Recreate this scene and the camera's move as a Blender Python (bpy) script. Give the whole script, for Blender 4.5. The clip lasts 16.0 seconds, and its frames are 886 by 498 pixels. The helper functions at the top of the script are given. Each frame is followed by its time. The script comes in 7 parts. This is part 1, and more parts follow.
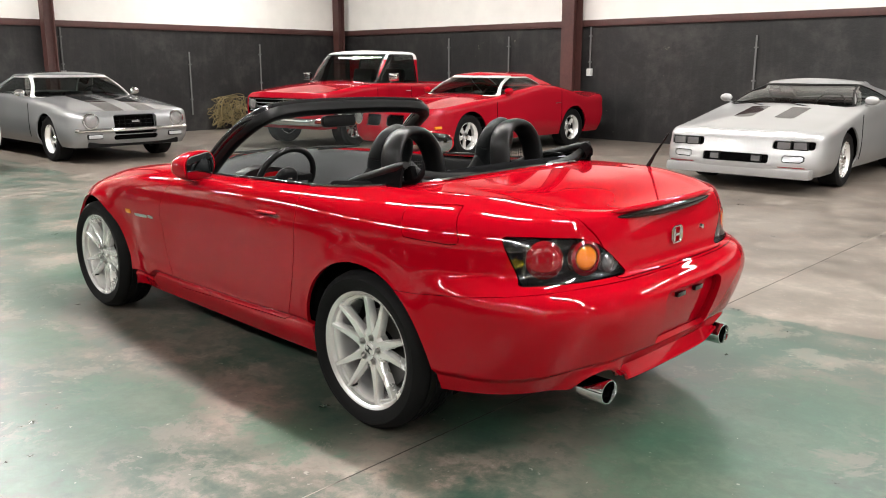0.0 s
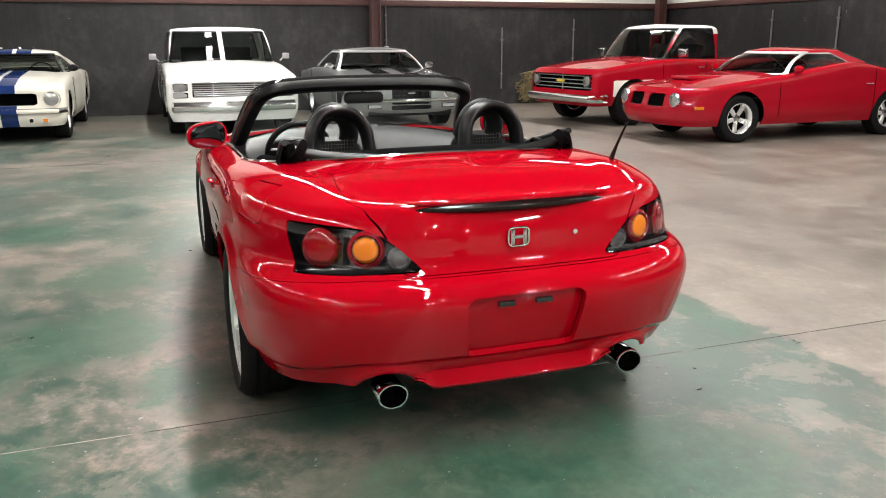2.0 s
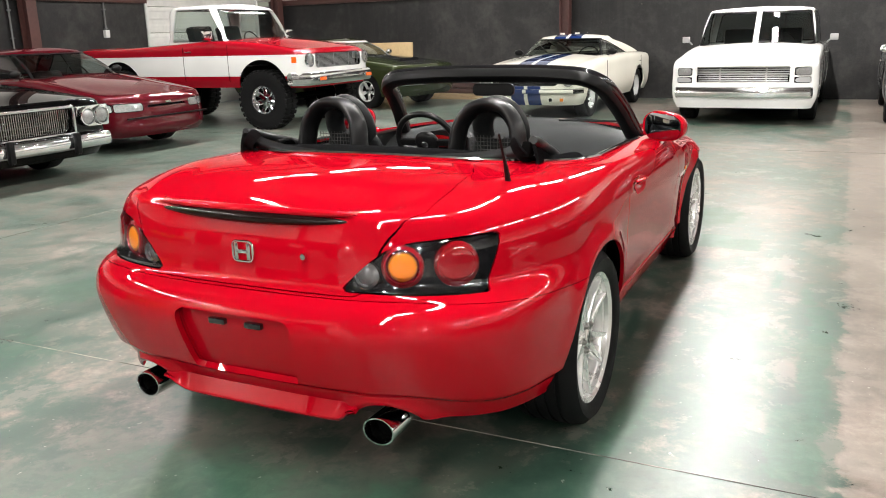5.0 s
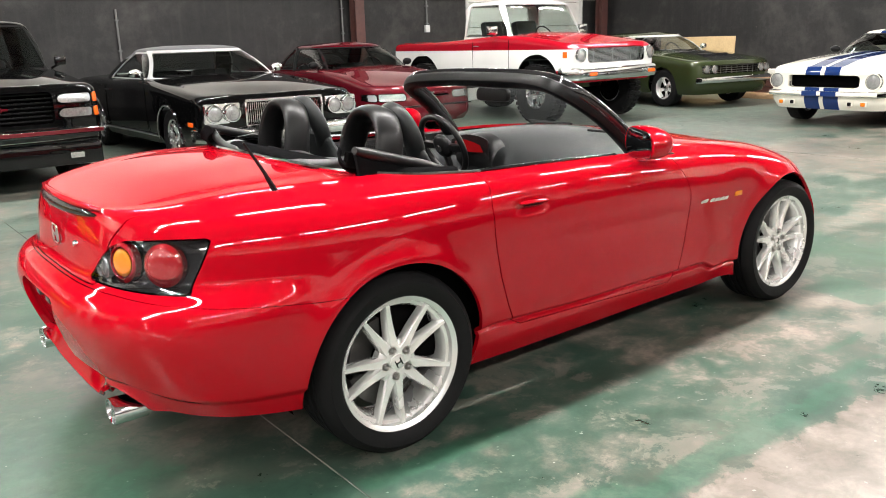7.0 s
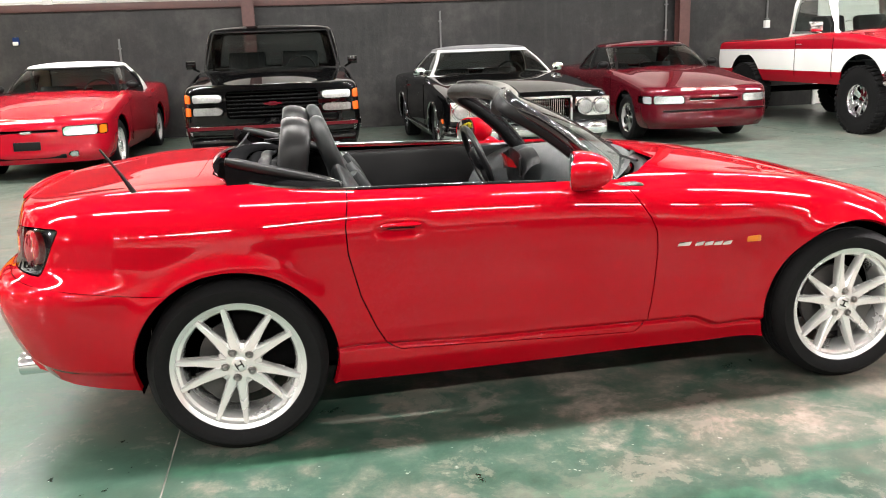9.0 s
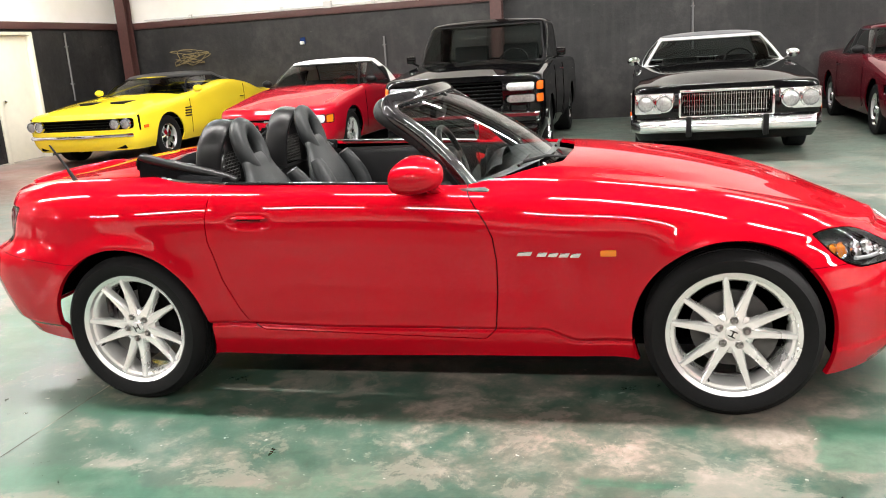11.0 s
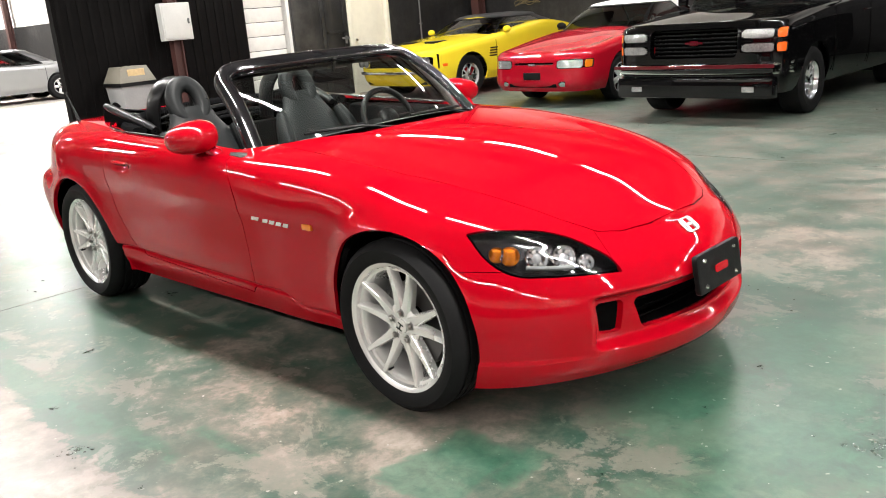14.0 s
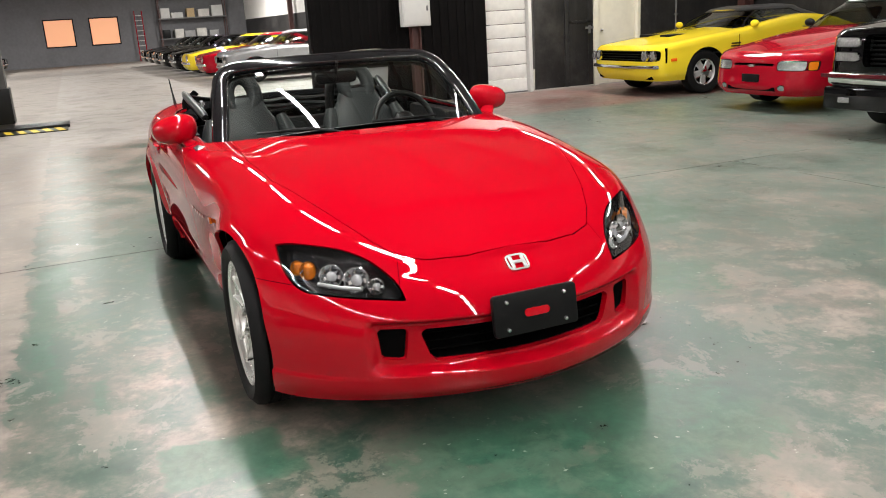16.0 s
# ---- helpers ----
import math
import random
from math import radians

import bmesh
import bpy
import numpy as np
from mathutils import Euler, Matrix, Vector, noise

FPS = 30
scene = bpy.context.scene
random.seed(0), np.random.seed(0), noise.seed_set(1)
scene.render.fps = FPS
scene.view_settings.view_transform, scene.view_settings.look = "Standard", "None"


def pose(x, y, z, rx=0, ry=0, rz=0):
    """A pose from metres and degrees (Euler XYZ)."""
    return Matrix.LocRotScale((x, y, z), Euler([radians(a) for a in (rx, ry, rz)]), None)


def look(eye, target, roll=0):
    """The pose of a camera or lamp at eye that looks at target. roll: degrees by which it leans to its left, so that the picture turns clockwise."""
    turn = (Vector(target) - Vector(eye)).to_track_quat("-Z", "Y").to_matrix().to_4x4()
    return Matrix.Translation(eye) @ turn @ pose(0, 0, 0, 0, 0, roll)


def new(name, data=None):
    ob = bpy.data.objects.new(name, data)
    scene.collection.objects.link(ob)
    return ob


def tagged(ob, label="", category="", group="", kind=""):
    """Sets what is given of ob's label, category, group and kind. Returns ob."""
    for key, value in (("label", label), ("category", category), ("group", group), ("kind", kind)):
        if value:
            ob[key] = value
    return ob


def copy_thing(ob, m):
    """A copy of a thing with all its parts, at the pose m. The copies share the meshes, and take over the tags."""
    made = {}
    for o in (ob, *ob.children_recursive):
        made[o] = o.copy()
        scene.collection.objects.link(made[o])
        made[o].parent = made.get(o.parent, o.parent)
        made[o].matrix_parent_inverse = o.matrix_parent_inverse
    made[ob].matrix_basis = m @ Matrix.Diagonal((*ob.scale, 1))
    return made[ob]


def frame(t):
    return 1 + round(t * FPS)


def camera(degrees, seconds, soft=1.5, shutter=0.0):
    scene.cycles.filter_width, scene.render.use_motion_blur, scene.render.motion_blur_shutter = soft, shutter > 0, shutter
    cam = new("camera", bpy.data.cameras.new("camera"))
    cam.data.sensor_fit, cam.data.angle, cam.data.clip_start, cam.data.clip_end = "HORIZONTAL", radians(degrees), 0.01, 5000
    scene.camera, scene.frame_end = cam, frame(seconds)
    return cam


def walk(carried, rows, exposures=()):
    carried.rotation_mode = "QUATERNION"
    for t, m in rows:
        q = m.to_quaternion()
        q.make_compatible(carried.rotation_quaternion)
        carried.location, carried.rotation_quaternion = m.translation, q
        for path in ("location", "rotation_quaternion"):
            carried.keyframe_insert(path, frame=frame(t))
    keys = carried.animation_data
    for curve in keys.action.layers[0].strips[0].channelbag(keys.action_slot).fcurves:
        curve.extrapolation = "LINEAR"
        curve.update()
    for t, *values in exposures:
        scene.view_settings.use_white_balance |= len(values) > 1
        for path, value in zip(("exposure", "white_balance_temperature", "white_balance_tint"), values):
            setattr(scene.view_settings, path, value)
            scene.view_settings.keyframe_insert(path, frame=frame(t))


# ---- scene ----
cam = camera(56.4, 16.0, soft=1.0)
PATH = [
    (0, (-3.505, 2.843, 1.386), (-2.159, 1.428, 0.955), -0.0),
    (0.5, (-3.818, 2.455, 1.374), (-2.331, 1.195, 0.925), 0.1),
    (1, (-4.127, 2.061, 1.389), (-2.514, 0.972, 0.925), 0.3),
    (1.5, (-4.331, 1.626, 1.389), (-2.606, 0.734, 0.91), 0.2),
    (2, (-4.47, 1.159, 1.398), (-2.647, 0.495, 0.911), -0.2),
    (2.5, (-4.566, 0.671, 1.402), (-2.676, 0.246, 0.906), -0.7),
    (3, (-4.509, 0.179, 1.395), (-2.579, 0.046, 0.889), -1.4),
    (3.5, (-4.458, -0.312, 1.395), (-2.527, -0.177, 0.89), -1.7),
    (4, (-4.307, -0.758, 1.391), (-2.415, -0.359, 0.877), -1.8),
    (4.2, (-4.247, -0.921, 1.383), (-2.374, -0.427, 0.886), -1.4),
    (4.8, (-4.019, -1.437, 1.382), (-2.242, -0.67, 0.88), -1.6),
    (5.4, (-3.725, -1.917, 1.379), (-2.074, -0.907, 0.879), -1.6),
    (5.9, (-3.433, -2.291, 1.377), (-1.909, -1.096, 0.877), -1.7),
    (6.5, (-3.033, -2.69, 1.373), (-1.691, -1.295, 0.87), -2.0),
    (7, (-2.653, -3.008, 1.374), (-1.478, -1.467, 0.878), -1.8),
    (7.5, (-2.253, -3.227, 1.37), (-1.29, -1.546, 0.874), -1.6),
    (8, (-1.835, -3.442, 1.377), (-1.102, -1.648, 0.882), -1.3),
    (8.5, (-1.397, -3.605, 1.387), (-0.867, -1.738, 0.903), -1.4),
    (9, (-0.935, -3.671, 1.391), (-0.61, -1.757, 0.912), -2.1),
    (9.6, (-0.381, -3.746, 1.391), (-0.314, -1.803, 0.921), -2.7),
    (10.2, (0.174, -3.781, 1.386), (0.0, -1.844, 0.92), -3.3),
    (10.9, (0.81, -3.768, 1.38), (0.372, -1.873, 0.911), -3.8),
    (11.5, (1.333, -3.684, 1.376), (0.675, -1.857, 0.898), -4.1),
    (12, (1.779, -3.573, 1.385), (0.972, -1.809, 0.897), -4.3),
    (12.5, (2.174, -3.373, 1.376), (1.219, -1.689, 0.875), -4.7),
    (13, (2.586, -3.157, 1.374), (1.481, -1.57, 0.863), -5.2),
    (13.5, (2.903, -2.865, 1.355), (1.661, -1.39, 0.826), -5.0),
    (14, (3.237, -2.559, 1.343), (1.867, -1.208, 0.798), -4.7),
    (14.5, (3.502, -2.248, 1.329), (2.017, -1.024, 0.786), -4.5),
    (15, (3.756, -1.921, 1.343), (2.161, -0.842, 0.802), -4.8),
    (15.5, (3.998, -1.583, 1.347), (2.308, -0.66, 0.805), -4.1),
    (16, (4.169, -1.236, 1.353), (2.394, -0.485, 0.82), -3.5),
]
walk(cam, [(t, look(eye, target, roll)) for t, eye, target, roll in PATH],
     [(0.0, -0.12), (1.5, -0.26), (3.5, -0.3), (5.0, -0.05), (7.0, 0.32), (8.5, 0.54), (9.5, 0.56), (12.0, 0.5), (13.5, 0.26), (14.5, -0.12), (16.0, -0.36)])

# world: an enclosed hall, a faint sky outside
world = bpy.data.worlds.new("world")
scene.world = world
world.use_nodes = True
_wn = world.node_tree.nodes
_sky = _wn.new("ShaderNodeTexSky")
_sky.sky_type = "NISHITA"
_sky.sun_disc = False
_sky.sun_elevation = radians(35)
_sky.sun_rotation = radians(120)
world.node_tree.links.new(_sky.outputs[0], _wn["Background"].inputs[0])
_wn["Background"].inputs[1].default_value = 0.05

scene.view_settings.exposure = 0.0

CEIL = 4.9
LAMP_ROWS = [-7.2, -0.3, 6.6]
LAMP_COLS = [-8.0, -5.6, -3.2, -0.8, 1.6, 4.0, 6.4, 8.8, 11.2]
LAMP_POWER = 160


def strip_or_fill_lamp(x, y, z, power, length=1.75):
    """The light of one strip fixture, or of an added fill lamp that has none."""
    data = bpy.data.lights.new("strip_or_fill_light", "AREA")
    data.shape = "RECTANGLE"
    data.size, data.size_y = length, 0.14
    data.energy = power
    data.color = (1.0, 0.97, 0.93)
    lamp = new("strip_or_fill_light", data)
    lamp.matrix_world = pose(x, y, z)
    return lamp


for _y in LAMP_ROWS:
    for _x in LAMP_COLS:
        strip_or_fill_lamp(_x, _y, CEIL - 0.33, LAMP_POWER * (1.32 if _y == -0.3 else 0.96))
# unseen lamps added to brighten the rear hall; no fixtures hang there
for _x in (-15, -23, -32, -43):
    for _y in (-6.5, -2.0, 6.0):
        strip_or_fill_lamp(_x, _y, CEIL - 0.33, 180 if _y == -2.0 else 1150 if _y == 6.0 else 700)


# ---- materials ----
def mat(name, color=(0.5, 0.5, 0.5), rough=0.5, metal=0.0, coat=0.0, spec=0.5):
    m = bpy.data.materials.new(name)
    m.use_nodes = True
    b = m.node_tree.nodes["Principled BSDF"]
    b.inputs["Base Color"].default_value = (*color, 1)
    b.inputs["Roughness"].default_value = rough
    b.inputs["Metallic"].default_value = metal
    b.inputs["Coat Weight"].default_value = coat
    b.inputs["Coat Roughness"].default_value = 0.03
    b.inputs["Specular IOR Level"].default_value = spec
    return m


class G:
    """Short hand for building a node tree."""

    def __init__(self, m):
        self.m, self.t = m, m.node_tree
        self.b = self.t.nodes["Principled BSDF"]

    def n(self, kind, **kw):
        node = self.t.nodes.new("ShaderNode" + kind)
        for k, v in kw.items():
            if k in node.inputs.keys():
                node.inputs[k].default_value = v
        return node

    def l(self, a, b):
        self.t.links.new(a, b)

    def pos(self):
        return self.n("NewGeometry").outputs["Position"]

    def obj(self):
        return self.n("TexCoord").outputs["Object"]

    def noise(self, vec, scale, detail=4.0, rough=0.55, dist=0.0):
        k = self.n("TexNoise", Scale=scale, Detail=detail, Roughness=rough, Distortion=dist)
        if vec is not None:
            self.l(vec, k.inputs["Vector"])
        return k.outputs["Fac"]

    def ramp(self, fac, stops):
        k = self.n("ValToRGB")
        el = k.color_ramp.elements
        while len(el) < len(stops):
            el.new(0.5)
        for e, (p, c) in zip(el, stops):
            e.position = p
            e.color = (*c, 1) if isinstance(c, tuple) else (c, c, c, 1)
        self.l(fac, k.inputs[0])
        return k.outputs[0]

    def mix(self, fac, a, b, blend="MIX"):
        k = self.t.nodes.new("ShaderNodeMix")
        k.data_type, k.blend_type = "RGBA", blend
        for v, sock in ((fac, k.inputs[0]), (a, k.inputs[6]), (b, k.inputs[7])):
            if isinstance(v, (int, float)):
                sock.default_value = v if sock == k.inputs[0] else (v, v, v, 1)
            elif isinstance(v, tuple):
                sock.default_value = (*v, 1)
            else:
                self.l(v, sock)
        return k.outputs[2]

    def math(self, op, a, b=0.0, clamp=False):
        k = self.t.nodes.new("ShaderNodeMath")
        k.operation, k.use_clamp = op, clamp
        for v, sock in ((a, k.inputs[0]), (b, k.inputs[1])):
            if isinstance(v, (int, float)):
                sock.default_value = v
            else:
                self.l(v, sock)
        return k.outputs[0]

    def bump(self, height, strength=0.2, dist=0.01):
        k = self.n("Bump", Strength=strength, Distance=dist)
        self.l(height, k.inputs["Height"])
        self.l(k.outputs[0], self.b.inputs["Normal"])

    def color(self, sock):
        self.l(sock, self.b.inputs["Base Color"])

    def rough(self, sock):
        self.l(sock, self.b.inputs["Roughness"])


def grained(name, color, rough, scale=40, amount=0.12, bump=0.1, metal=0.0, coat=0.0, rvar=0.1, spec=0.5):
    """A plain surface with two scales of variation in colour, gloss and relief."""
    m = mat(name, color, rough, metal, coat, spec)
    g = G(m)
    o = g.obj()
    a, b = g.noise(o, scale, 5), g.noise(o, scale * 0.07 + 0.8, 3)
    f = g.math("ADD", g.math("MULTIPLY", a, 0.5), g.math("MULTIPLY", b, 0.5))
    lo = tuple(c * (1 - amount) for c in color)
    hi = tuple(min(1, c * (1 + amount)) for c in color)
    g.color(g.ramp(f, [(0.3, lo), (0.7, hi)]))
    g.rough(g.ramp(f, [(0.3, max(0.02, rough - rvar)), (0.7, min(1.0, rough + rvar))]))
    if bump:
        g.bump(a, bump, 0.004)
    return m


def paint(name, color, rough=0.38, metal=0.0, coat=1.0):
    """Car paint: a matt coloured base, flaked where metal is given, under clear lacquer that mirrors more at grazing angles."""
    m = bpy.data.materials.new(name)
    m.use_nodes = True
    t = m.node_tree
    t.nodes.remove(t.nodes["Principled BSDF"])

    def node(kind):
        return t.nodes.new("ShaderNode" + kind)

    obj, wide, mixc = node("TexCoord"), node("TexNoise"), node("Mix")
    wide.inputs["Scale"].default_value = 1.7
    mixc.data_type = "RGBA"
    mixc.inputs[6].default_value = (*color, 1)
    mixc.inputs[7].default_value = (*(c * 0.84 for c in color), 1)
    t.links.new(obj.outputs["Object"], wide.inputs["Vector"])
    t.links.new(wide.outputs["Fac"], mixc.inputs[0])
    base = node("BsdfDiffuse")
    t.links.new(mixc.outputs[2], base.inputs["Color"])
    under = base.outputs[0]
    if metal:
        flake, mixm = node("BsdfGlossy"), node("MixShader")
        flake.inputs["Roughness"].default_value = rough
        t.links.new(mixc.outputs[2], flake.inputs["Color"])
        mixm.inputs[0].default_value = metal
        t.links.new(under, mixm.inputs[1])
        t.links.new(flake.outputs[0], mixm.inputs[2])
        under = mixm.outputs[0]
    fr, gloss, top, peel, bump = node("Fresnel"), node("BsdfGlossy"), node("MixShader"), node("TexNoise"), node("Bump")
    fr.inputs["IOR"].default_value = 1.3 + 0.16 * coat
    gloss.inputs["Roughness"].default_value = 0.004 + 0.08 * (1 - coat)
    peel.inputs["Scale"].default_value = 30
    bump.inputs["Strength"].default_value = 0.002
    bump.inputs["Distance"].default_value = 0.002
    t.links.new(obj.outputs["Object"], peel.inputs["Vector"])
    t.links.new(peel.outputs["Fac"], bump.inputs["Height"])
    t.links.new(bump.outputs[0], gloss.inputs["Normal"])
    t.links.new(fr.outputs[0], top.inputs[0])
    t.links.new(under, top.inputs[1])
    t.links.new(gloss.outputs[0], top.inputs[2])
    t.links.new(top.outputs[0], t.nodes["Material Output"].inputs[0])
    return m


M = {
    "red": paint("red_paint", (0.36, 0.001, 0.008), 0.5),
    "silver": paint("silver_paint", (0.3, 0.305, 0.31), 0.32, 0.55),
    "silver2": paint("light_silver_paint", (0.4, 0.4, 0.4), 0.4, 0.45),
    "white": paint("white_paint", (0.78, 0.78, 0.76), 0.4),
    "cream": paint("cream_white_paint", (0.8, 0.77, 0.68), 0.4),
    "blue": paint("blue_stripe_paint", (0.012, 0.032, 0.13), 0.4),
    "black": paint("black_paint", (0.002, 0.002, 0.0022), 0.35),
    "maroon": paint("maroon_paint", (0.085, 0.005, 0.01), 0.36, 0.2),
    "yellow": paint("yellow_paint", (0.78, 0.6, 0.03), 0.4),
    "green": paint("olive_green_paint", (0.03, 0.04, 0.015), 0.38, 0.3),
    "fred": paint("faded_red_paint", (0.33, 0.005, 0.015), 0.4),
    "stripe": paint("black_stripe_paint", (0.015, 0.015, 0.016), 0.5, 0, 0.6),
    "chrome": grained("chrome", (0.78, 0.79, 0.8), 0.1, 60, 0.06, 0.0, 1.0, 0, 0.05),
    "alu": grained("silver_alloy", (0.87, 0.87, 0.86), 0.26, 9, 0.04, 0.0, 0.7, 0.3, 0.03),
    "brightwork": grained("bright_window_trim", (0.82, 0.82, 0.82), 0.34, 30, 0.06, 0.0, 0.75, 0.0, 0.04),
    "steel": grained("dull_steel", (0.33, 0.32, 0.31), 0.4, 50, 0.2, 0.1, 1.0),
    "darksteel": grained("dark_brake_steel", (0.07, 0.068, 0.065), 0.45, 50, 0.2, 0.1, 0.6),
    "rubber": grained("tyre_rubber", (0.008, 0.008, 0.0083), 0.6, 70, 0.25, 0.1, 0.0, 0.0, 0.08, 0.1),
    "trim": grained("black_trim", (0.005, 0.005, 0.0053), 0.4, 120, 0.2, 0.1, 0.0, 0.0, 0.1, 0.16),
    "gloss": mat("gloss_black_trim", (0.006, 0.006, 0.007), 0.12, 0, 0.6),
    "darklens": mat("dark_brake_lens", (0.006, 0.002, 0.002), 0.16, 0, 0, 0.35),
    "window_film": mat("clouded_window_film", (0.16, 0.165, 0.165), 0.22, 0, 0.3),
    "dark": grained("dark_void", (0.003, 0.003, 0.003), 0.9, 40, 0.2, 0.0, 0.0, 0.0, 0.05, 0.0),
    "leather": grained("black_leather", (0.006, 0.006, 0.0063), 0.34, 160, 0.2, 0.08, 0.0, 0.0, 0.06, 0.24),
    "greyleather": grained("grey_leather", (0.015, 0.0165, 0.017), 0.44, 160, 0.2, 0.1, 0.0, 0.0, 0.06, 0.2),
    "cloth": grained("black_soft_top", (0.006, 0.006, 0.0064), 0.6, 240, 0.25, 0.2, 0.0, 0.0, 0.1, 0.0),
    "dashgrey": grained("dark_grey_dash_skin", (0.022, 0.024, 0.0245), 0.45, 160, 0.2, 0.2, 0.0, 0.0, 0.08, 0.3),
    "vinyl": grained("grey_vinyl_roof", (0.09, 0.09, 0.095), 0.5, 200, 0.15, 0.2),
    "bvinyl": grained("black_vinyl_roof", (0.03, 0.03, 0.032), 0.5, 200, 0.15, 0.2),
    "wvinyl": grained("white_canvas_roof", (0.74, 0.74, 0.72), 0.65, 200, 0.06, 0.2),
    "amber": mat("amber_lens", (0.62, 0.17, 0.008), 0.12, 0, 1),
    "orange": mat("orange_lens", (0.8, 0.12, 0.01), 0.15, 0, 1),
    "redlens": mat("red_lens", (0.22, 0.003, 0.008), 0.1, 0, 1),
    "dimlens": mat("dim_lamp_glass", (0.16, 0.16, 0.165), 0.12, 0.3, 1),
    "clear": mat("clear_lens", (0.46, 0.47, 0.48), 0.14, 0.35, 1),
    "lampglass": grained("headlamp_glass", (0.36, 0.36, 0.36), 0.16, 55, 0.5, 0.5, 0.6, 1.0, 0.08),
    "bucket": mat("lamp_bucket", (0.02, 0.02, 0.022), 0.2, 0.2, 1),
    "rail": grained("brown_steel", (0.075, 0.03, 0.026), 0.5, 20, 0.3, 0.15),
    "conduit": grained("galvanised_conduit", (0.16, 0.16, 0.16), 0.5, 40, 0.2, 0.1, 0.3),
    "plastic": grained("white_plastic", (0.62, 0.62, 0.6), 0.5, 60, 0.08, 0.05),
    "bin": grained("grey_bin_plastic", (0.3, 0.3, 0.3), 0.5, 60, 0.15, 0.1),
    "binlid": grained("beige_bin_lid", (0.2, 0.185, 0.15), 0.5, 60, 0.15, 0.1),
    "ply": grained("plywood", (0.52, 0.38, 0.2), 0.6, 30, 0.25, 0.2),
    "timber": grained("painted_timber", (0.62, 0.6, 0.56), 0.6, 30, 0.2, 0.2),
    "rawtimber": grained("raw_timber", (0.42, 0.27, 0.15), 0.7, 30, 0.25, 0.2),
    "signyellow": grained("safety_yellow", (0.7, 0.5, 0.03), 0.5, 40, 0.2, 0.1),
    "straw": grained("dry_yellow_hose", (0.2, 0.155, 0.07), 0.7, 40, 0.3, 0.2),
    "greybumper": grained("satin_grey_bumper", (0.3, 0.31, 0.31), 0.35, 40, 0.15, 0.05, 0.3),
    "mirror": mat("mirror_silver", (0.3, 0.31, 0.32), 0.02, 1.0),
    "dial": mat("red_dial", (0.34, 0.006, 0.008), 0.2, 0, 0.8),
}


def glassy(name, tint=(0.9, 0.95, 0.93), rough=0.0, through_amount=0.9):
    """Thin pane: clear, with a mirror-like sheen that grows at grazing angles."""
    m = bpy.data.materials.new(name)
    m.use_nodes = True
    t = m.node_tree
    t.nodes.remove(t.nodes["Principled BSDF"])
    out = t.nodes["Material Output"]
    tr, gl, mx, fr, po, ad = (t.nodes.new("ShaderNode" + k) for k in ("BsdfTransparent", "BsdfGlossy", "MixShader", "LayerWeight", "Math", "Math"))
    tr.inputs[0].default_value = (*(c * through_amount for c in tint), 1)
    gl.inputs["Roughness"].default_value = rough + 0.01
    fr.inputs["Blend"].default_value = 0.5
    po.operation, ad.operation = "POWER", "MULTIPLY_ADD"
    po.inputs[1].default_value = 4.0
    ad.inputs[1].default_value, ad.inputs[2].default_value = 0.75, 0.06
    t.links.new(fr.outputs["Facing"], po.inputs[0])
    t.links.new(po.outputs[0], ad.inputs[0])
    t.links.new(ad.outputs[0], mx.inputs[0])
    t.links.new(tr.outputs[0], mx.inputs[1])
    t.links.new(gl.outputs[0], mx.inputs[2])
    t.links.new(mx.outputs[0], out.inputs[0])
    return m


M["glass"] = glassy("windscreen_glass", (0.86, 0.93, 0.9))
M["darkglass"] = glassy("tinted_glass", (0.6, 0.65, 0.63))
M["lens"] = glassy("clear_lamp_cover", (0.95, 0.95, 0.96))
M["smoke"] = glassy("smoked_lamp_cover", (0.68, 0.68, 0.7))


# places where the old green coat is still whole: x, y, radius; the first five also paint in car shadow
GREEN_AND_SHADE_PATCHES = [(-2.4, 0.25, 0.65), (-2.35, -0.45, 0.6), (2.2, -0.15, 0.6), (2.1, 0.45, 0.5), (2.4, -0.75, 0.45), (-0.1, -1.5, 0.3), (-0.5, 2.17, 0.6), (-0.3, 1.5, 0.55), (0.8, 1.4, 0.45), (-1.6, 1.9, 0.4), (-1.55, 0.5, 0.35), (-1.05, 1.07, 0.33), (2.3, 2.0, 0.5)]


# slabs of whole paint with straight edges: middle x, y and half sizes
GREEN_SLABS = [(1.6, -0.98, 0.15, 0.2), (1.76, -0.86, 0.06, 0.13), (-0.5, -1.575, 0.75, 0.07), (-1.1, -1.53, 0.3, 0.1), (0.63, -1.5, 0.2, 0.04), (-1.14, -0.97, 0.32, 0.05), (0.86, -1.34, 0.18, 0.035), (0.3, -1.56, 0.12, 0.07)]


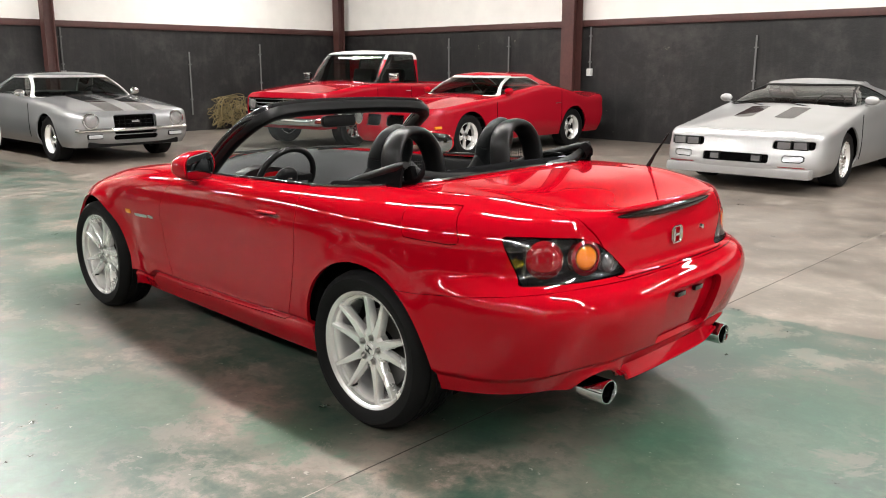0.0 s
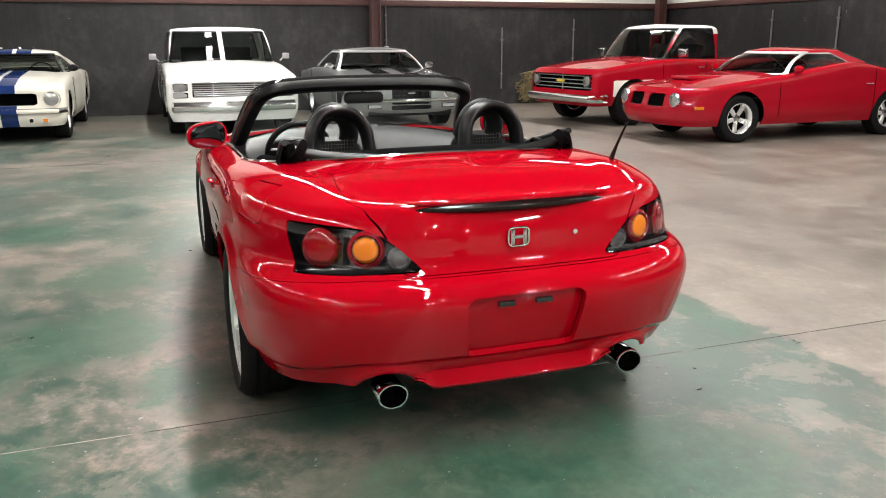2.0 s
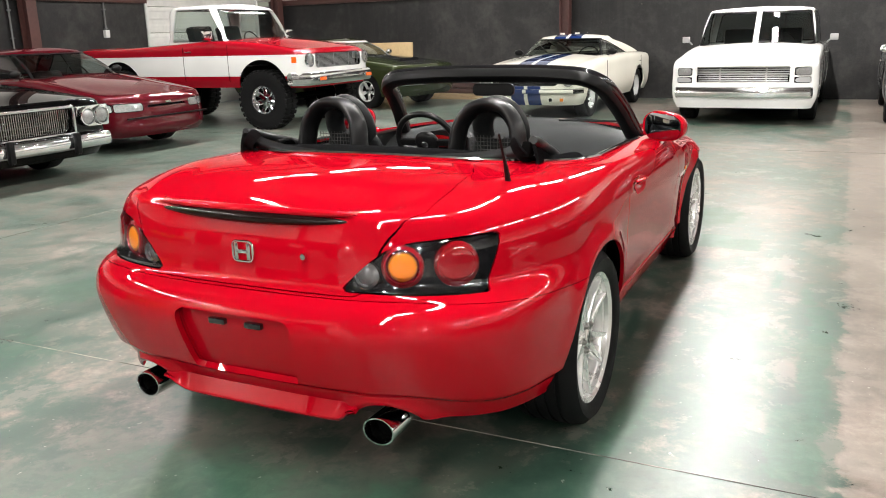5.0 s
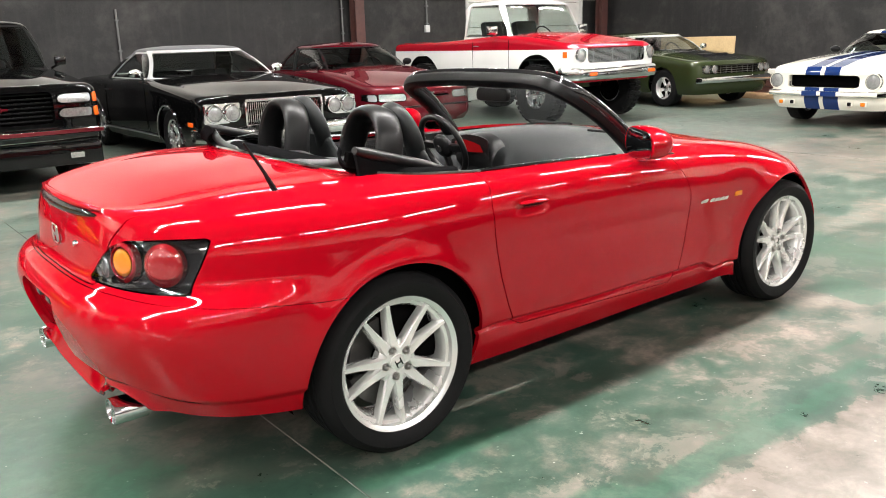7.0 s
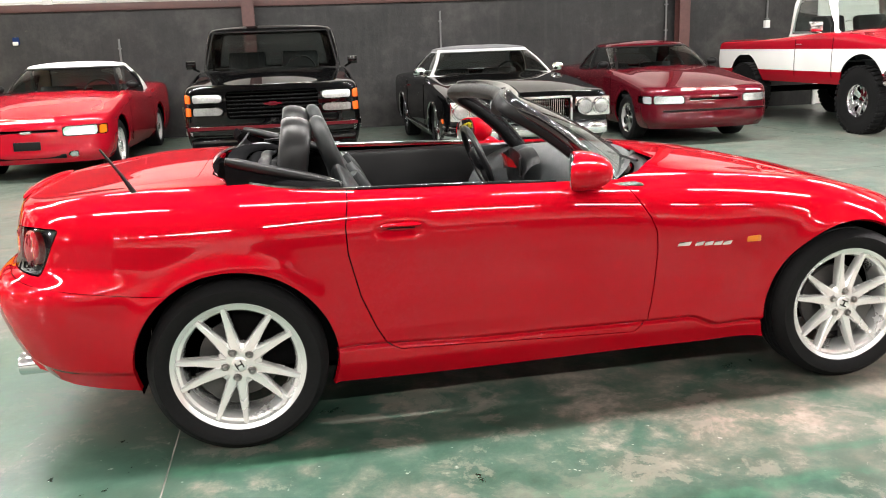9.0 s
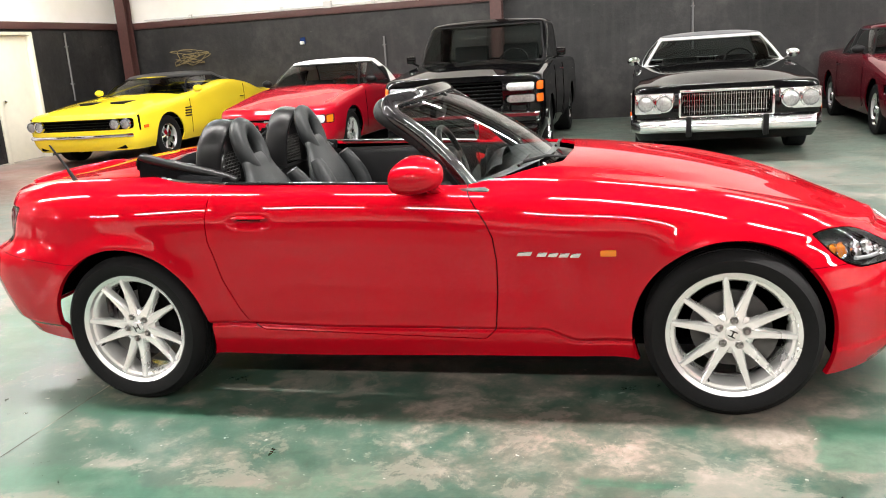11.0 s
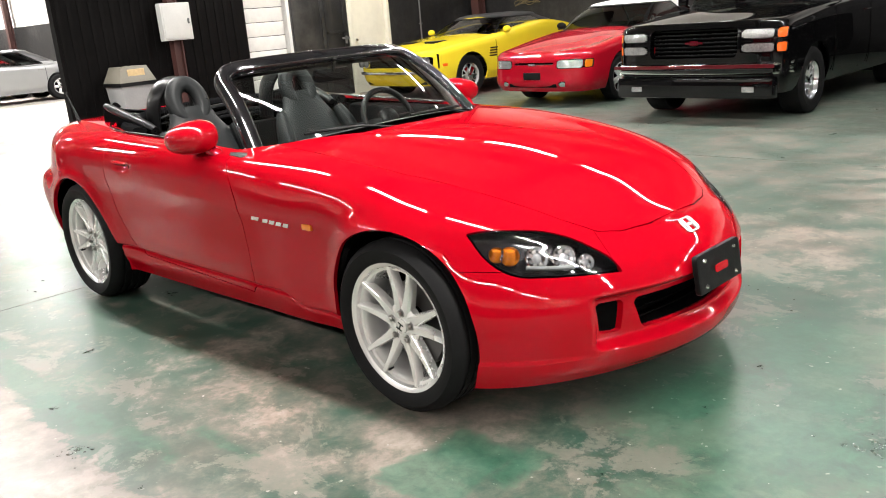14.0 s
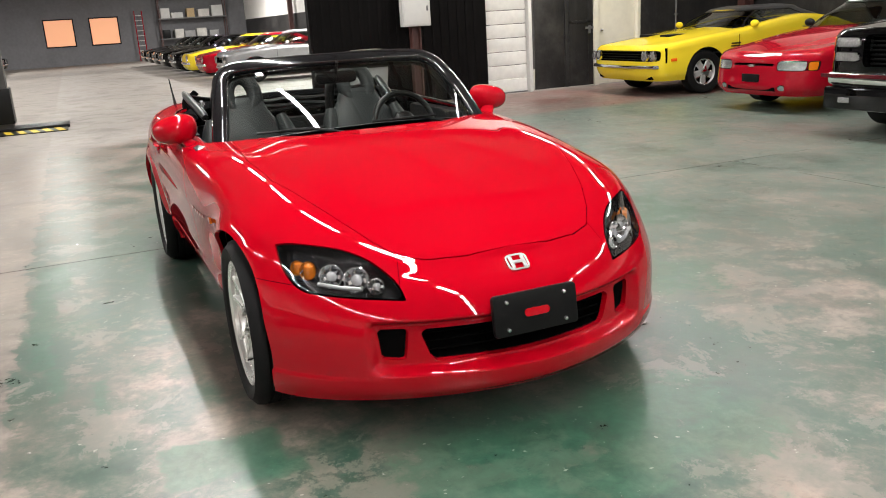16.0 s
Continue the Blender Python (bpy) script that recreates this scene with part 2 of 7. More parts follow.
def floor_material():
    m = mat("worn_painted_concrete", (0.3, 0.3, 0.28), 0.3, 0, 0, 0.5)
    g = G(m)
    sep = g.n("SeparateXYZ")
    g.l(g.pos(), sep.inputs[0])
    x, y = sep.outputs[0], sep.outputs[1]
    flat = g.n("CombineXYZ", Z=3.37)
    g.l(x, flat.inputs[0])
    g.l(y, flat.inputs[1])
    p = flat.outputs[0]
    big, mid, chips = g.noise(p, 0.3, 3, 0.55, 0.4), g.noise(p, 1.4, 5, 0.6, 0.3), g.noise(p, 4.2, 8, 0.68, 0.25)
    fine, grain = g.noise(p, 12, 8, 0.7, 0.3), g.noise(p, 90, 3)
    blend = g.math("ADD", g.math("MULTIPLY", mid, 0.3), g.math("ADD", g.math("MULTIPLY", chips, 0.35), g.math("MULTIPLY", fine, 0.35)))
    concrete = g.ramp(blend, [(0.38, (0.046, 0.037, 0.029)), (0.47, (0.104, 0.086, 0.07)), (0.53, (0.142, 0.119, 0.098)), (0.62, (0.25, 0.215, 0.18))])
    rosy = g.ramp(g.noise(p, 1.15, 6, 0.66, 0.5), [(0.52, 0.0), (0.6, 1.0)])
    concrete = g.mix(g.math("MULTIPLY", rosy, 0.5), concrete, g.ramp(blend, [(0.38, (0.08, 0.052, 0.04)), (0.6, (0.27, 0.195, 0.16))]))
    green = g.ramp(blend, [(0.37, (0.008, 0.032, 0.02)), (0.46, (0.026, 0.062, 0.043)), (0.53, (0.05, 0.086, 0.064)), (0.63, (0.12, 0.15, 0.12))])
    # paint has worn off in drifts; almost none is left south of the old stripe and in the rear hall
    worn = g.math("ADD", g.math("ADD", g.math("MULTIPLY", mid, 0.42), g.math("MULTIPLY", big, 0.42)), g.math("ADD", g.math("MULTIPLY", chips, 0.44), g.math("MULTIPLY", fine, 0.3)))
    wob = g.math("ADD", g.math("MULTIPLY", g.math("SUBTRACT", chips, 0.5), 0.2), g.math("MULTIPLY", g.math("SUBTRACT", fine, 0.5), 0.07))
    edge = g.math("MULTIPLY", g.math("SUBTRACT", g.math("SUBTRACT", wob, y), 1.66), 30.0, True)
    west = g.math("MULTIPLY", g.math("SUBTRACT", g.math("MULTIPLY", x, -1.0), 7.4), 0.9, True)
    bare = g.math("MAXIMUM", edge, west)
    north = g.math("MULTIPLY", g.math("SUBTRACT", y, 1.7), 0.45, True)
    fac = g.ramp(g.math("ADD", g.math("SUBTRACT", worn, g.math("MULTIPLY", north, 0.075)), g.math("MULTIPLY", bare, 0.26)), [(0.725, 0.0), (0.79, 0.45), (0.86, 1.0)])
    green = g.mix(g.math("MULTIPLY", north, 0.55), green, (0.13, 0.162, 0.137))
    concrete = g.mix(g.math("MULTIPLY", north, 0.5), concrete, (0.23, 0.218, 0.19))
    concrete = g.mix(g.math("MULTIPLY", west, 0.7), concrete, (0.34, 0.315, 0.29))
    south = g.ramp(blend, [(0.38, (0.1, 0.083, 0.068)), (0.5, (0.2, 0.17, 0.143)), (0.62, (0.33, 0.29, 0.25))])
    concrete = g.mix(g.math("MULTIPLY", edge, 0.5), concrete, south)
    col = g.mix(fac, green, concrete)
    # an old red band in front of the west doors
    red = g.math("MULTIPLY", g.math("MULTIPLY", g.math("SUBTRACT", g.math("MULTIPLY", x, -1.0), 6.0), 4.0, True), g.math("MULTIPLY", g.math("SUBTRACT", y, 2.2), 3.0, True))
    red = g.math("MULTIPLY", red, g.math("MULTIPLY", g.math("ADD", x, 9.3), 4.0, True))
    col = g.mix(g.math("MULTIPLY", red, g.ramp(mid, [(0.35, 0.75), (0.65, 0.3)])), col, (0.2, 0.06, 0.05))
    dirt = g.ramp(g.noise(p, 1.9, 4, 0.6, 0.5), [(0.48, 0.0), (0.72, 1.0)])
    col = g.mix(g.math("MULTIPLY", dirt, 0.55), col, (0.075, 0.06, 0.047))
    # whole paint: single ragged patches, those off the bumpers also painted-in car shadow, and slabs with straight
    # edges along the border
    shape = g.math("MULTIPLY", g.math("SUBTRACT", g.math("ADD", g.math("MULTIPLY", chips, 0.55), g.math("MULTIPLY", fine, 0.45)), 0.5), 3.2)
    whole_and_shade = None
    for bx, by, r in GREEN_AND_SHADE_PATCHES:
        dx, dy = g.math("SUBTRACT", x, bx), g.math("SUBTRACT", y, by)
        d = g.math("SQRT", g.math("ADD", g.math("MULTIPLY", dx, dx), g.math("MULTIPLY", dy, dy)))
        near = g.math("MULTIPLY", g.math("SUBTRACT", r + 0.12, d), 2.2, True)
        whole_and_shade = near if whole_and_shade is None else g.math("MAXIMUM", whole_and_shade, near)
    inside = g.math("MULTIPLY", whole_and_shade, 5.0, True)
    whole_and_shade = g.math("MULTIPLY", g.math("SUBTRACT", g.math("ADD", g.math("MULTIPLY", whole_and_shade, 0.9), shape), 0.42), 3.2, True)
    whole_and_shade = g.math("MULTIPLY", whole_and_shade, inside)
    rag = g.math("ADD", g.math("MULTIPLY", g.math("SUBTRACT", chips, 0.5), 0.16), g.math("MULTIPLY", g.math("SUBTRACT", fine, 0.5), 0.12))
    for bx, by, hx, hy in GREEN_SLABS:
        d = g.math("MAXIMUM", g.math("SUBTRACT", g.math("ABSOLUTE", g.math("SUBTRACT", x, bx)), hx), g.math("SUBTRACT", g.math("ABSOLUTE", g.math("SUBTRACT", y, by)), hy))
        whole_and_shade = g.math("MAXIMUM", whole_and_shade, g.math("MULTIPLY", g.math("SUBTRACT", rag, d), 40.0, True))
    whole_and_shade = g.math("MULTIPLY", whole_and_shade, g.math("SUBTRACT", 1.0, bare, True))
    # scuffed drifts with sharper edges, some rubbed pale and some still dark
    scuff = g.noise(p, 2.6, 9, 0.74, 0.35)
    col = g.mix(g.math("MULTIPLY", g.ramp(scuff, [(0.545, 0.0), (0.575, 1.0)]), 0.42), col, (0.2, 0.172, 0.145))
    col = g.mix(g.math("MULTIPLY", g.math("MULTIPLY", g.ramp(scuff, [(0.40, 1.0), (0.44, 0.0)]), g.math("SUBTRACT", 1.0, bare, True)), 0.5), col, (0.018, 0.052, 0.035))
    col = g.mix(g.math("MULTIPLY", whole_and_shade, 0.75), col, g.ramp(fine, [(0.35, (0.008, 0.05, 0.027)), (0.65, (0.03, 0.1, 0.062))]))
    # pale flecks
    fleck = g.ramp(g.noise(p, 34.0, 2, 0.5), [(0.73, 0.0), (0.77, 1.0)])
    col = g.mix(g.math("MULTIPLY", fleck, 0.5), col, (0.4, 0.38, 0.34))
    col = g.mix(g.math("MULTIPLY", grain, 0.12), col, (0.1, 0.1, 0.1))
    g.color(col)
    g.rough(g.math("ADD", g.ramp(blend, [(0.34, 0.24), (0.62, 0.47)]), g.math("MULTIPLY", west, 0.22)))
    g.bump(grain, 0.02, 0.002)
    return m


def wall_material():
    m = mat("black_painted_panel", (0.02, 0.02, 0.02), 0.5, 0, 0, 0.35)
    g = G(m)
    p = g.pos()
    big, mid, fine = g.noise(p, 0.7, 5, 0.6, 0.8), g.noise(p, 4.5, 6, 0.7), g.noise(p, 26, 4, 0.7)
    f = g.math("ADD", g.math("MULTIPLY", big, 0.6), g.math("MULTIPLY", mid, 0.4))
    col = g.ramp(f, [(0.34, (0.009, 0.009, 0.0093)), (0.5, (0.018, 0.0175, 0.0178)), (0.66, (0.046, 0.044, 0.042))])
    # faint wiped streaks running down, and a few chips down to the pale board
    st = g.n("VectorMath")
    st.operation = "MULTIPLY"
    st.inputs[1].default_value = (7.0, 7.0, 0.6)
    g.l(p, st.inputs[0])
    streak = g.ramp(g.noise(st.outputs[0], 1.0, 5, 0.6), [(0.5, 0.0), (0.75, 1.0)])
    col = g.mix(g.math("MULTIPLY", streak, 0.35), col, (0.045, 0.043, 0.04))
    zone = g.ramp(g.noise(p, 0.6, 2), [(0.5, 0.0), (0.62, 1.0)])
    chip = g.ramp(g.noise(p, 5.5, 7, 0.75, 0.3), [(0.66, 0.0), (0.70, 1.0)])
    col = g.mix(g.math("MULTIPLY", g.math("MULTIPLY", chip, zone), 0.7), col, (0.2, 0.18, 0.15))
    g.color(col)
    g.rough(g.ramp(fine, [(0.3, 0.34), (0.7, 0.6)]))
    g.bump(g.math("ADD", g.math("MULTIPLY", mid, 0.7), g.math("MULTIPLY", fine, 0.3)), 0.3, 0.03)
    return m


def joint_material():
    """Dark filler in the joint, pale in random places."""
    m = mat("joint_filler", (0.03, 0.03, 0.03), 0.7, 0, 0, 0.2)
    g = G(m)
    g.color(g.ramp(g.noise(g.pos(), 0.9, 4, 0.6), [(0.42, (0.35, 0.32, 0.28)), (0.5, (0.06, 0.055, 0.05)), (0.7, (0.018, 0.016, 0.015))]))
    return m


M["joint"] = joint_material()
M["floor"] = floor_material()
M["wall"] = wall_material()
M["insul"] = grained("white_insulation_sheet", (0.86, 0.84, 0.8), 0.55, 3, 0.06, 0.3)
M["ceil"] = grained("ceiling_sheet", (0.26, 0.25, 0.24), 0.6, 3, 0.12, 0.2)
M["door"] = grained("white_door_paint", (0.72, 0.69, 0.58), 0.45, 8, 0.08, 0.1)
M["roller"] = grained("white_roller_door", (0.68, 0.67, 0.64), 0.45, 10, 0.12, 0.1)
M["blackdoor"] = grained("black_worn_door", (0.0045, 0.004, 0.004), 0.65, 12, 0.5, 0.2, 0.0, 0.0, 0.1, 0.06)
M["greywall"] = grained("grey_office_wall", (0.16, 0.16, 0.17), 0.6, 6, 0.2, 0.1)
M["warmpane"] = mat("warm_lit_pane", (0.6, 0.3, 0.15), 0.4)
_b = M["warmpane"].node_tree.nodes["Principled BSDF"]
_b.inputs["Emission Color"].default_value = (1.0, 0.45, 0.25, 1)
_b.inputs["Emission Strength"].default_value = 0.85


# ---- geometry helpers: a geo is (verts n x 3, tris m x 3, normals n x 3 or None) ----
def curve_through(pts):
    """A smooth function through a few (x, value) pairs, flat beyond its ends."""
    pts = sorted(pts)
    xs, ys = np.array([p[0] for p in pts], float), np.array([p[1] for p in pts], float)
    if len(xs) == 1:
        return lambda x: np.full(np.shape(x), ys[0])
    d = np.diff(ys) / np.diff(xs)
    m = np.zeros(len(xs))
    m[0], m[-1] = d[0], d[-1]
    for i in range(1, len(xs) - 1):
        h0, h1 = xs[i] - xs[i - 1], xs[i + 1] - xs[i]
        m[i] = (d[i - 1] * h1 + d[i] * h0) / (h0 + h1)

    def f(x):
        x = np.clip(np.asarray(x, float), xs[0], xs[-1])
        i = np.clip(np.searchsorted(xs, x) - 1, 0, len(xs) - 2)
        h = xs[i + 1] - xs[i]
        t = (x - xs[i]) / h
        return (
            (2 * t**3 - 3 * t**2 + 1) * ys[i]
            + (t**3 - 2 * t**2 + t) * h * m[i]
            + (-2 * t**3 + 3 * t**2) * ys[i + 1]
            + (t**3 - t**2) * h * m[i + 1]
        )

    return f


def vertex_normals(v, t):
    n = np.zeros_like(v)
    fn = np.cross(v[t[:, 1]] - v[t[:, 0]], v[t[:, 2]] - v[t[:, 0]])
    for k in range(3):
        np.add.at(n, t[:, k], fn)
    return n / np.maximum(np.linalg.norm(n, axis=1, keepdims=True), 1e-12)


def welded(v, t, step=2e-5):
    _, first, inv = np.unique(np.round(v / step).astype(np.int64), axis=0, return_index=True, return_inverse=True)
    inv = inv.ravel()
    t = inv[t]
    t = t[(t[:, 0] != t[:, 1]) & (t[:, 1] != t[:, 2]) & (t[:, 0] != t[:, 2])]
    return v[first], t


def grid_tris(nu, nv, closed=False):
    i, j = np.meshgrid(np.arange(nu if closed else nu - 1), np.arange(nv - 1), indexing="ij")
    a = (i * nv + j).ravel()
    b = (((i + 1) % nu) * nv + j).ravel()
    return np.concatenate([np.stack([a, b, b + 1], 1), np.stack([a, b + 1, a + 1], 1)])


def hull(levels, pf=(2.4, 1.8), pr=(4.0, 3.0), xwf=1.15, xwr=-1.35, nc=26, nm=60, nv=44, flank=0):
    """A car-like skin. Levels run from the sill up over the shoulder to the middle line; each has its foremost and rearmost x,
    and its half width y and height z as curves of x. Corners in plan are super-ellipses."""

    def corner(p, q):
        phi = np.linspace(0, math.pi / 2, 400)
        xi, e = np.sin(phi) ** (2 / p), np.cos(phi) ** (2 / q)
        e[-1] = 0
        s = np.r_[0, np.cumsum(np.hypot(np.diff(xi), np.diff(e)))]
        w = np.linspace(0, s[-1], nc)
        return np.interp(w, s, xi), np.interp(w, s, e)

    xif, ef = corner(*pf)
    xir, er = corner(*pr)
    lines = []
    for lv in levels:
        a, b = lv.get("xwf", xwf), lv.get("xwr", xwr)
        x = np.concatenate([(a + xif * (lv["xf"] - a))[::-1], np.linspace(a, b, nm + 2)[1:-1], b + xir * (lv["xr"] - b)])
        e = np.concatenate([ef[::-1], np.ones(nm), er])
        y = e * curve_through(lv["y"])(x)
        z = curve_through(lv["z"])(x)
        if "dip" in lv:
            z = z + lv["dip"] * (1 - e) ** 2
        lines.append(np.stack([x, y, z], 1))
    f = np.array(lines)
    k = len(f)
    gaps = np.linalg.norm(np.diff(f, axis=0), axis=2).mean(1)
    u = np.r_[0, np.cumsum(np.maximum(gaps, 0.01) ** 0.7)]
    m = np.zeros_like(f)
    for i in range(k):
        if 0 < i < k - 1:
            d0, d1 = (f[i] - f[i - 1]) / (u[i] - u[i - 1]), (f[i + 1] - f[i]) / (u[i + 1] - u[i])
            h0, h1 = u[i] - u[i - 1], u[i + 1] - u[i]
            m[i] = (d0 * h1 + d1 * h0) / (h0 + h1)
        elif i == 0:
            m[i] = (f[1] - f[0]) / (u[1] - u[0])
        else:
            m[i] = (f[i] - f[i - 1]) / (u[i] - u[i - 1])
            m[i][:, 2] = 0
    w = np.linspace(0, u[-1], nv)
    if flank:  # closer rows on the lower half, where the creases are
        w = np.r_[np.linspace(0, w[nv // 2], flank)[:-1], w[nv // 2 :]]
        nv = len(w)
    out = []
    for q in w:
        i = min(int(np.searchsorted(u, q, "right")) - 1, k - 2)
        h = u[i + 1] - u[i]
        t = (q - u[i]) / h
        out.append((2 * t**3 - 3 * t**2 + 1) * f[i] + (t**3 - 2 * t**2 + t) * h * m[i] + (3 * t**2 - 2 * t**3) * f[i + 1] + (t**3 - t**2) * h * m[i + 1])
    p = np.array(out).transpose(1, 0, 2)
    p[..., 1] = np.maximum(p[..., 1], 0)
    nu = p.shape[0]
    t = grid_tris(nu, nv)
    right = p.reshape(-1, 3) * (1, -1, 1)
    v = np.concatenate([p.reshape(-1, 3), right])
    t = np.concatenate([t[:, ::-1], t + nu * nv])
    v, t = welded(v, t)
    n = vertex_normals(v, t)
    # normals must point outwards
    mid = v.mean(0)
    if ((v - mid) * n).sum() < 0:
        t, n = t[:, ::-1], -n
    n[np.abs(v[:, 1]) < 1e-5, 1] = 0
    return v, t, n


def split(geo, f):
    """Cut a geo along f = 0. Returns (inside geo, outside geo), inside where f < 0."""
    v, t, n = geo
    d = f(v)
    neg = d < 0
    c = neg[t].sum(1)
    tin, tout, todo = [t[c == 3]], [t[c == 0]], t[(c > 0) & (c < 3)]
    vn, nn, made = [], [], {}
    base = len(v)

    def cut(a, b):
        key = (a, b) if a < b else (b, a)
        if key not in made:
            w = d[a] / (d[a] - d[b])
            vn.append(v[a] + w * (v[b] - v[a]))
            q = n[a] + w * (n[b] - n[a])
            nn.append(q / max(np.linalg.norm(q), 1e-9))
            made[key] = base + len(vn) - 1
        return made[key]

    a_in, a_out = [], []
    for tri in todo.tolist():
        s = [neg[i] for i in tri]
        lone = s.index(True) if sum(s) == 1 else s.index(False)
        a, b, e = tri[lone], tri[(lone + 1) % 3], tri[(lone + 2) % 3]
        ab, ae = cut(a, b), cut(a, e)
        one, two = [[a, ab, ae]], [[ab, b, e], [ab, e, ae]]
        if sum(s) == 1:
            a_in += one
            a_out += two
        else:
            a_out += one
            a_in += two
    if vn:
        v, n = np.concatenate([v, vn]), np.concatenate([n, nn])
    tin = np.concatenate(tin + ([np.array(a_in)] if a_in else []))
    tout = np.concatenate(tout + ([np.array(a_out)] if a_out else []))
    return compact((v, tin, n)), compact((v, tout, n))


def compact(geo):
    v, t, n = geo
    if len(t) == 0:
        return np.zeros((0, 3)), np.zeros((0, 3), int), np.zeros((0, 3))
    used, inv = np.unique(t, return_inverse=True)
    return v[used], inv.reshape(-1, 3), None if n is None else n[used]


def hemmed(geo, depth=0.012):
    """Turn the open edges of a skin inwards, so that it shows thickness."""
    v, t, n = geo
    if len(t) == 0:
        return geo
    e = np.concatenate([t[:, [0, 1]], t[:, [1, 2]], t[:, [2, 0]]])
    key = np.sort(e, 1)
    _, idx, cnt = np.unique(key, axis=0, return_index=True, return_counts=True)
    b = e[idx[cnt == 1]]
    if len(b) == 0:
        return geo
    base = len(v)
    k = len(b)
    p, q = v[b[:, 0]], v[b[:, 1]]
    pi, qi = p - n[b[:, 0]] * depth, q - n[b[:, 1]] * depth
    nv = np.concatenate([p, q, pi, qi])
    out = np.cross(q - p, n[b[:, 0]])
    out /= np.maximum(np.linalg.norm(out, axis=1, keepdims=True), 1e-9)
    i = np.arange(k) + base
    nt = np.concatenate([np.stack([i + k, i, i + 2 * k], 1), np.stack([i + k, i + 2 * k, i + 3 * k], 1)])
    return np.concatenate([v, nv]), np.concatenate([t, nt]), np.concatenate([n, out, out, out, out])


def moved(geo, m):
    v, t, n = geo
    m = np.array(m)
    r = m[:3, :3]
    flip = np.linalg.det(r) < 0
    return v @ r.T + m[:3, 3], t[:, ::-1] if flip else t, None if n is None else n @ np.linalg.inv(r)


def joined(*geos):
    vs, ts, ns, base = [], [], [], 0
    plain = any(g[2] is None for g in geos)
    for v, t, n in geos:
        vs.append(v)
        ts.append(t + base)
        ns.append(n)
        base += len(v)
    return np.concatenate(vs), np.concatenate(ts), None if plain else np.concatenate(ns)


def mirrored(geo):
    return moved(geo, np.diag([1, -1, 1, 1]))


def mesh_of(name, geo, material, angle=38):
    v, t, n = geo
    me = bpy.data.meshes.new(name)
    me.vertices.add(len(v))
    me.vertices.foreach_set("co", np.ascontiguousarray(v, dtype=np.float32).ravel())
    me.loops.add(3 * len(t))
    me.loops.foreach_set("vertex_index", np.ascontiguousarray(t, dtype=np.int32).ravel())
    me.polygons.add(len(t))
    me.polygons.foreach_set("loop_start", np.arange(0, 3 * len(t), 3, dtype=np.int32))
    me.update(calc_edges=True)
    me.validate()
    me.shade_smooth()
    if n is not None and len(n) == len(me.vertices):
        me.normals_split_custom_set_from_vertices(n.astype(float).tolist())
    else:
        me.set_sharp_from_angle(angle=radians(angle))
    me.materials.append(material)
    return me


def part(name, geo, material, parent=None, label="", angle=38):
    ob = new(name, mesh_of(name, geo, material, angle))
    if parent is not None:
        ob.parent = parent
    if label:
        ob["label"] = label
    return ob


def thing(name, m, label, category, group="", kind=""):
    """A top-level thing: an Empty at its base that will parent its parts."""
    ob = new(name)
    ob.empty_display_size = 0.2
    ob.matrix_world = m
    return tagged(ob, label, category, group, kind)


def solid(name, geo, material, label, category, group="", kind="", m=None, angle=38):
    """A top-level thing of one mesh."""
    ob = part(name, geo, material, None, "", angle)
    if m is not None:
        ob.matrix_world = m
    return tagged(ob, label, category, group, kind)


def box(x0, x1, y0, y1, z0, z1, r=0.0):
    """A box; r bevels its edges."""
    bm = bmesh.new()
    bmesh.ops.create_cube(bm, size=1)
    for q in bm.verts:
        q.co = Vector((x0 + (q.co.x + 0.5) * (x1 - x0), y0 + (q.co.y + 0.5) * (y1 - y0), z0 + (q.co.z + 0.5) * (z1 - z0)))
    if r:
        bmesh.ops.bevel(bm, geom=list(bm.edges), offset=r, segments=2, profile=0.6, affect="EDGES")
    return from_bm(bm)


def from_bm(bm):
    bmesh.ops.triangulate(bm, faces=list(bm.faces))
    bm.verts.index_update()
    v = np.array([q.co[:] for q in bm.verts])
    t = np.array([[q.index for q in f.verts] for f in bm.faces], int)
    bm.free()
    return v, t, None


def lathe(profile, n=48, axis="y", arc=(0.0, 2 * math.pi)):
    """Turn (radius, along) pairs about an axis through the origin."""
    full = arc[1] - arc[0] > 2 * math.pi - 1e-6
    a = np.linspace(arc[0], arc[1], n, endpoint=not full)
    pr = np.array(profile, float)
    r, h = pr[:, 0], pr[:, 1]
    c, s = np.cos(a)[:, None] * r, np.sin(a)[:, None] * r
    hh = np.broadcast_to(h, c.shape)
    p = {"y": np.stack([c, hh, s], 2), "x": np.stack([hh, c, s], 2), "z": np.stack([c, s, hh], 2)}[axis]
    t = grid_tris(n, len(pr), full)
    if axis == "y":
        t = t[:, ::-1]
    return p.reshape(-1, 3), t, None


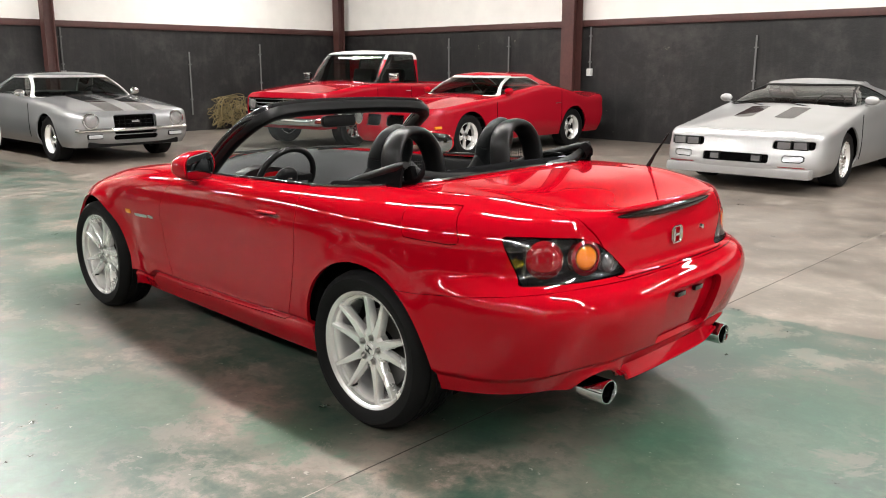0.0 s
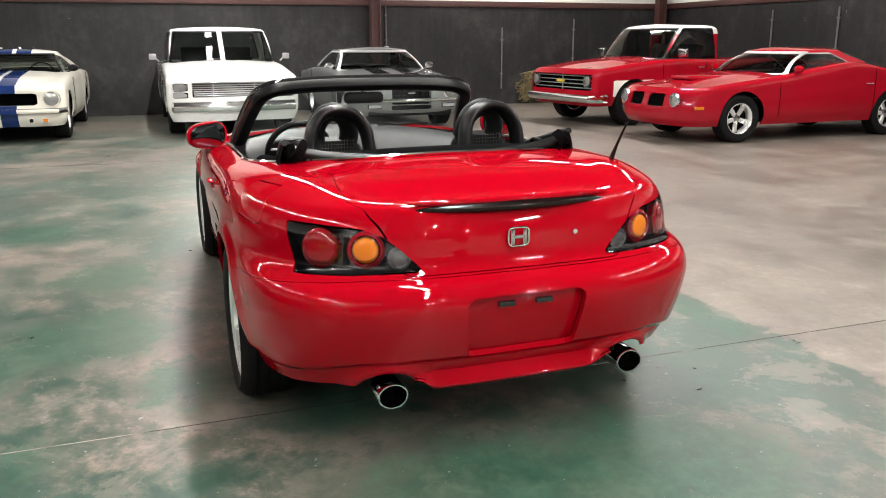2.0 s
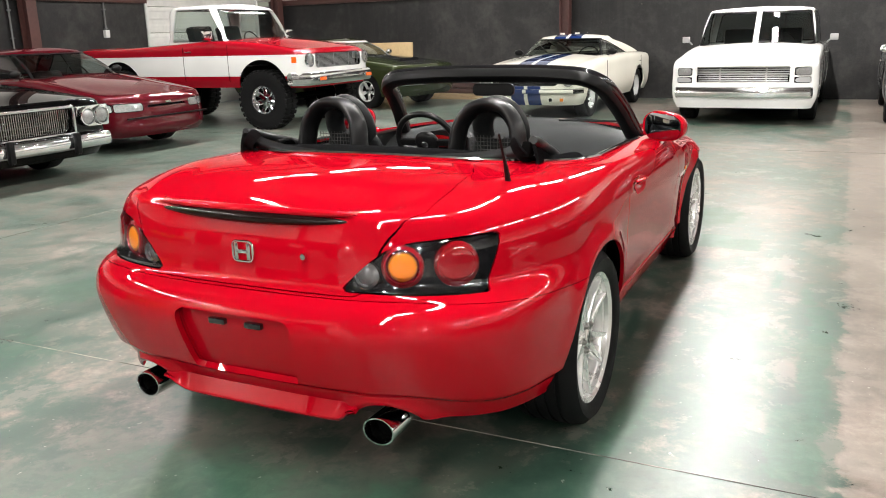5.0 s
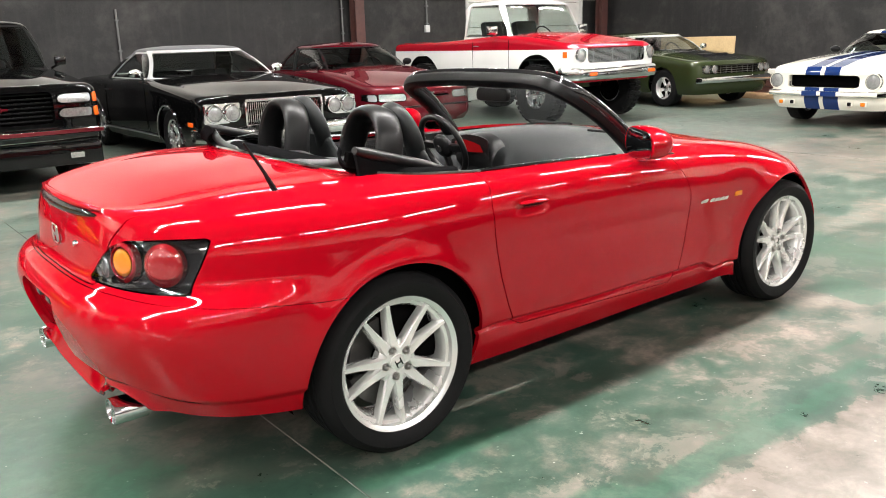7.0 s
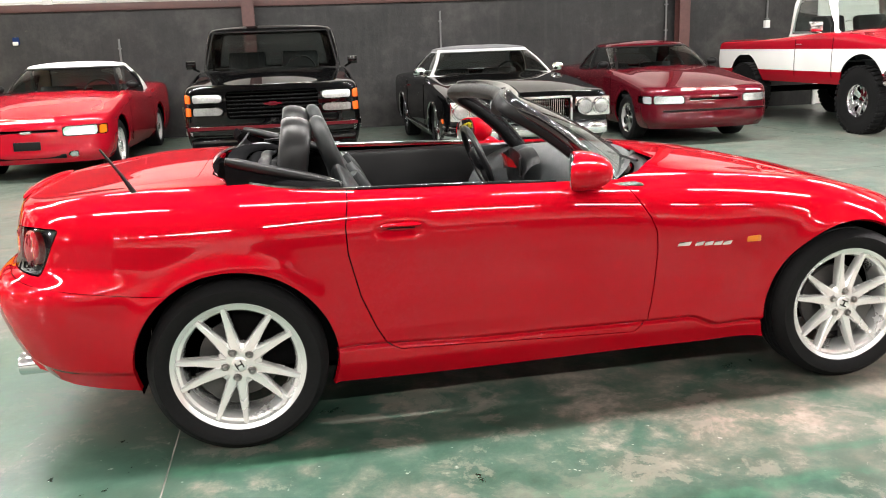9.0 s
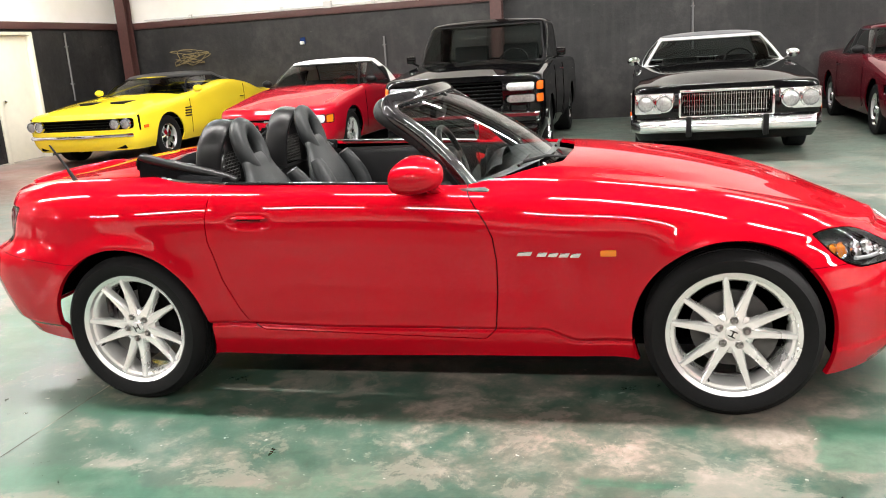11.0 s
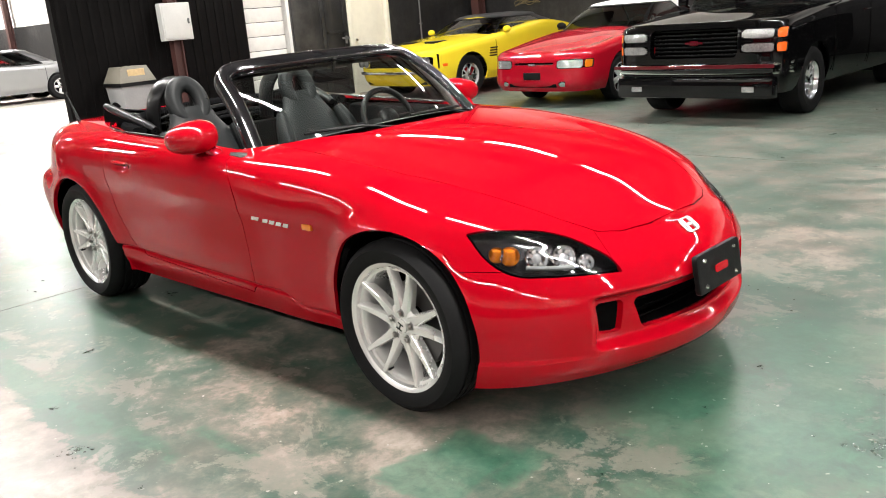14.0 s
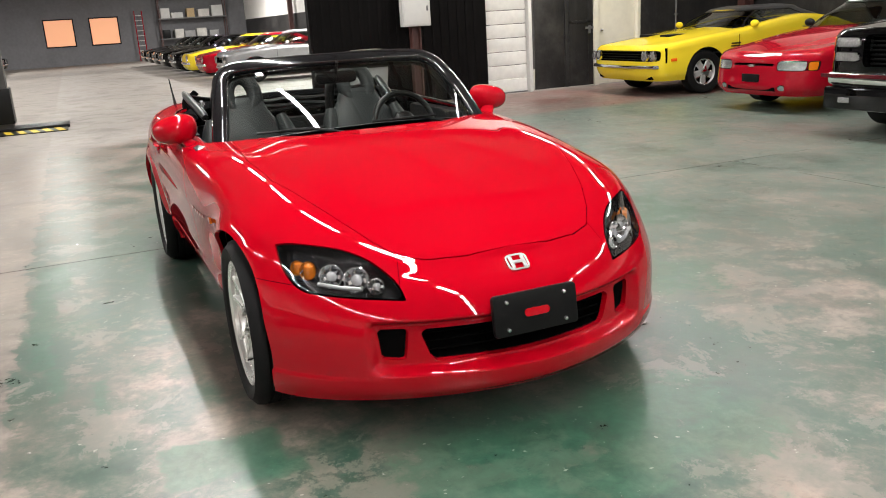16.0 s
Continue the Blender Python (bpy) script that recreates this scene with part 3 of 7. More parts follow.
def tube(path, r, n=8, squash=1.0):
    """A round bar along a path; r may be a number or one for each point."""
    p = np.array(path, float)
    k = len(p)
    rr = np.broadcast_to(r, (k,))
    tg = np.gradient(p, axis=0)
    tg /= np.maximum(np.linalg.norm(tg, axis=1, keepdims=True), 1e-9)
    up = np.array([0, 0, 1.0])
    if abs(tg[0] @ up) > 0.9:
        up = np.array([1.0, 0, 0])
    rings, prev = [], None
    for i in range(k):
        a = np.cross(tg[i], up) if prev is None else prev - (prev @ tg[i]) * tg[i]
        a /= max(np.linalg.norm(a), 1e-9)
        prev = a
        b = np.cross(tg[i], a)
        w = np.linspace(0, 2 * math.pi, n, endpoint=False)
        rings.append(p[i] + rr[i] * (np.cos(w)[:, None] * a + squash * np.sin(w)[:, None] * b))
    v = np.array(rings).reshape(-1, 3)
    i, j = np.meshgrid(np.arange(k - 1), np.arange(n), indexing="ij")
    a, b = (i * n + j).ravel(), (i * n + (j + 1) % n).ravel()
    t = np.concatenate([np.stack([a, b, b + n], 1), np.stack([a, b + n, a + n], 1)])
    caps = [[len(v), (q + 1) % n, q] for q in range(n)] + [[len(v) + 1, (k - 1) * n + q, (k - 1) * n + (q + 1) % n] for q in range(n)]
    return np.concatenate([v, p[:1], p[-1:]]), np.concatenate([t, np.array(caps)]), None


def rail(path, r, n=20, squash=1.0, p=4.0):
    """A bar along a path with a section between an ellipse and a box; p sets how square it is."""
    v, t, _ = tube(path, r, n, squash)
    k = len(path)
    w = np.linspace(0, 2 * math.pi, n, endpoint=False)
    grow = 1 / (np.abs(np.cos(w)) ** p + np.abs(np.sin(w)) ** p) ** (1 / p)
    c = np.repeat(np.array(path, float), n, 0)
    v[: k * n] = c + (v[: k * n] - c) * np.tile(grow, k)[:, None]
    return v, t, None


def smooth_path(pts, n=24):
    """Points along a smooth line through a few given ones."""
    p = np.array(pts, float)
    s = np.r_[0, np.cumsum(np.linalg.norm(np.diff(p, axis=0), axis=1))]
    w = np.linspace(0, s[-1], n)
    return np.stack([curve_through(list(zip(s, p[:, k])))(w) for k in range(3)], 1)


def slab(outline, depth, m=None, r=0.0):
    """A plate: a flat outline in (x, y), thick in z from 0 to depth, with its edges eased by r."""
    bm = bmesh.new()
    vs = [bm.verts.new((x, y, 0)) for x, y in outline]
    f = bm.faces.new(vs)
    ex = bmesh.ops.extrude_face_region(bm, geom=[f])
    for q in ex["geom"]:
        if isinstance(q, bmesh.types.BMVert):
            q.co.z += depth
    bmesh.ops.recalc_face_normals(bm, faces=list(bm.faces))
    if r:
        bmesh.ops.bevel(bm, geom=[e for e in bm.edges if abs(e.verts[0].co.z - e.verts[1].co.z) < 1e-6], offset=r, segments=2, profile=0.6, affect="EDGES")
    g = from_bm(bm)
    return moved(g, m) if m is not None else g


def sheet(f, nu, nv, thick=0.0):
    """A curved sheet from f(u, v), u and v from 0 to 1; with thickness it gets a back and edges."""
    u, w = np.meshgrid(np.linspace(0, 1, nu), np.linspace(0, 1, nv), indexing="ij")
    p = np.array([f(a, b) for a, b in zip(u.ravel(), w.ravel())], float)
    t = grid_tris(nu, nv)
    if not thick:
        return p, t, None
    n = vertex_normals(p, t)
    g = hemmed((p, t, n), thick)
    return joined(g, (p - n * thick, t[:, ::-1], -n))


def ball(x, y, z, rx, ry, rz, n=20):
    a = np.linspace(-math.pi / 2, math.pi / 2, n // 2 + 1)
    g = lathe([(math.cos(q), math.sin(q)) for q in a], n, "z")
    v, t = welded(g[0], g[1])
    return v * (rx, ry, rz) + (x, y, z), t, None


def axis_to(d):
    """A turn that brings z to the direction d."""
    return np.array(Vector(d).to_track_quat("Z", "Y").to_matrix().to_4x4())


def at(x, y, z, rx=0, ry=0, rz=0):
    return np.array(pose(x, y, z, rx, ry, rz))


def round_rect(w, h, r, n=5):
    """Outline of a rectangle with rounded corners, about its middle."""
    out = []
    for cx, cy, a0 in ((w / 2 - r, h / 2 - r, 0), (-w / 2 + r, h / 2 - r, 90), (-w / 2 + r, -h / 2 + r, 180), (w / 2 - r, -h / 2 + r, 270)):
        for k in range(n):
            a = radians(a0 + 90 * k / (n - 1))
            out.append((cx + r * math.cos(a), cy + r * math.sin(a)))
    return out


def sd_box(a, b, a0, b0, wa, wb, r=0.0):
    """Signed distance, in a plane, to a rectangle with rounded corners."""
    qa, qb = np.abs(a - a0) - wa + r, np.abs(b - b0) - wb + r
    return np.hypot(np.maximum(qa, 0), np.maximum(qb, 0)) + np.minimum(np.maximum(qa, qb), 0) - r


def sd_poly(a, b, pts, r=0.0):
    """Signed distance to a polygon in a plane, with its corners rounded by r."""
    p = np.array(pts, float)
    d = np.full(a.shape, 1e9)
    s = np.ones(a.shape)
    k = len(p)
    j = k - 1
    for i in range(k):
        ex, ey = p[j] - p[i]
        wx, wy = a - p[i][0], b - p[i][1]
        h = np.clip((wx * ex + wy * ey) / (ex * ex + ey * ey), 0, 1)
        bx, by = wx - ex * h, wy - ey * h
        d = np.minimum(d, bx * bx + by * by)
        c1, c2, c3 = b >= p[i][1], b < p[j][1], ex * wy > ey * wx
        flip = (c1 & c2 & c3) | (~c1 & ~c2 & ~c3)
        s = np.where(flip, -s, s)
        j = i
    return s * np.sqrt(d) - r


# ---- the hall ----
XE, YN, YS, XW = 13.2, 11.3, -11.05, -9.25
RAIL = 2.14
HALL_N, HALL_S, HALL_W = 9.6, -13.0, -52.0


def structure(name, geo, material, label, category, angle=38):
    return solid(name, geo, material, label, category, kind="structure", angle=angle)


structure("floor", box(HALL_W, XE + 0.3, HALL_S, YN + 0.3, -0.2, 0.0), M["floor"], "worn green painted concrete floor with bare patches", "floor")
BLACK = ("scuffed black painted panel wall", "wall")
WHITE = ("white insulation sheeting above the black wall", "wall")
DOOR_X = (9.1, 12.65)
structure("wall_east", box(XE, XE + 0.2, YS - 0.2, YN + 0.2, 0, RAIL), M["wall"], *BLACK)
structure("wall_north", joined(box(XW, DOOR_X[0], YN, YN + 0.2, 0, RAIL), box(DOOR_X[1], XE, YN, YN + 0.2, 0, RAIL)), M["wall"], *BLACK)
structure("wall_south", box(-12, XE, YS - 0.2, YS, 0, RAIL), M["wall"], *BLACK)
structure("wall_southwest", box(-12.2, -12, HALL_S, YS, 0, CEIL), M["wall"], *BLACK)
structure("upper_wall_east", box(XE + 0.02, XE + 0.2, YS - 0.2, YN + 0.2, RAIL + 0.12, CEIL), M["insul"], *WHITE)
structure("upper_wall_north", joined(box(XW, DOOR_X[0], YN + 0.02, YN + 0.2, RAIL + 0.12, CEIL), box(DOOR_X[1], XE + 0.02, YN + 0.02, YN + 0.2, RAIL + 0.12, CEIL), box(DOOR_X[0], DOOR_X[1], YN + 0.02, YN + 0.2, 3.1, CEIL)), M["insul"], *WHITE)
structure("upper_wall_south", box(-12, XE + 0.02, YS - 0.2, YS - 0.02, RAIL + 0.12, CEIL), M["insul"], *WHITE)
structure("ceiling", box(HALL_W, XE + 0.3, HALL_S, YN + 0.3, CEIL, CEIL + 0.15), M["ceil"], "pale sheeted ceiling of the hall", "ceiling")
for _n, _g in (
    ("rail_east", box(XE - 0.06, XE + 0.02, YS, YN, RAIL, RAIL + 0.12, 0.008)),
    ("rail_north", joined(box(XW, DOOR_X[0], YN - 0.06, YN + 0.02, RAIL, RAIL + 0.12, 0.008))),
    ("rail_south", box(-12, XE - 0.07, YS - 0.02, YS + 0.06, RAIL, RAIL + 0.12, 0.008)),
    ("rail_west", box(XW - 0.02, XW + 0.06, 5.5, YN - 0.07, 2.16, 2.28, 0.008)),
):
    structure(_n, _g, M["rail"], "brown steel girt along the wall", "rail")
# wall skins in the rear hall
structure("hall_wall_north", box(HALL_W, XW - 0.16, HALL_N, HALL_N + 0.2, 0, RAIL), M["wall"], *BLACK)
structure("hall_upper_north", box(HALL_W, XW - 0.16, HALL_N + 0.02, HALL_N + 0.2, RAIL, CEIL), M["insul"], *WHITE)
structure("hall_wall_south", box(HALL_W, -12.2, HALL_S - 0.2, HALL_S, 0, CEIL), M["greywall"], "dark grey wall of the rear hall", "wall")
structure("hall_wall_end", box(HALL_W - 0.2, HALL_W, HALL_S, HALL_N, 0, CEIL), M["greywall"], "dark grey wall at the end of the rear hall", "wall")
# west wall with its doors: panels stand between the openings
structure("wall_west", joined(box(XW - 0.15, XW, 8.8, YN, 0, 2.16), box(XW - 0.15, XW, 7.75, 8.8, 2.12, 2.16)), M["wall"], *BLACK)
structure("upper_wall_west", box(XW - 0.15, XW - 0.02, 2.35, YN, 2.28, CEIL), M["insul"], *WHITE)
_ribs = [box(XW - 0.15, XW, 2.35, 5.52, 0, 2.16)] + [box(XW, XW + 0.012, 2.4 + 0.16 * k, 2.47 + 0.16 * k, 0.0, 2.16, 0.004) for k in range(19)]
structure("partition", joined(*_ribs), M["blackdoor"], "black boarded partition beside the opening", "wall")
structure("partition_head", box(XW - 0.15, XW, 2.35, 7.75, 2.16, 2.28), M["rail"], "brown steel head rail", "rail")


def column(name, x, y, w, d, h=CEIL, label="brown steel building column"):
    """An I-section steel column."""
    g = joined(box(-w / 2, w / 2, -d / 2, -d / 2 + 0.02, 0, h), box(-w / 2, w / 2, d / 2 - 0.02, d / 2, 0, h), box(-0.01, 0.01, -d / 2 + 0.02, d / 2 - 0.02, 0, h), box(-w / 2 - 0.04, w / 2 + 0.04, -d / 2 - 0.03, d / 2 + 0.03, 0, 0.025))
    o = structure(name, g, M["rail"], label, "column")
    o.matrix_world = pose(x, y, 0)
    return o


for _y in (-3.7, 3.75, 10.95, -10.75):
    column("column_east", XE - 0.2, _y, 0.2, 0.2)
for _x in (6.2, -1.6, -8.95):
    column("column_north", _x, YN - 0.2, 0.2, 0.22)
for _x in (6.05, -1.5):
    column("column_south", _x, YS + 0.24, 0.28, 0.3)
column("column_west", XW + 0.13, 4.12, 0.14, 0.16)
for _x in (-16.5, -24, -31.5, -39):
    column("column_hall", _x, HALL_N - 0.2, 0.22, 0.22)
# roof steel
for _k, _x in enumerate((-9.2, -1.6, 6.1, 13.0)):
    structure("roof_beam", joined(box(_x - 0.09, _x + 0.09, YS, YN, CEIL - 0.5, CEIL - 0.48), box(_x - 0.008, _x + 0.008, YS, YN, CEIL - 0.48, CEIL - 0.02), box(_x - 0.09, _x + 0.09, YS, YN, CEIL - 0.02, CEIL)), M["rail"], "brown steel roof beam", "beam")
for _k in range(14):
    _y = YS + 0.9 + 1.6 * _k
    structure("roof_purlin", joined(box(-9.1, 12.9, _y - 0.03, _y + 0.03, CEIL - 0.19, CEIL - 0.17), box(-9.1, 12.9, _y + 0.02, _y + 0.03, CEIL - 0.17, CEIL)), M["rail"], "brown steel roof purlin", "beam")


# sectional door in the north wall, white, seen past the lifted pickup
_door = thing("sectional_door", pose(0, 0, 0), "white sectional door with horizontal joints", "door", kind="structure")
for _k in range(6):
    _z = 0.01 + 0.52 * _k
    part("panel", joined(box(DOOR_X[0] + 0.03, DOOR_X[1] - 0.03, YN + 0.04, YN + 0.09, _z, _z + 0.51, 0.008), *(box(DOOR_X[0] + 0.04, DOOR_X[1] - 0.04, YN + 0.032, YN + 0.042, _z + 0.11 + 0.15 * j, _z + 0.16 + 0.15 * j, 0.004) for j in range(3))), M["roller"], _door)
for _x in DOOR_X:
    part("frame", box(_x - 0.03, _x + 0.03, YN - 0.03, YN + 0.14, 0, 3.12, 0.006), M["plastic"], _door)
part("frame_head", box(DOOR_X[0] + 0.03, DOOR_X[1] - 0.03, YN - 0.02, YN + 0.1, 3.10, 3.16, 0.006), M["plastic"], _door)

# white roller door behind a gap in the west wall
_door = thing("roller_door", pose(0, 0, 0), "white slatted roller door, partly hidden by black panels", "door", kind="structure")
for _k in range(9):
    part("slat", box(XW - 0.14, XW - 0.10, 5.52, 6.42, 0.02 + 0.24 * _k, 0.25 + 0.24 * _k, 0.01), M["roller"], _door)
# white strip whose colour stands for light leaking past the slats
part("door_gap_glow", box(XW - 0.10, XW + 0.02, 6.36, 6.43, 0, 2.16, 0.01), M["plastic"], _door)
part("bottom_bar", box(XW - 0.15, XW - 0.08, 5.52, 6.36, 0.0, 0.018), M["conduit"], _door)

# worn black double-leaf door and a white door next to it
_door = thing("black_door", pose(0, 0, 0), "worn black wooden door with a steel latch", "door", kind="structure")
part("leaf", joined(box(XW - 0.06, XW - 0.01, 6.5, 7.12, 0.02, 2.15, 0.006)), M["wall"], _door)
part("leaf", joined(box(XW - 0.07, XW - 0.0, 7.13, 7.74, 0.02, 2.15, 0.006), box(XW, XW + 0.02, 7.2, 7.68, 1.15, 1.2, 0.004), box(XW, XW + 0.02, 7.2, 7.26, 0.1, 2.1, 0.004), box(XW, XW + 0.02, 7.62, 7.68, 0.1, 2.1, 0.004)), M["wall"], _door)
part("latch", joined(box(XW + 0.02, XW + 0.05, 7.55, 7.72, 1.04, 1.08, 0.006), box(XW + 0.02, XW + 0.05, 7.62, 7.66, 0.96, 1.1, 0.006)), M["conduit"], _door)
_door = thing("white_door", pose(0, 0, 0), "cream white personnel door in a white frame", "door", kind="structure")
part("leaf", box(XW - 0.12, XW - 0.07, 7.86, 8.72, 0.01, 2.06, 0.006), M["door"], _door)
part("frame", joined(box(XW - 0.15, XW + 0.015, 7.76, 7.85, 0, 2.12, 0.006), box(XW - 0.15, XW + 0.015, 8.73, 8.80, 0, 2.12, 0.006)), M["door"], _door)
part("frame_head", box(XW - 0.15, XW + 0.014, 7.85, 8.73, 2.065, 2.118, 0.004), M["door"], _door)
part("knob", joined(ball(XW - 0.03, 7.95, 1.0, 0.03, 0.03, 0.03), tube([(XW - 0.07, 7.95, 1.0), (XW - 0.03, 7.95, 1.0)], 0.012)), M["chrome"], _door)


def conduit(x, y, z0, z1, box_at=None, toward=(0, -1)):
    ob = thing("conduit", pose(x, y, 0), "thin galvanised pipe fixed to the black wall", "pipe", "wall pipes")
    part("pipe", tube([(0, 0, z0), (0, 0, z1)], 0.017, 8), M["conduit"], ob)
    for k in (0.25, 0.8):
        part("clip", box(-0.028, 0.028, -0.028, 0.028, z0 + (z1 - z0) * k - 0.012, z0 + (z1 - z0) * k + 0.012, 0.004), M["conduit"], ob)
    if box_at is not None:
        part("switch_box", box(-0.05, 0.05, -0.04, 0.04, box_at - 0.07, box_at + 0.07, 0.008), M["plastic"], ob)
    return ob


for _a in ((XE - 0.03, -3.98, 1.2, RAIL, 1.24), (XE - 0.03, -8.52, 0.72, 1.9), (XE - 0.03, -6.7, 0.35, 1.7), (2.48, YS + 0.03, 0.9, 1.9), (5.75, YS + 0.03, 1.25, RAIL, 1.28), (9.5, YS + 0.03, 1.0, 2.0), (7.78, YS + 0.03, 1.0, 2.0), (1.7, YN - 0.03, 1.1, 1.98), (-3.75, YN - 0.03, 0.9, 1.68), (5.95, YN - 0.05, 1.3, RAIL), (8.0, YN - 0.03, 1.5, RAIL, 1.56), (XW + 0.03, 9.62, 0.9, 2.1)):
    conduit(*_a)
_ob = thing("wall_hook", pose(-5.35, YN, 0), "small blue and white fitting on the black wall", "fitting")
part("plate", box(-0.05, 0.05, -0.04, 0.0, 1.64, 1.76, 0.01), M["blue"], _ob)
part("cup", box(-0.04, 0.04, -0.09, -0.04, 1.63, 1.69, 0.012), M["plastic"], _ob)
# cable run along the north girt
_ob = thing("cable_run", pose(0, YN, 0), "thin pale cable pipe clipped along the girt", "pipe")
part("pipe", tube([(-8.6, -0.05, 2.3), (-5.0, -0.05, 2.29), (-3.2, -0.05, 2.31), (-1.8, -0.05, 2.3)], 0.012, 6), M["plastic"], _ob)
for _x in (-7.6, -5.7, -3.9, -2.4):
    part("bracket", box(_x - 0.03, _x + 0.03, -0.07, -0.02, 2.27, 2.34, 0.006), M["plastic"], _ob)
part("junction_box", box(-4.85, -4.7, -0.09, -0.02, 2.25, 2.37, 0.008), M["plastic"], _ob)
# electrical box and bin by the partition
_ob = thing("electrical_box", pose(XW + 0.22, 4.1, 0), "light grey steel box fixed to the column", "electrical box")
part("body", box(-0.06, 0.08, -0.25, 0.25, 1.28, 1.84, 0.012), M["plastic"], _ob)
part("door", box(0.081, 0.095, -0.225, 0.225, 1.3, 1.82, 0.005), M["plastic"], _ob)
part("latch", box(0.096, 0.108, 0.17, 0.2, 1.52, 1.6, 0.004), M["conduit"], _ob)
_ob = thing("waste_bin", pose(XW + 0.36, 3.15, 0), "grey square waste bin with a beige swing lid", "waste bin")


def _tapered(w0, w1, z0, z1, r=0.03):
    v, t, n = box(-1, 1, -1, 1, 0, 1, r)
    k = v[:, 2:]
    v = np.concatenate([v[:, :2] * (w0 + (w1 - w0) * k), z0 + k * (z1 - z0)], 1)
    return v, t, n


part("body", _tapered(0.21, 0.27, 0.0, 0.72), M["bin"], _ob)
part("liner_edge", _tapered(0.29, 0.285, 0.69, 0.745), M["trim"], _ob)
part("lid", _tapered(0.285, 0.2, 0.74, 0.97), M["binlid"], _ob)
part("flap", box(0.235, 0.25, -0.13, 0.13, 0.79, 0.93, 0.004), M["ply"], _ob)


def tangle(name, x, y, z, sx, sy, sz, label, seed, n=7):
    """A heap of thin hose or dried vine."""
    rng = random.Random(seed)
    ob = thing(name, pose(x, y, z), label, "hose")
    for _ in range(n):
        p = [(rng.uniform(-sx, sx), rng.uniform(-sy, sy), rng.uniform(0, sz)) for _ in range(7)]
        part("loop", tube(smooth_path(p, 48), rng.uniform(0.005, 0.011), 6), M["straw"], ob)
    return ob


tangle("hose_heap", XE - 0.22, -7.5, 0.02, 0.14, 0.5, 0.72, "heap of yellowed hose piled against the black wall", 5, 22)
tangle("hanging_hose", -7.75, YN - 0.08, 1.38, 0.5, 0.04, 0.3, "yellowed hose hanging on the black wall", 8, 4)
tangle("hose_end", -2.75, YN - 0.1, 0.02, 0.1, 0.05, 0.5, "yellowed hose end hanging on the wall", 11, 2)
# timber and board along the east wall
solid("plywood_sheet", box(-0.03, 0.0, -0.95, 0.95, 0, 1.22, 0.003), M["ply"], "sheet of bare plywood leaning on the wall", "board", m=pose(XE - 0.06, 8.35, 0.0, 0, 3, 0))
_ob = thing("timber_stack", pose(XE - 0.3, 5.3, 0), "low stack of white and brown timber along the wall", "timber")
part("white_plank", box(-0.25, 0.22, -1.3, 1.5, 0.47, 0.56, 0.01), M["timber"], _ob)
for _k in range(3):
    part("beam", box(-0.2 - 0.02 * _k, 0.2, -1.25 + 0.1 * _k, 1.45, 0.12 + 0.115 * _k, 0.225 + 0.115 * _k, 0.012), M["rail"], _ob)
part("ground_board", box(-0.42, 0.1, -1.5, 1.6, 0.0, 0.11, 0.01), M["rawtimber"], _ob)
# safety column base at the mouth of the rear hall
_ob = thing("lift_column", pose(-11.45, -2.56, 0), "dark steel lift column on a striped base", "lift")
part("column", joined(box(-0.18, 0.18, -0.16, 0.3, 0, 3.6, 0.02), box(-0.1, 0.22, 0.02, 0.12, 0.4, 3.2, 0.01)), M["darksteel"], _ob)
part("carriage", box(-0.2, 0.24, -0.2, 0.34, 0.12, 0.7, 0.02), M["trim"], _ob)
part("base_plate", box(-0.35, 0.35, -0.35, 1.15, 0.0, 0.05, 0.01), M["trim"], _ob)
part("ramp", box(0.351, 0.95, -0.3, 1.12, 0.0, 0.012, 0.003), M["trim"], _ob)
for _k in range(7):
    part("hazard_stripe", slab([(0.4, -0.24 + 0.19 * _k), (0.4, -0.14 + 0.19 * _k), (0.92, -0.05 + 0.19 * _k), (0.92, -0.15 + 0.19 * _k)], 0.006, at(0, 0, 0.01)), M["signyellow"], _ob)
for _k in range(5):
    part("hose_clip", tube([(0.2, -0.1 + 0.05 * _k, 0.75 + 0.2 * _k), (0.26, -0.1 + 0.05 * _k, 1.9)], 0.012, 6), M["straw"], _ob)
# office windows at the end of the hall
for _y in (-1.55, 1.0):
    _w = thing("office_window", pose(HALL_W + 0.01, _y, 0), "lit office window with a warm glow", "window", kind="structure")
    part("frame", joined(box(-0.02, 0.03, -0.85, -0.78, 1.1, 2.75), box(-0.02, 0.03, 0.78, 0.85, 1.1, 2.75), box(-0.02, 0.03, -0.78, 0.78, 1.1, 1.17), box(-0.02, 0.03, -0.78, 0.78, 2.68, 2.75)), M["trim"], _w)
    part("pane", box(-0.015, 0.005, -0.78, 0.78, 1.17, 2.68), M["warmpane"], _w)
_ob = thing("step_ladder", pose(HALL_W + 0.5, 3.0, 0), "red step ladder against the end wall", "ladder")
for _s in (-0.22, 0.22):
    part("rail", box(-0.03, 0.03, _s - 0.03, _s + 0.03, 0, 3.0), M["fred"], _ob)
for _k in range(9):
    part("rung", box(-0.025, 0.025, -0.19, 0.19, 0.3 + 0.3 * _k, 0.34 + 0.3 * _k), M["plastic"], _ob)
_ob = thing("storage_rack", pose(HALL_W + 0.6, 6.2, 0), "steel storage rack loaded with boxes by the end wall", "rack")
for _sx in (-0.4, 0.4):
    for _sy in (-2.0, 2.0):
        part("post", box(_sx - 0.03, _sx + 0.03, _sy - 0.03, _sy + 0.03, 0, 4.2), M["rail"], _ob)
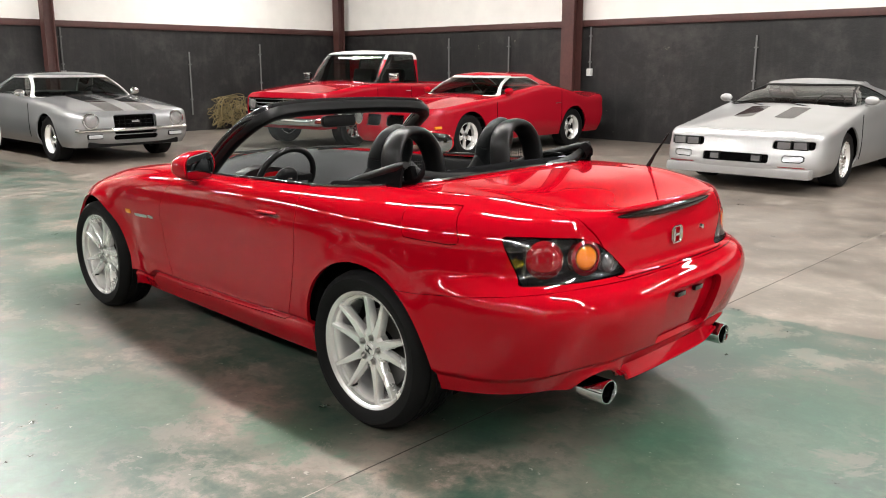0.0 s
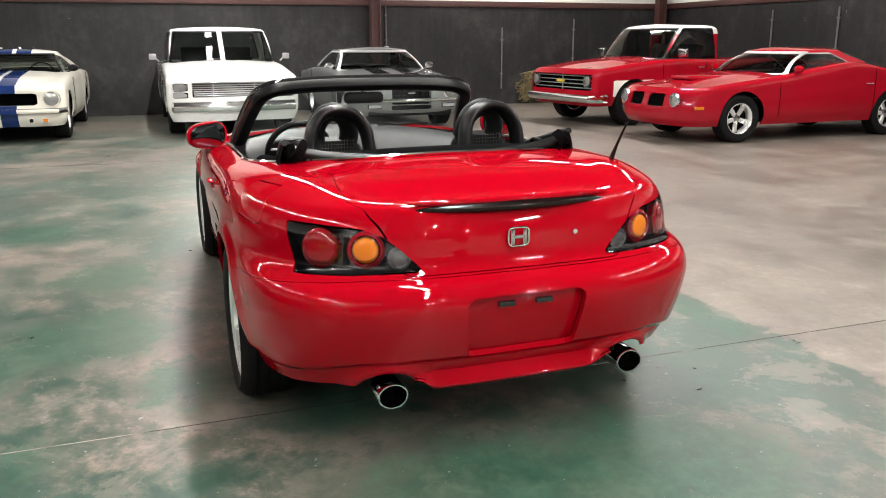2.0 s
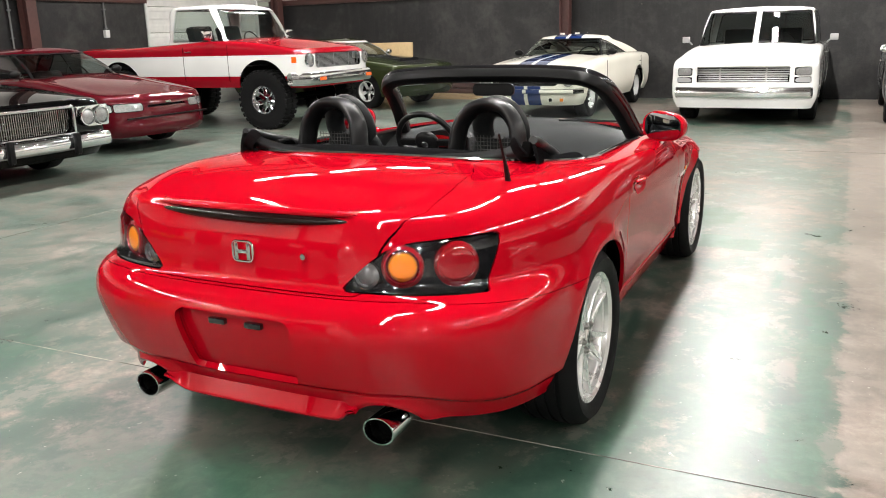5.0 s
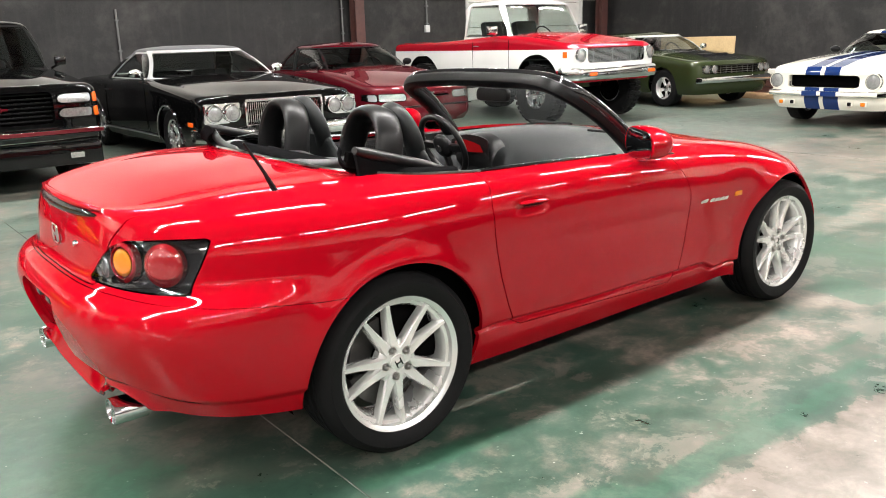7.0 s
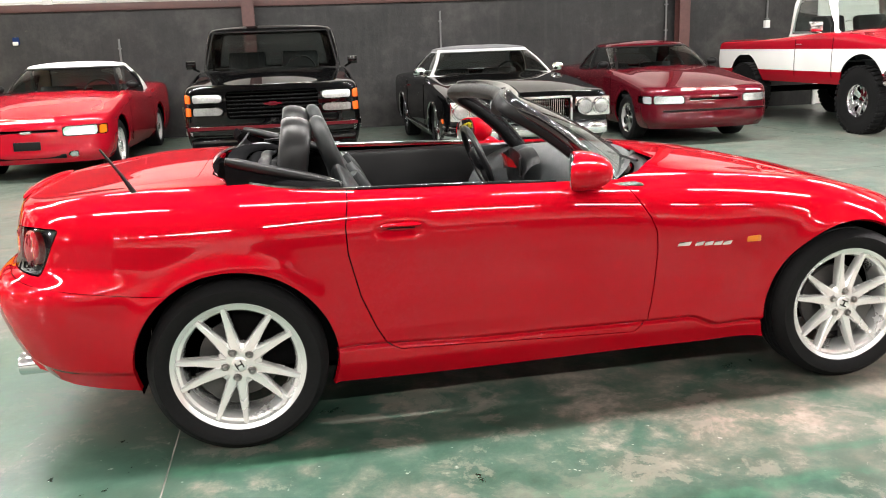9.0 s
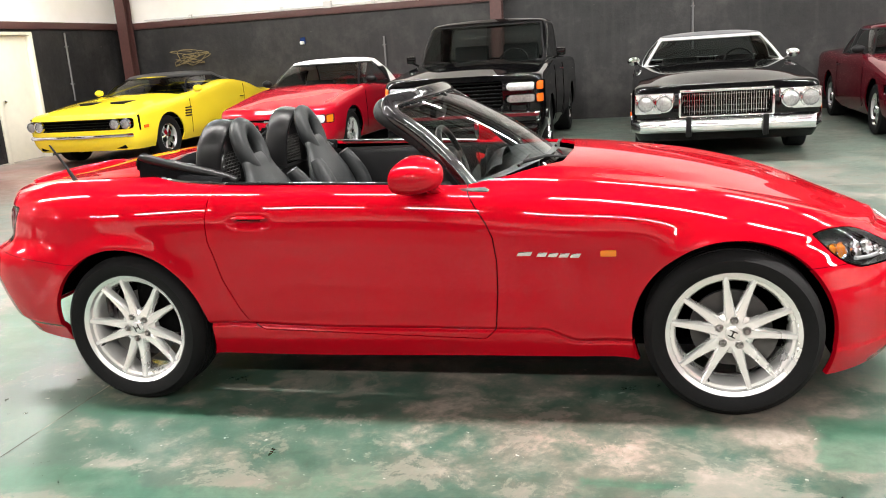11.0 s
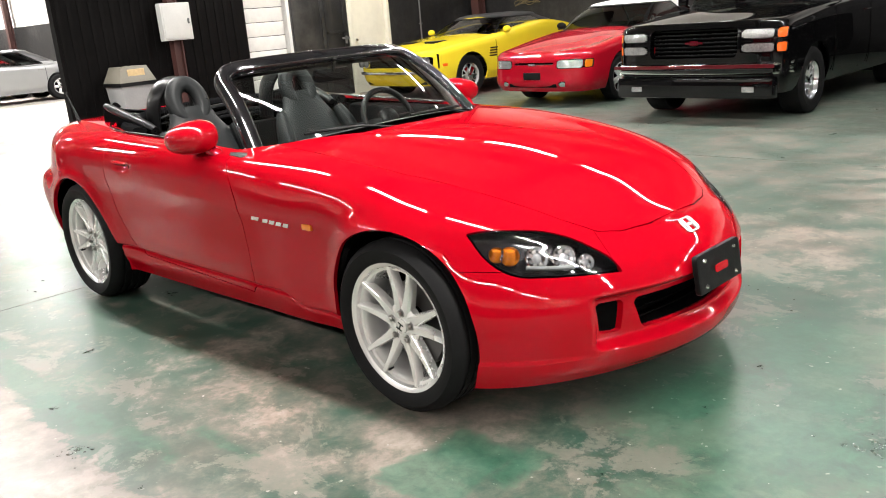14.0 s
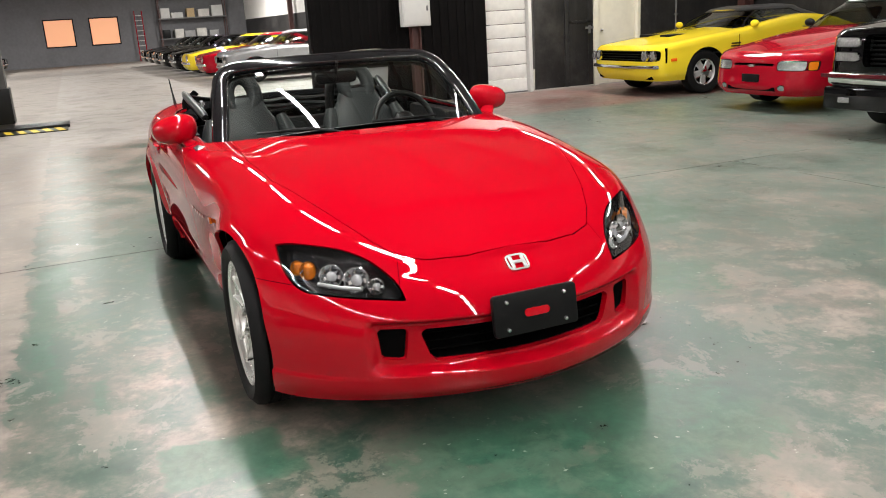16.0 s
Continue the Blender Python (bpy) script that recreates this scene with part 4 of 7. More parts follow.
for _z in (1.2, 2.4, 3.6):
    part("shelf", box(-0.45, 0.45, -2.05, 2.05, _z, _z + 0.06), M["conduit"], _ob)
_rng = random.Random(3)
for _z in (1.26, 2.46, 3.66):
    _y = -1.9
    while _y < 1.5:
        _w, _h = _rng.uniform(0.35, 0.7), _rng.uniform(0.3, 0.7)
        solid("storage_box", box(-0.3, 0.35, _y, _y + _w, _z, _z + _h, 0.01), M[_rng.choice(("plastic", "bin", "trim", "ply", "timber"))], "plain storage box standing on the steel rack", "box", "rack boxes", m=pose(HALL_W + 0.6, 6.2, 0))
        _y += _w + _rng.uniform(0.05, 0.3)
# floor joints
for _k, _g in enumerate((box(-1.465, -1.4605, YS, YN, -0.001, 0.001), box(6.1, 6.1045, YS, YN, -0.001, 0.001), box(-1.46, 6.1, 3.99, 3.9945, -0.001, 0.001))):
    structure("floor_joint", _g, M["joint"], "narrow dark joint in the concrete floor", "floor joint")

# strip lights
_lights = None
for _y in LAMP_ROWS:
    for _x in LAMP_COLS:
        if _lights is None:
            _lights = thing("ceiling_light", pose(_x, _y, CEIL - 0.31), "white strip light under the roof", "light", "strip lights")
            part("housing", box(-0.92, 0.92, -0.09, 0.09, 0.0, 0.08, 0.01), M["plastic"], _lights)
            for _s in (0.8, -0.8):
                part("hanger", tube([(_s, 0, 0.08), (_s, 0, 0.31)], 0.006, 5), M["steel"], _lights)
        else:
            copy_thing(_lights, pose(_x, _y, CEIL - 0.31))


# ---- wheels ----
def tyre_geo(R, r, w, groove=True):
    """Tyre cross-section turned about y; the outer side faces +y."""
    h = w / 2
    pr = [(r, -h * 0.78), (r + 0.015, -h * 0.92), ((R + r) / 2, -h), (R - 0.025, -h * 0.95), (R - 0.006, -h * 0.8)]
    if groove:
        for k in (-0.5, -0.17, 0.17, 0.5):
            pr += [(R, h * (k - 0.06)), (R - 0.007, h * (k - 0.05)), (R - 0.007, h * (k + 0.05)), (R, h * (k + 0.06))]
    pr += [(R - 0.006, h * 0.8), (R - 0.025, h * 0.95), ((R + r) / 2 + 0.012, h), ((R + r) / 2, h * 0.985), (r + 0.015, h * 0.92), (r, h * 0.78)]
    return lathe(pr, 64)


def spoke_geo(r0, r1, w0, w1, y0, y1, thick=0.034, crown=0.7):
    """One ridged spoke along +x, from the hub to the rim; y is its outer face."""
    rows = []
    for k in np.linspace(0, 1, 9):
        x, w = r0 + (r1 - r0) * k, (w0 + (w1 - w0) * k ** 0.7) / 2
        y = y0 + (y1 - y0) * k - 0.006 * math.sin(k * math.pi)
        rows.append([(x, y - thick, -w), (x, y - 0.010, -w), (x, y - 0.002, -w * crown - 0.001), (x, y, -w * crown + 0.0015), (x, y - 0.0012, 0), (x, y, w * crown - 0.0015), (x, y - 0.002, w * crown + 0.001), (x, y - 0.010, w), (x, y - thick, w)])
    return np.array(rows).reshape(-1, 3), grid_tris(9, 9), None


def turn_y(a):
    return at(0, 0, 0, 0, a, 0)


def roadster_wheel(car, x, side, R, w, y_out, spin):
    """Ten-spoke alloy wheel; side is +1 on the left."""
    r = 0.229
    d = w / 2
    rim = lathe([(r - 0.012, -d * 0.8), (r + 0.006, -d * 0.8), (r - 0.03, -d * 0.4), (r - 0.032, d * 0.5), (r - 0.024, d * 0.62), (r - 0.014, d * 0.65), (r - 0.01, d * 0.78), (r - 0.002, d * 0.83), (r + 0.006, d * 0.86), (r + 0.009, d * 0.8)], 72)
    m = Matrix.Translation((x, side * (y_out - d), R)) @ (Matrix.Identity(4) if side > 0 else Matrix.Rotation(math.pi, 4, "Z"))
    wheel = part("wheel", rim, M["alu"], car, "ten-spoke silver alloy wheel")
    wheel.matrix_local = m @ Matrix.Rotation(radians(spin), 4, "Y")
    part("tyre", tyre_geo(R, r, w), M["rubber"], wheel, "black low-profile road tyre")
    for k in range(10):
        tilt = 4.5 if k % 2 else -4.5
        a = 36 * k + tilt
        g = spoke_geo(0.05, r - 0.012, 0.05, 0.02, d * 0.63, d * 0.755)
        part("spoke", moved(g, turn_y(a)), M["alu"], wheel, "", 28)
    hub = lathe([(0.0, d * 0.58), (0.028, d * 0.59), (0.05, d * 0.61), (0.066, d * 0.6), (0.078, d * 0.52), (0.08, d * 0.3)], 40)
    part("hub", hub, M["alu"], wheel)
    cap = lathe([(0.0, d * 0.67), (0.022, d * 0.665), (0.027, d * 0.64), (0.0285, d * 0.57)], 32)
    part("hub_cap", cap, M["alu"], wheel, "round silver centre cap")
    part("emblem", joined(box(-0.013, -0.0085, d * 0.665, d * 0.682, -0.014, 0.014), box(0.0085, 0.013, d * 0.665, d * 0.682, -0.014, 0.014), box(-0.01, 0.01, d * 0.665, d * 0.681, -0.0028, 0.0028)), M["gloss"], wheel)
    for k in range(5):
        nut = lathe([(0.0, d * 0.735), (0.006, d * 0.73), (0.0095, d * 0.70), (0.0105, d * 0.64), (0.0105, d * 0.5)], 14)
        a = radians(72 * k + 18)
        spot = at(0.05 * math.cos(a), 0, 0.05 * math.sin(a))
        part("nut_seat", moved(lathe([(0.010, d * 0.632), (0.0155, d * 0.645), (0.0165, d * 0.56)], 18), spot), M["steel"], wheel)
        part("wheel_nut", moved(nut, spot), M["steel"], wheel)
    disc = lathe([(0.06, -0.02), (0.06, 0.0), (0.145, 0.0), (0.145, -0.02)], 48)
    part("brake_disc", disc, M["darksteel"], wheel)
    cal = lathe([(0.09, -0.045), (0.09, 0.025), (0.165, 0.025), (0.165, -0.045), (0.09, -0.045)], 14, "y", (radians(-40 - spin), radians(35 - spin)))
    part("brake_caliper", cal, M["darksteel"], wheel)
    part("valve", moved(lathe([(0.0, 0.0), (0.004, 0.0), (0.004, -0.025)], 8), at((r - 0.03), d * 0.7, 0.0)), M["trim"], wheel)
    return wheel


# ---- the red roadster in the middle of the floor ----
def roadster_skin():
    lv = [
        dict(xf=1.925, xr=-2.02, y=[(-2.1, 0.78), (-1.7, 0.80), (-1.2, 0.84), (-0.7, 0.80), (0.2, 0.79), (0.8, 0.80), (1.2, 0.83), (1.6, 0.85), (1.95, 0.83)],
             z=[(-2.05, 0.292), (-1.85, 0.27), (-1.55, 0.24), (-0.8, 0.19), (0.8, 0.195), (1.5, 0.16), (1.95, 0.172)]),
        dict(xf=1.965, xr=-2.05, y=[(-2.1, 0.81), (-1.7, 0.83), (-1.2, 0.87), (-0.7, 0.845), (0.2, 0.83), (0.8, 0.835), (1.2, 0.85), (1.6, 0.86), (1.95, 0.85)],
             z=[(-2.05, 0.345), (-1.55, 0.31), (-0.8, 0.275), (0.8, 0.28), (1.5, 0.225), (1.95, 0.215)]),
        dict(xf=1.985, xr=-2.095, y=[(-2.1, 0.835), (-1.7, 0.855), (-1.2, 0.885), (-0.7, 0.84), (0.2, 0.825), (0.8, 0.825), (1.2, 0.855), (1.6, 0.86), (1.95, 0.85)],
             z=[(-2.1, 0.45), (-1.55, 0.43), (-0.8, 0.375), (0.8, 0.375), (1.5, 0.35), (1.95, 0.35)]),
        dict(xf=1.965, xr=-2.12, y=[(-2.1, 0.85), (-1.7, 0.865), (-1.2, 0.89), (-0.7, 0.86), (0.2, 0.84), (0.8, 0.83), (1.2, 0.86), (1.6, 0.85), (1.95, 0.85)],
             z=[(-2.1, 0.575), (-1.55, 0.575), (-0.8, 0.55), (0.8, 0.50), (1.5, 0.455), (1.95, 0.455)]),
        dict(xf=1.93, xr=-2.095, y=[(-2.1, 0.835), (-1.7, 0.855), (-1.2, 0.885), (-0.7, 0.865), (0.2, 0.85), (0.8, 0.835), (1.2, 0.855), (1.6, 0.83), (1.95, 0.83)],
             z=[(-2.1, 0.632), (-1.55, 0.63), (-0.8, 0.63), (0.8, 0.575), (1.5, 0.525), (1.95, 0.515)]),
        dict(xf=1.895, xr=-2.035, y=[(-2.1, 0.81), (-1.7, 0.84), (-1.2, 0.882), (-0.7, 0.874), (0.2, 0.862), (0.8, 0.84), (1.2, 0.842), (1.6, 0.81), (1.95, 0.81)],
             z=[(-2.1, 0.668), (-1.55, 0.69), (-0.8, 0.70), (0.8, 0.64), (1.5, 0.575), (1.95, 0.545)]),
        dict(xf=1.86, xr=-2.015, y=[(-2.1, 0.795), (-1.7, 0.82), (-1.2, 0.865), (-0.7, 0.868), (0.2, 0.855), (0.8, 0.825), (1.2, 0.815), (1.6, 0.785), (1.95, 0.78)],
             z=[(-2.1, 0.79), (-1.7, 0.80), (-1.2, 0.80), (-0.7, 0.785), (0.2, 0.77), (0.8, 0.715), (1.2, 0.672), (1.5, 0.625), (1.7, 0.59), (1.95, 0.562)]),
        dict(xf=1.835, xr=-1.995, y=[(-2.1, 0.76), (-1.7, 0.775), (-1.2, 0.82), (-0.7, 0.832), (0.2, 0.82), (0.8, 0.785), (1.2, 0.765), (1.6, 0.74), (1.95, 0.73)],
             z=[(-2.1, 0.862), (-1.7, 0.872), (-1.2, 0.876), (-0.7, 0.866), (0.2, 0.843), (0.8, 0.79), (1.2, 0.735), (1.5, 0.672), (1.7, 0.615), (1.95, 0.572)]),
        dict(xf=1.825, xr=-1.985, y=[(-2.1, 0.68), (-1.7, 0.69), (-1.2, 0.735), (-0.7, 0.765), (0.2, 0.75), (0.8, 0.70), (1.2, 0.66), (1.6, 0.63), (1.95, 0.62)],
             z=[(-2.1, 0.875), (-1.9, 0.888), (-1.6, 0.915), (-1.2, 0.915), (-0.7, 0.894), (0.2, 0.868), (0.8, 0.838), (1.2, 0.782), (1.5, 0.705), (1.7, 0.635), (1.95, 0.577)]),
        dict(xf=1.822, xr=-1.983, y=[(-2.1, 0.5), (-1.2, 0.52), (0.2, 0.52), (0.8, 0.48), (1.2, 0.46), (1.95, 0.42)],
             z=[(-2.1, 0.876), (-1.9, 0.892), (-1.6, 0.927), (-1.2, 0.937), (-0.7, 0.92), (0.2, 0.90), (0.55, 0.887), (0.9, 0.848), (1.2, 0.796), (1.5, 0.716), (1.7, 0.643), (1.95, 0.581)]),
        dict(xf=1.82, xr=-1.982, y=[(-2.1, 0.25), (1.95, 0.22)],
             z=[(-2.1, 0.876), (-1.9, 0.893), (-1.6, 0.93), (-1.2, 0.946), (-0.7, 0.93), (0.2, 0.91), (0.55, 0.9), (0.9, 0.862), (1.2, 0.805), (1.5, 0.722), (1.7, 0.648), (1.95, 0.582)]),
        dict(xf=1.82, xr=-1.982, y=[(-2.1, 0.0), (1.95, 0.0)],
             z=[(-2.1, 0.876), (-1.9, 0.893), (-1.6, 0.932), (-1.2, 0.95), (-0.7, 0.935), (0.2, 0.912), (0.55, 0.902), (0.9, 0.866), (1.2, 0.81), (1.5, 0.727), (1.7, 0.652), (1.95, 0.583)]),
    ]
    return sculpted(hull(lv, (2.4, 1.8), (4.0, 3.0), 1.15, -1.35, 56, 200, 130, 150))


def ease(a, lo, hi):
    t = np.clip((a - lo) / (hi - lo), 0, 1)
    return t * t * (3 - 2 * t)


def sculpted(geo):
    """Press the scoops, creases and flares into the smooth skin."""
    v, t, n = geo
    v = v.copy()
    x, y, z = v.T
    ay, s = np.abs(y), np.sign(y)
    # recess of the air intake, its lower lip and the step of the chin
    front = (x > 1.3) * 1.0
    scoop = front * ease(0.515 - ay, 0, 0.03) * ease(z, 0.262, 0.292) * ease(0.452 - z, 0, 0.03)
    dx = -0.045 * scoop
    chin = (x > 1.35) * ease(0.262 - z, 0, 0.014)
    dy = 0.007 * chin * s * ease(ay, 0.3, 0.7)
    # tail: the valance tucks in under a crease, and flares round the two pipes
    rear = (x < -1.45) * 1.0
    crease = 0.385 - 0.05 * ease(ay, 0.5, 0.85)
    tuck = rear * ease(crease - z, 0, 0.03)
    r = np.hypot((ay - 0.45) * 0.8, z - 0.245)
    flare = (x < -1.8) * np.exp(-(((r - 0.098) / 0.026) ** 2))
    dx = dx + tuck * 0.026 * ease(0.8 - ay, 0, 0.25) * (x < -1.8) - 0.03 * flare
    dy = dy - tuck * 0.018 * s * ease(ay, 0.55, 0.75)
    # the sill is set in below a crease that dips behind the front wheel
    line = 0.327 - 0.05 * ease(x, 0.52, 0.66) + 0.02 * ease(-x, 0.3, 0.85)
    along = (x > -0.86) & (x < 0.86) & (ay > 0.6)
    dy = dy - s * along * (0.012 * ease(line - z, 0, 0.012) + 0.015 * np.exp(-(((line - 0.006 - z) / 0.009) ** 2)))
    # the flanks draw in towards the sill, and most of all behind the front wheels
    dy = dy - s * (ay > 0.6) * 0.022 * ease(0.41 - z, 0, 0.13) * ease(x, -1.0, -0.8) * ease(0.95 - x, 0, 0.2)
    dy = dy - s * (ay > 0.6) * 0.04 * np.exp(-(((x - 0.86) / 0.2) ** 2)) * ease(0.8 - z, 0, 0.3) * ease(1.25 - x, 0.0, 0.15)
    # lips of the wheel arches stand out over the wings
    for a, b, k in ((1.2, 0.313, 0.010), (-1.2, 0.316, 0.016)):
        r = np.hypot(x - a, z - b)
        dy = dy + s * (ay > 0.55) * k * np.exp(-((np.maximum(r - 0.355, 0) / 0.05) ** 2)) * ease(z - b, -0.1, 0.15) * (r < 0.55)
    # the tail draws in above the bumper
    dy = dy - s * 0.034 * ease(-x, 1.4, 1.78) * ease(z, 0.615, 0.70) * ease(ay, 0.3, 0.7)
    # hollow behind the door handle
    dy = dy - s * 0.016 * np.exp(-(((x + 0.608) / 0.075) ** 4) - ((z - 0.769) / 0.02) ** 2) * (ay > 0.6)
    v[:, 0] += dx
    v[:, 1] += dy
    n2 = vertex_normals(v, t)
    n2[(n2 * n).sum(1) < 0] *= -1
    n2[np.abs(v[:, 1]) < 1e-5, 1] = 0
    return v, t, n2


def carve(geo, g, gap=0.0022):
    """Cut a panel out of a skin, with a shut line round it. Returns (panel, rest)."""
    panel, rest = split(geo, lambda v: g(v) + gap)
    return panel, split(rest, lambda v: g(v) - gap)[1]


def cockpit_line(v):
    x, y, z = v.T
    return np.where(z > 0.7, sd_poly(x, np.abs(y), [(-1.17, -0.9), (-1.17, 0.40), (-1.0, 0.585), (-0.7, 0.64), (0.2, 0.63), (0.30, 0.55), (0.47, 0.3), (0.53, -0.9)], 0.1), 1.0)


def build_roadster():
    car = thing("roadster", pose(0, 0, 0), "glossy red two-seat roadster with its top folded down", "car")
    skin = roadster_skin()
    wheels = ((1.2, 0.313), (-1.2, 0.316))

    def arch(v):
        x, y, z = v.T
        d = np.minimum(*(np.hypot(x - a, z - b) - 0.355 for a, b in wheels))
        return np.where(np.abs(y) > 0.5, d, 1.0)

    skin = split(skin, arch)[1]
    skin = split(skin, cockpit_line)[1]
    liner_src = skin

    def at_front(f, lim=1.2):
        return lambda v: np.where(v[:, 0] > lim, f(np.abs(v[:, 1]), v[:, 2]), 1.0)

    # openings in the nose
    mouth = at_front(lambda y, z: np.minimum(sd_poly(y, z, [(-1, 0.315), (0.31, 0.318), (0.335, 0.392), (-1, 0.405)], 0.018), sd_poly(y, z, [(0.412, 0.318), (0.46, 0.322), (0.468, 0.402), (0.402, 0.402)], 0.012)))
    hole, skin = split(skin, mouth)
    hole_liner, liner_src = split(liner_src, mouth)
    # number plate recess in the tail
    recess = lambda v: np.where(v[:, 0] < -1.8, sd_poly(np.abs(v[:, 1]), v[:, 2], [(-1, 0.398), (0.168, 0.398), (0.185, 0.562), (-1, 0.566)], 0.03), 1.0)
    plate, skin = split(skin, recess)
    liner_src = split(liner_src, recess)[1]
    # exhaust cut-outs under the rear bumper
    pipes = lambda v: np.where(v[:, 0] < -1.8, np.hypot((np.abs(v[:, 1]) - 0.45) * 0.8, v[:, 2] - 0.245) - 0.088, 1.0)
    _, skin = split(skin, pipes)
    # lamps
    lamp_top = curve_through([(1.455, 0.722), (1.549, 0.616), (1.632, 0.513), (1.725, 0.437), (1.81, 0.398), (1.86, 0.39)])
    lamp_low = curve_through([(1.455, 0.675), (1.50, 0.628), (1.54, 0.588), (1.59, 0.552), (1.636, 0.532), (1.70, 0.524), (1.78, 0.517), (1.86, 0.509)])

    def head(v):
        x, y, z = v.T
        f = np.maximum((lamp_top(x) - np.abs(y)) * 0.72, (lamp_low(x) - z) * 0.85)
        return np.where((x > 1.2) & (np.abs(y) > 0.25), np.maximum(f, np.maximum(1.462 - x, x - 1.846)), 1.0)

    head_lens, skin = carve(skin, head)
    liner_src = split(liner_src, lambda v: head(v) - 0.004)[1]

    def tail_line(v):
        x, y, z = v.T
        a = sd_poly(np.abs(y), z, [(0.352, 0.682), (1.0, 0.672), (1.0, 0.82), (0.66, 0.816), (0.53, 0.806), (0.465, 0.782), (0.41, 0.738)], 0.008)
        return np.where(x < -1.5, np.maximum(a, x + 1.768 + 0.5 * (0.82 - z)), 1.0)

    tail_lens, skin = carve(skin, tail_line)
    liner_src = split(liner_src, lambda v: tail_line(v) - 0.004)[1]
    liner_src = split(liner_src, pipes)[1]

    # doors, bonnet, boot lid, bumpers
    def door_line(v):
        x, y, z = v.T
        d = sd_poly(x, z, [(-0.762, 1.1), (-0.768, 0.9), (-0.785, 0.79), (-0.782, 0.70), (-0.745, 0.54), (-0.695, 0.415), (-0.655, 0.342), (-0.615, 0.322), (0.29, 0.292), (0.33, 0.33), (0.346, 0.48), (0.35, 0.60), (0.341, 0.69), (0.318, 0.742), (0.265, 0.82), (0.21, 0.9), (0.2, 1.1)], 0.012)
        return np.where(np.abs(y) > 0.5, d, 1.0)

    door, skin = carve(skin, door_line)

    def flap_line(v):
        x, y, z = v.T
        return np.where(y > 0.5, sd_poly(x, z, [(-1.39, 0.885), (-1.42, 0.812), (-1.61, 0.803), (-1.565, 0.89)], 0.018), 1.0)

    flap, skin = carve(skin, flap_line, 0.0015)

    def bonnet_line(v):
        x, y, z = v.T
        d = sd_poly(x, np.abs(y), [(0.3, -1), (0.3, 0.62), (0.8, 0.625), (1.1, 0.597), (1.32, 0.53), (1.5, 0.464), (1.63, 0.402), (1.715, 0.345), (1.755, 0.27), (1.785, 0.15), (1.795, 0.0), (1.795, -1)], 0.02)
        return np.where(z > 0.5, d, 1.0)

    bonnet, skin = carve(skin, bonnet_line, 0.0016)

    def boot_line(v):
        x, y, z = v.T
        d = sd_poly(x, np.abs(y), [(-1.33, -1), (-1.33, 0.44), (-1.45, 0.495), (-1.7, 0.528), (-1.87, 0.533), (-1.94, 0.485), (-1.98, 0.432), (-2.005, 0.39), (-2.025, 0.352), (-2.3, 0.338), (-2.3, -1)], 0.012)
        return np.maximum(np.where(x < -1.3, d, 1.0), 0.662 - z)

    boot, skin = carve(skin, boot_line, 0.0014)

    def front_bumper(v):
        x, y, z = v.T
        side = z - (0.557 - 0.06 * np.clip(x - 1.42, 0, 1))
        nose = np.maximum(np.abs(y) - (0.372 + 0.32 * (x - 1.74)), 1.70 - x)
        return np.maximum(np.minimum(side, nose), 1.32 - x)

    def rear_bumper(v):
        x, y, z = v.T
        return np.maximum(z - (0.655 - 0.05 * np.clip((x + 2.0) * 2.0, 0, 1)), x + 1.30)

    fb, skin = carve(skin, front_bumper, 0.001)
    rb, skin = carve(skin, rear_bumper, 0.001)
    red = M["red"]
    part("body", hemmed(skin, 0.014), red, car, "glossy red wings, sills and scuttle")
    for g, name in ((door, "door"), (bonnet, "bonnet"), (boot, "boot_lid"), (fb, "front_bumper"), (rb, "rear_bumper")):
        if name == "door":
            left, right = split(g, lambda v: -v[:, 1])
            for h in (left, right):
                part(name, hemmed(h, 0.014), red, car)
        else:
            part(name, hemmed(g, 0.02 if "bumper" in name else 0.014), red, car)
    part("fuel_flap", hemmed(flap, 0.01), red, car)
    # near-black copy of the skin, added so that the gaps read as shaded
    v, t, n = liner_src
    part("dark_liner", (v - n * 0.022, t, n), M["dark"], car, "black sheet added behind the panel gaps to darken them")
    # unseen dark block added to stop a light leak at the plate recess
    part("leak_block", box(-1.99, -1.9, -0.35, 0.35, 0.34, 0.6, 0.01), M["dark"], car)
    # the lower lip of the rear bumper, between the pipes
    tail = liner_src[0]

    def tail_x(y, z):
        near = tail[(np.abs(tail[:, 1] - y) < 0.04) & (np.abs(tail[:, 2] - z) < 0.03)]
        return near[:, 0].min() if len(near) else -2.0

    lip_x = [tail_x(y, 0.315) for y in np.linspace(-0.37, 0.37, 33)]

    def lip(u, w):
        y = (u - 0.5) * 0.74
        low = 0.257 + 0.05 * float(ease(abs(y), 0.29, 0.37))
        z = 0.318 + (low - 0.318) * w
        return (float(np.interp(u, np.linspace(0, 1, 33), lip_x)) + 0.012 - 0.03 * w + 0.016 * float(ease(w, 0.82, 1.0)), y, z)

    part("rear_lip", sheet(lip, 33, 14, 0.01), red, car)
    # plate recess: pushed in, with a red floor
    v, t, n = plate
    v = v.copy()
    part("plate_recess", (v + (0.036, 0, 0), t, n), red, car)
    part("recess_edge", hemmed_ring(plate, (0.037, 0, 0)), red, car)
    for s in (-1, 1):
        part("plate_clip", box(-2.1, -2.055, s * 0.068 - 0.03, s * 0.068 + 0.03, 0.548, 0.566, 0.003), M["gloss"], car)
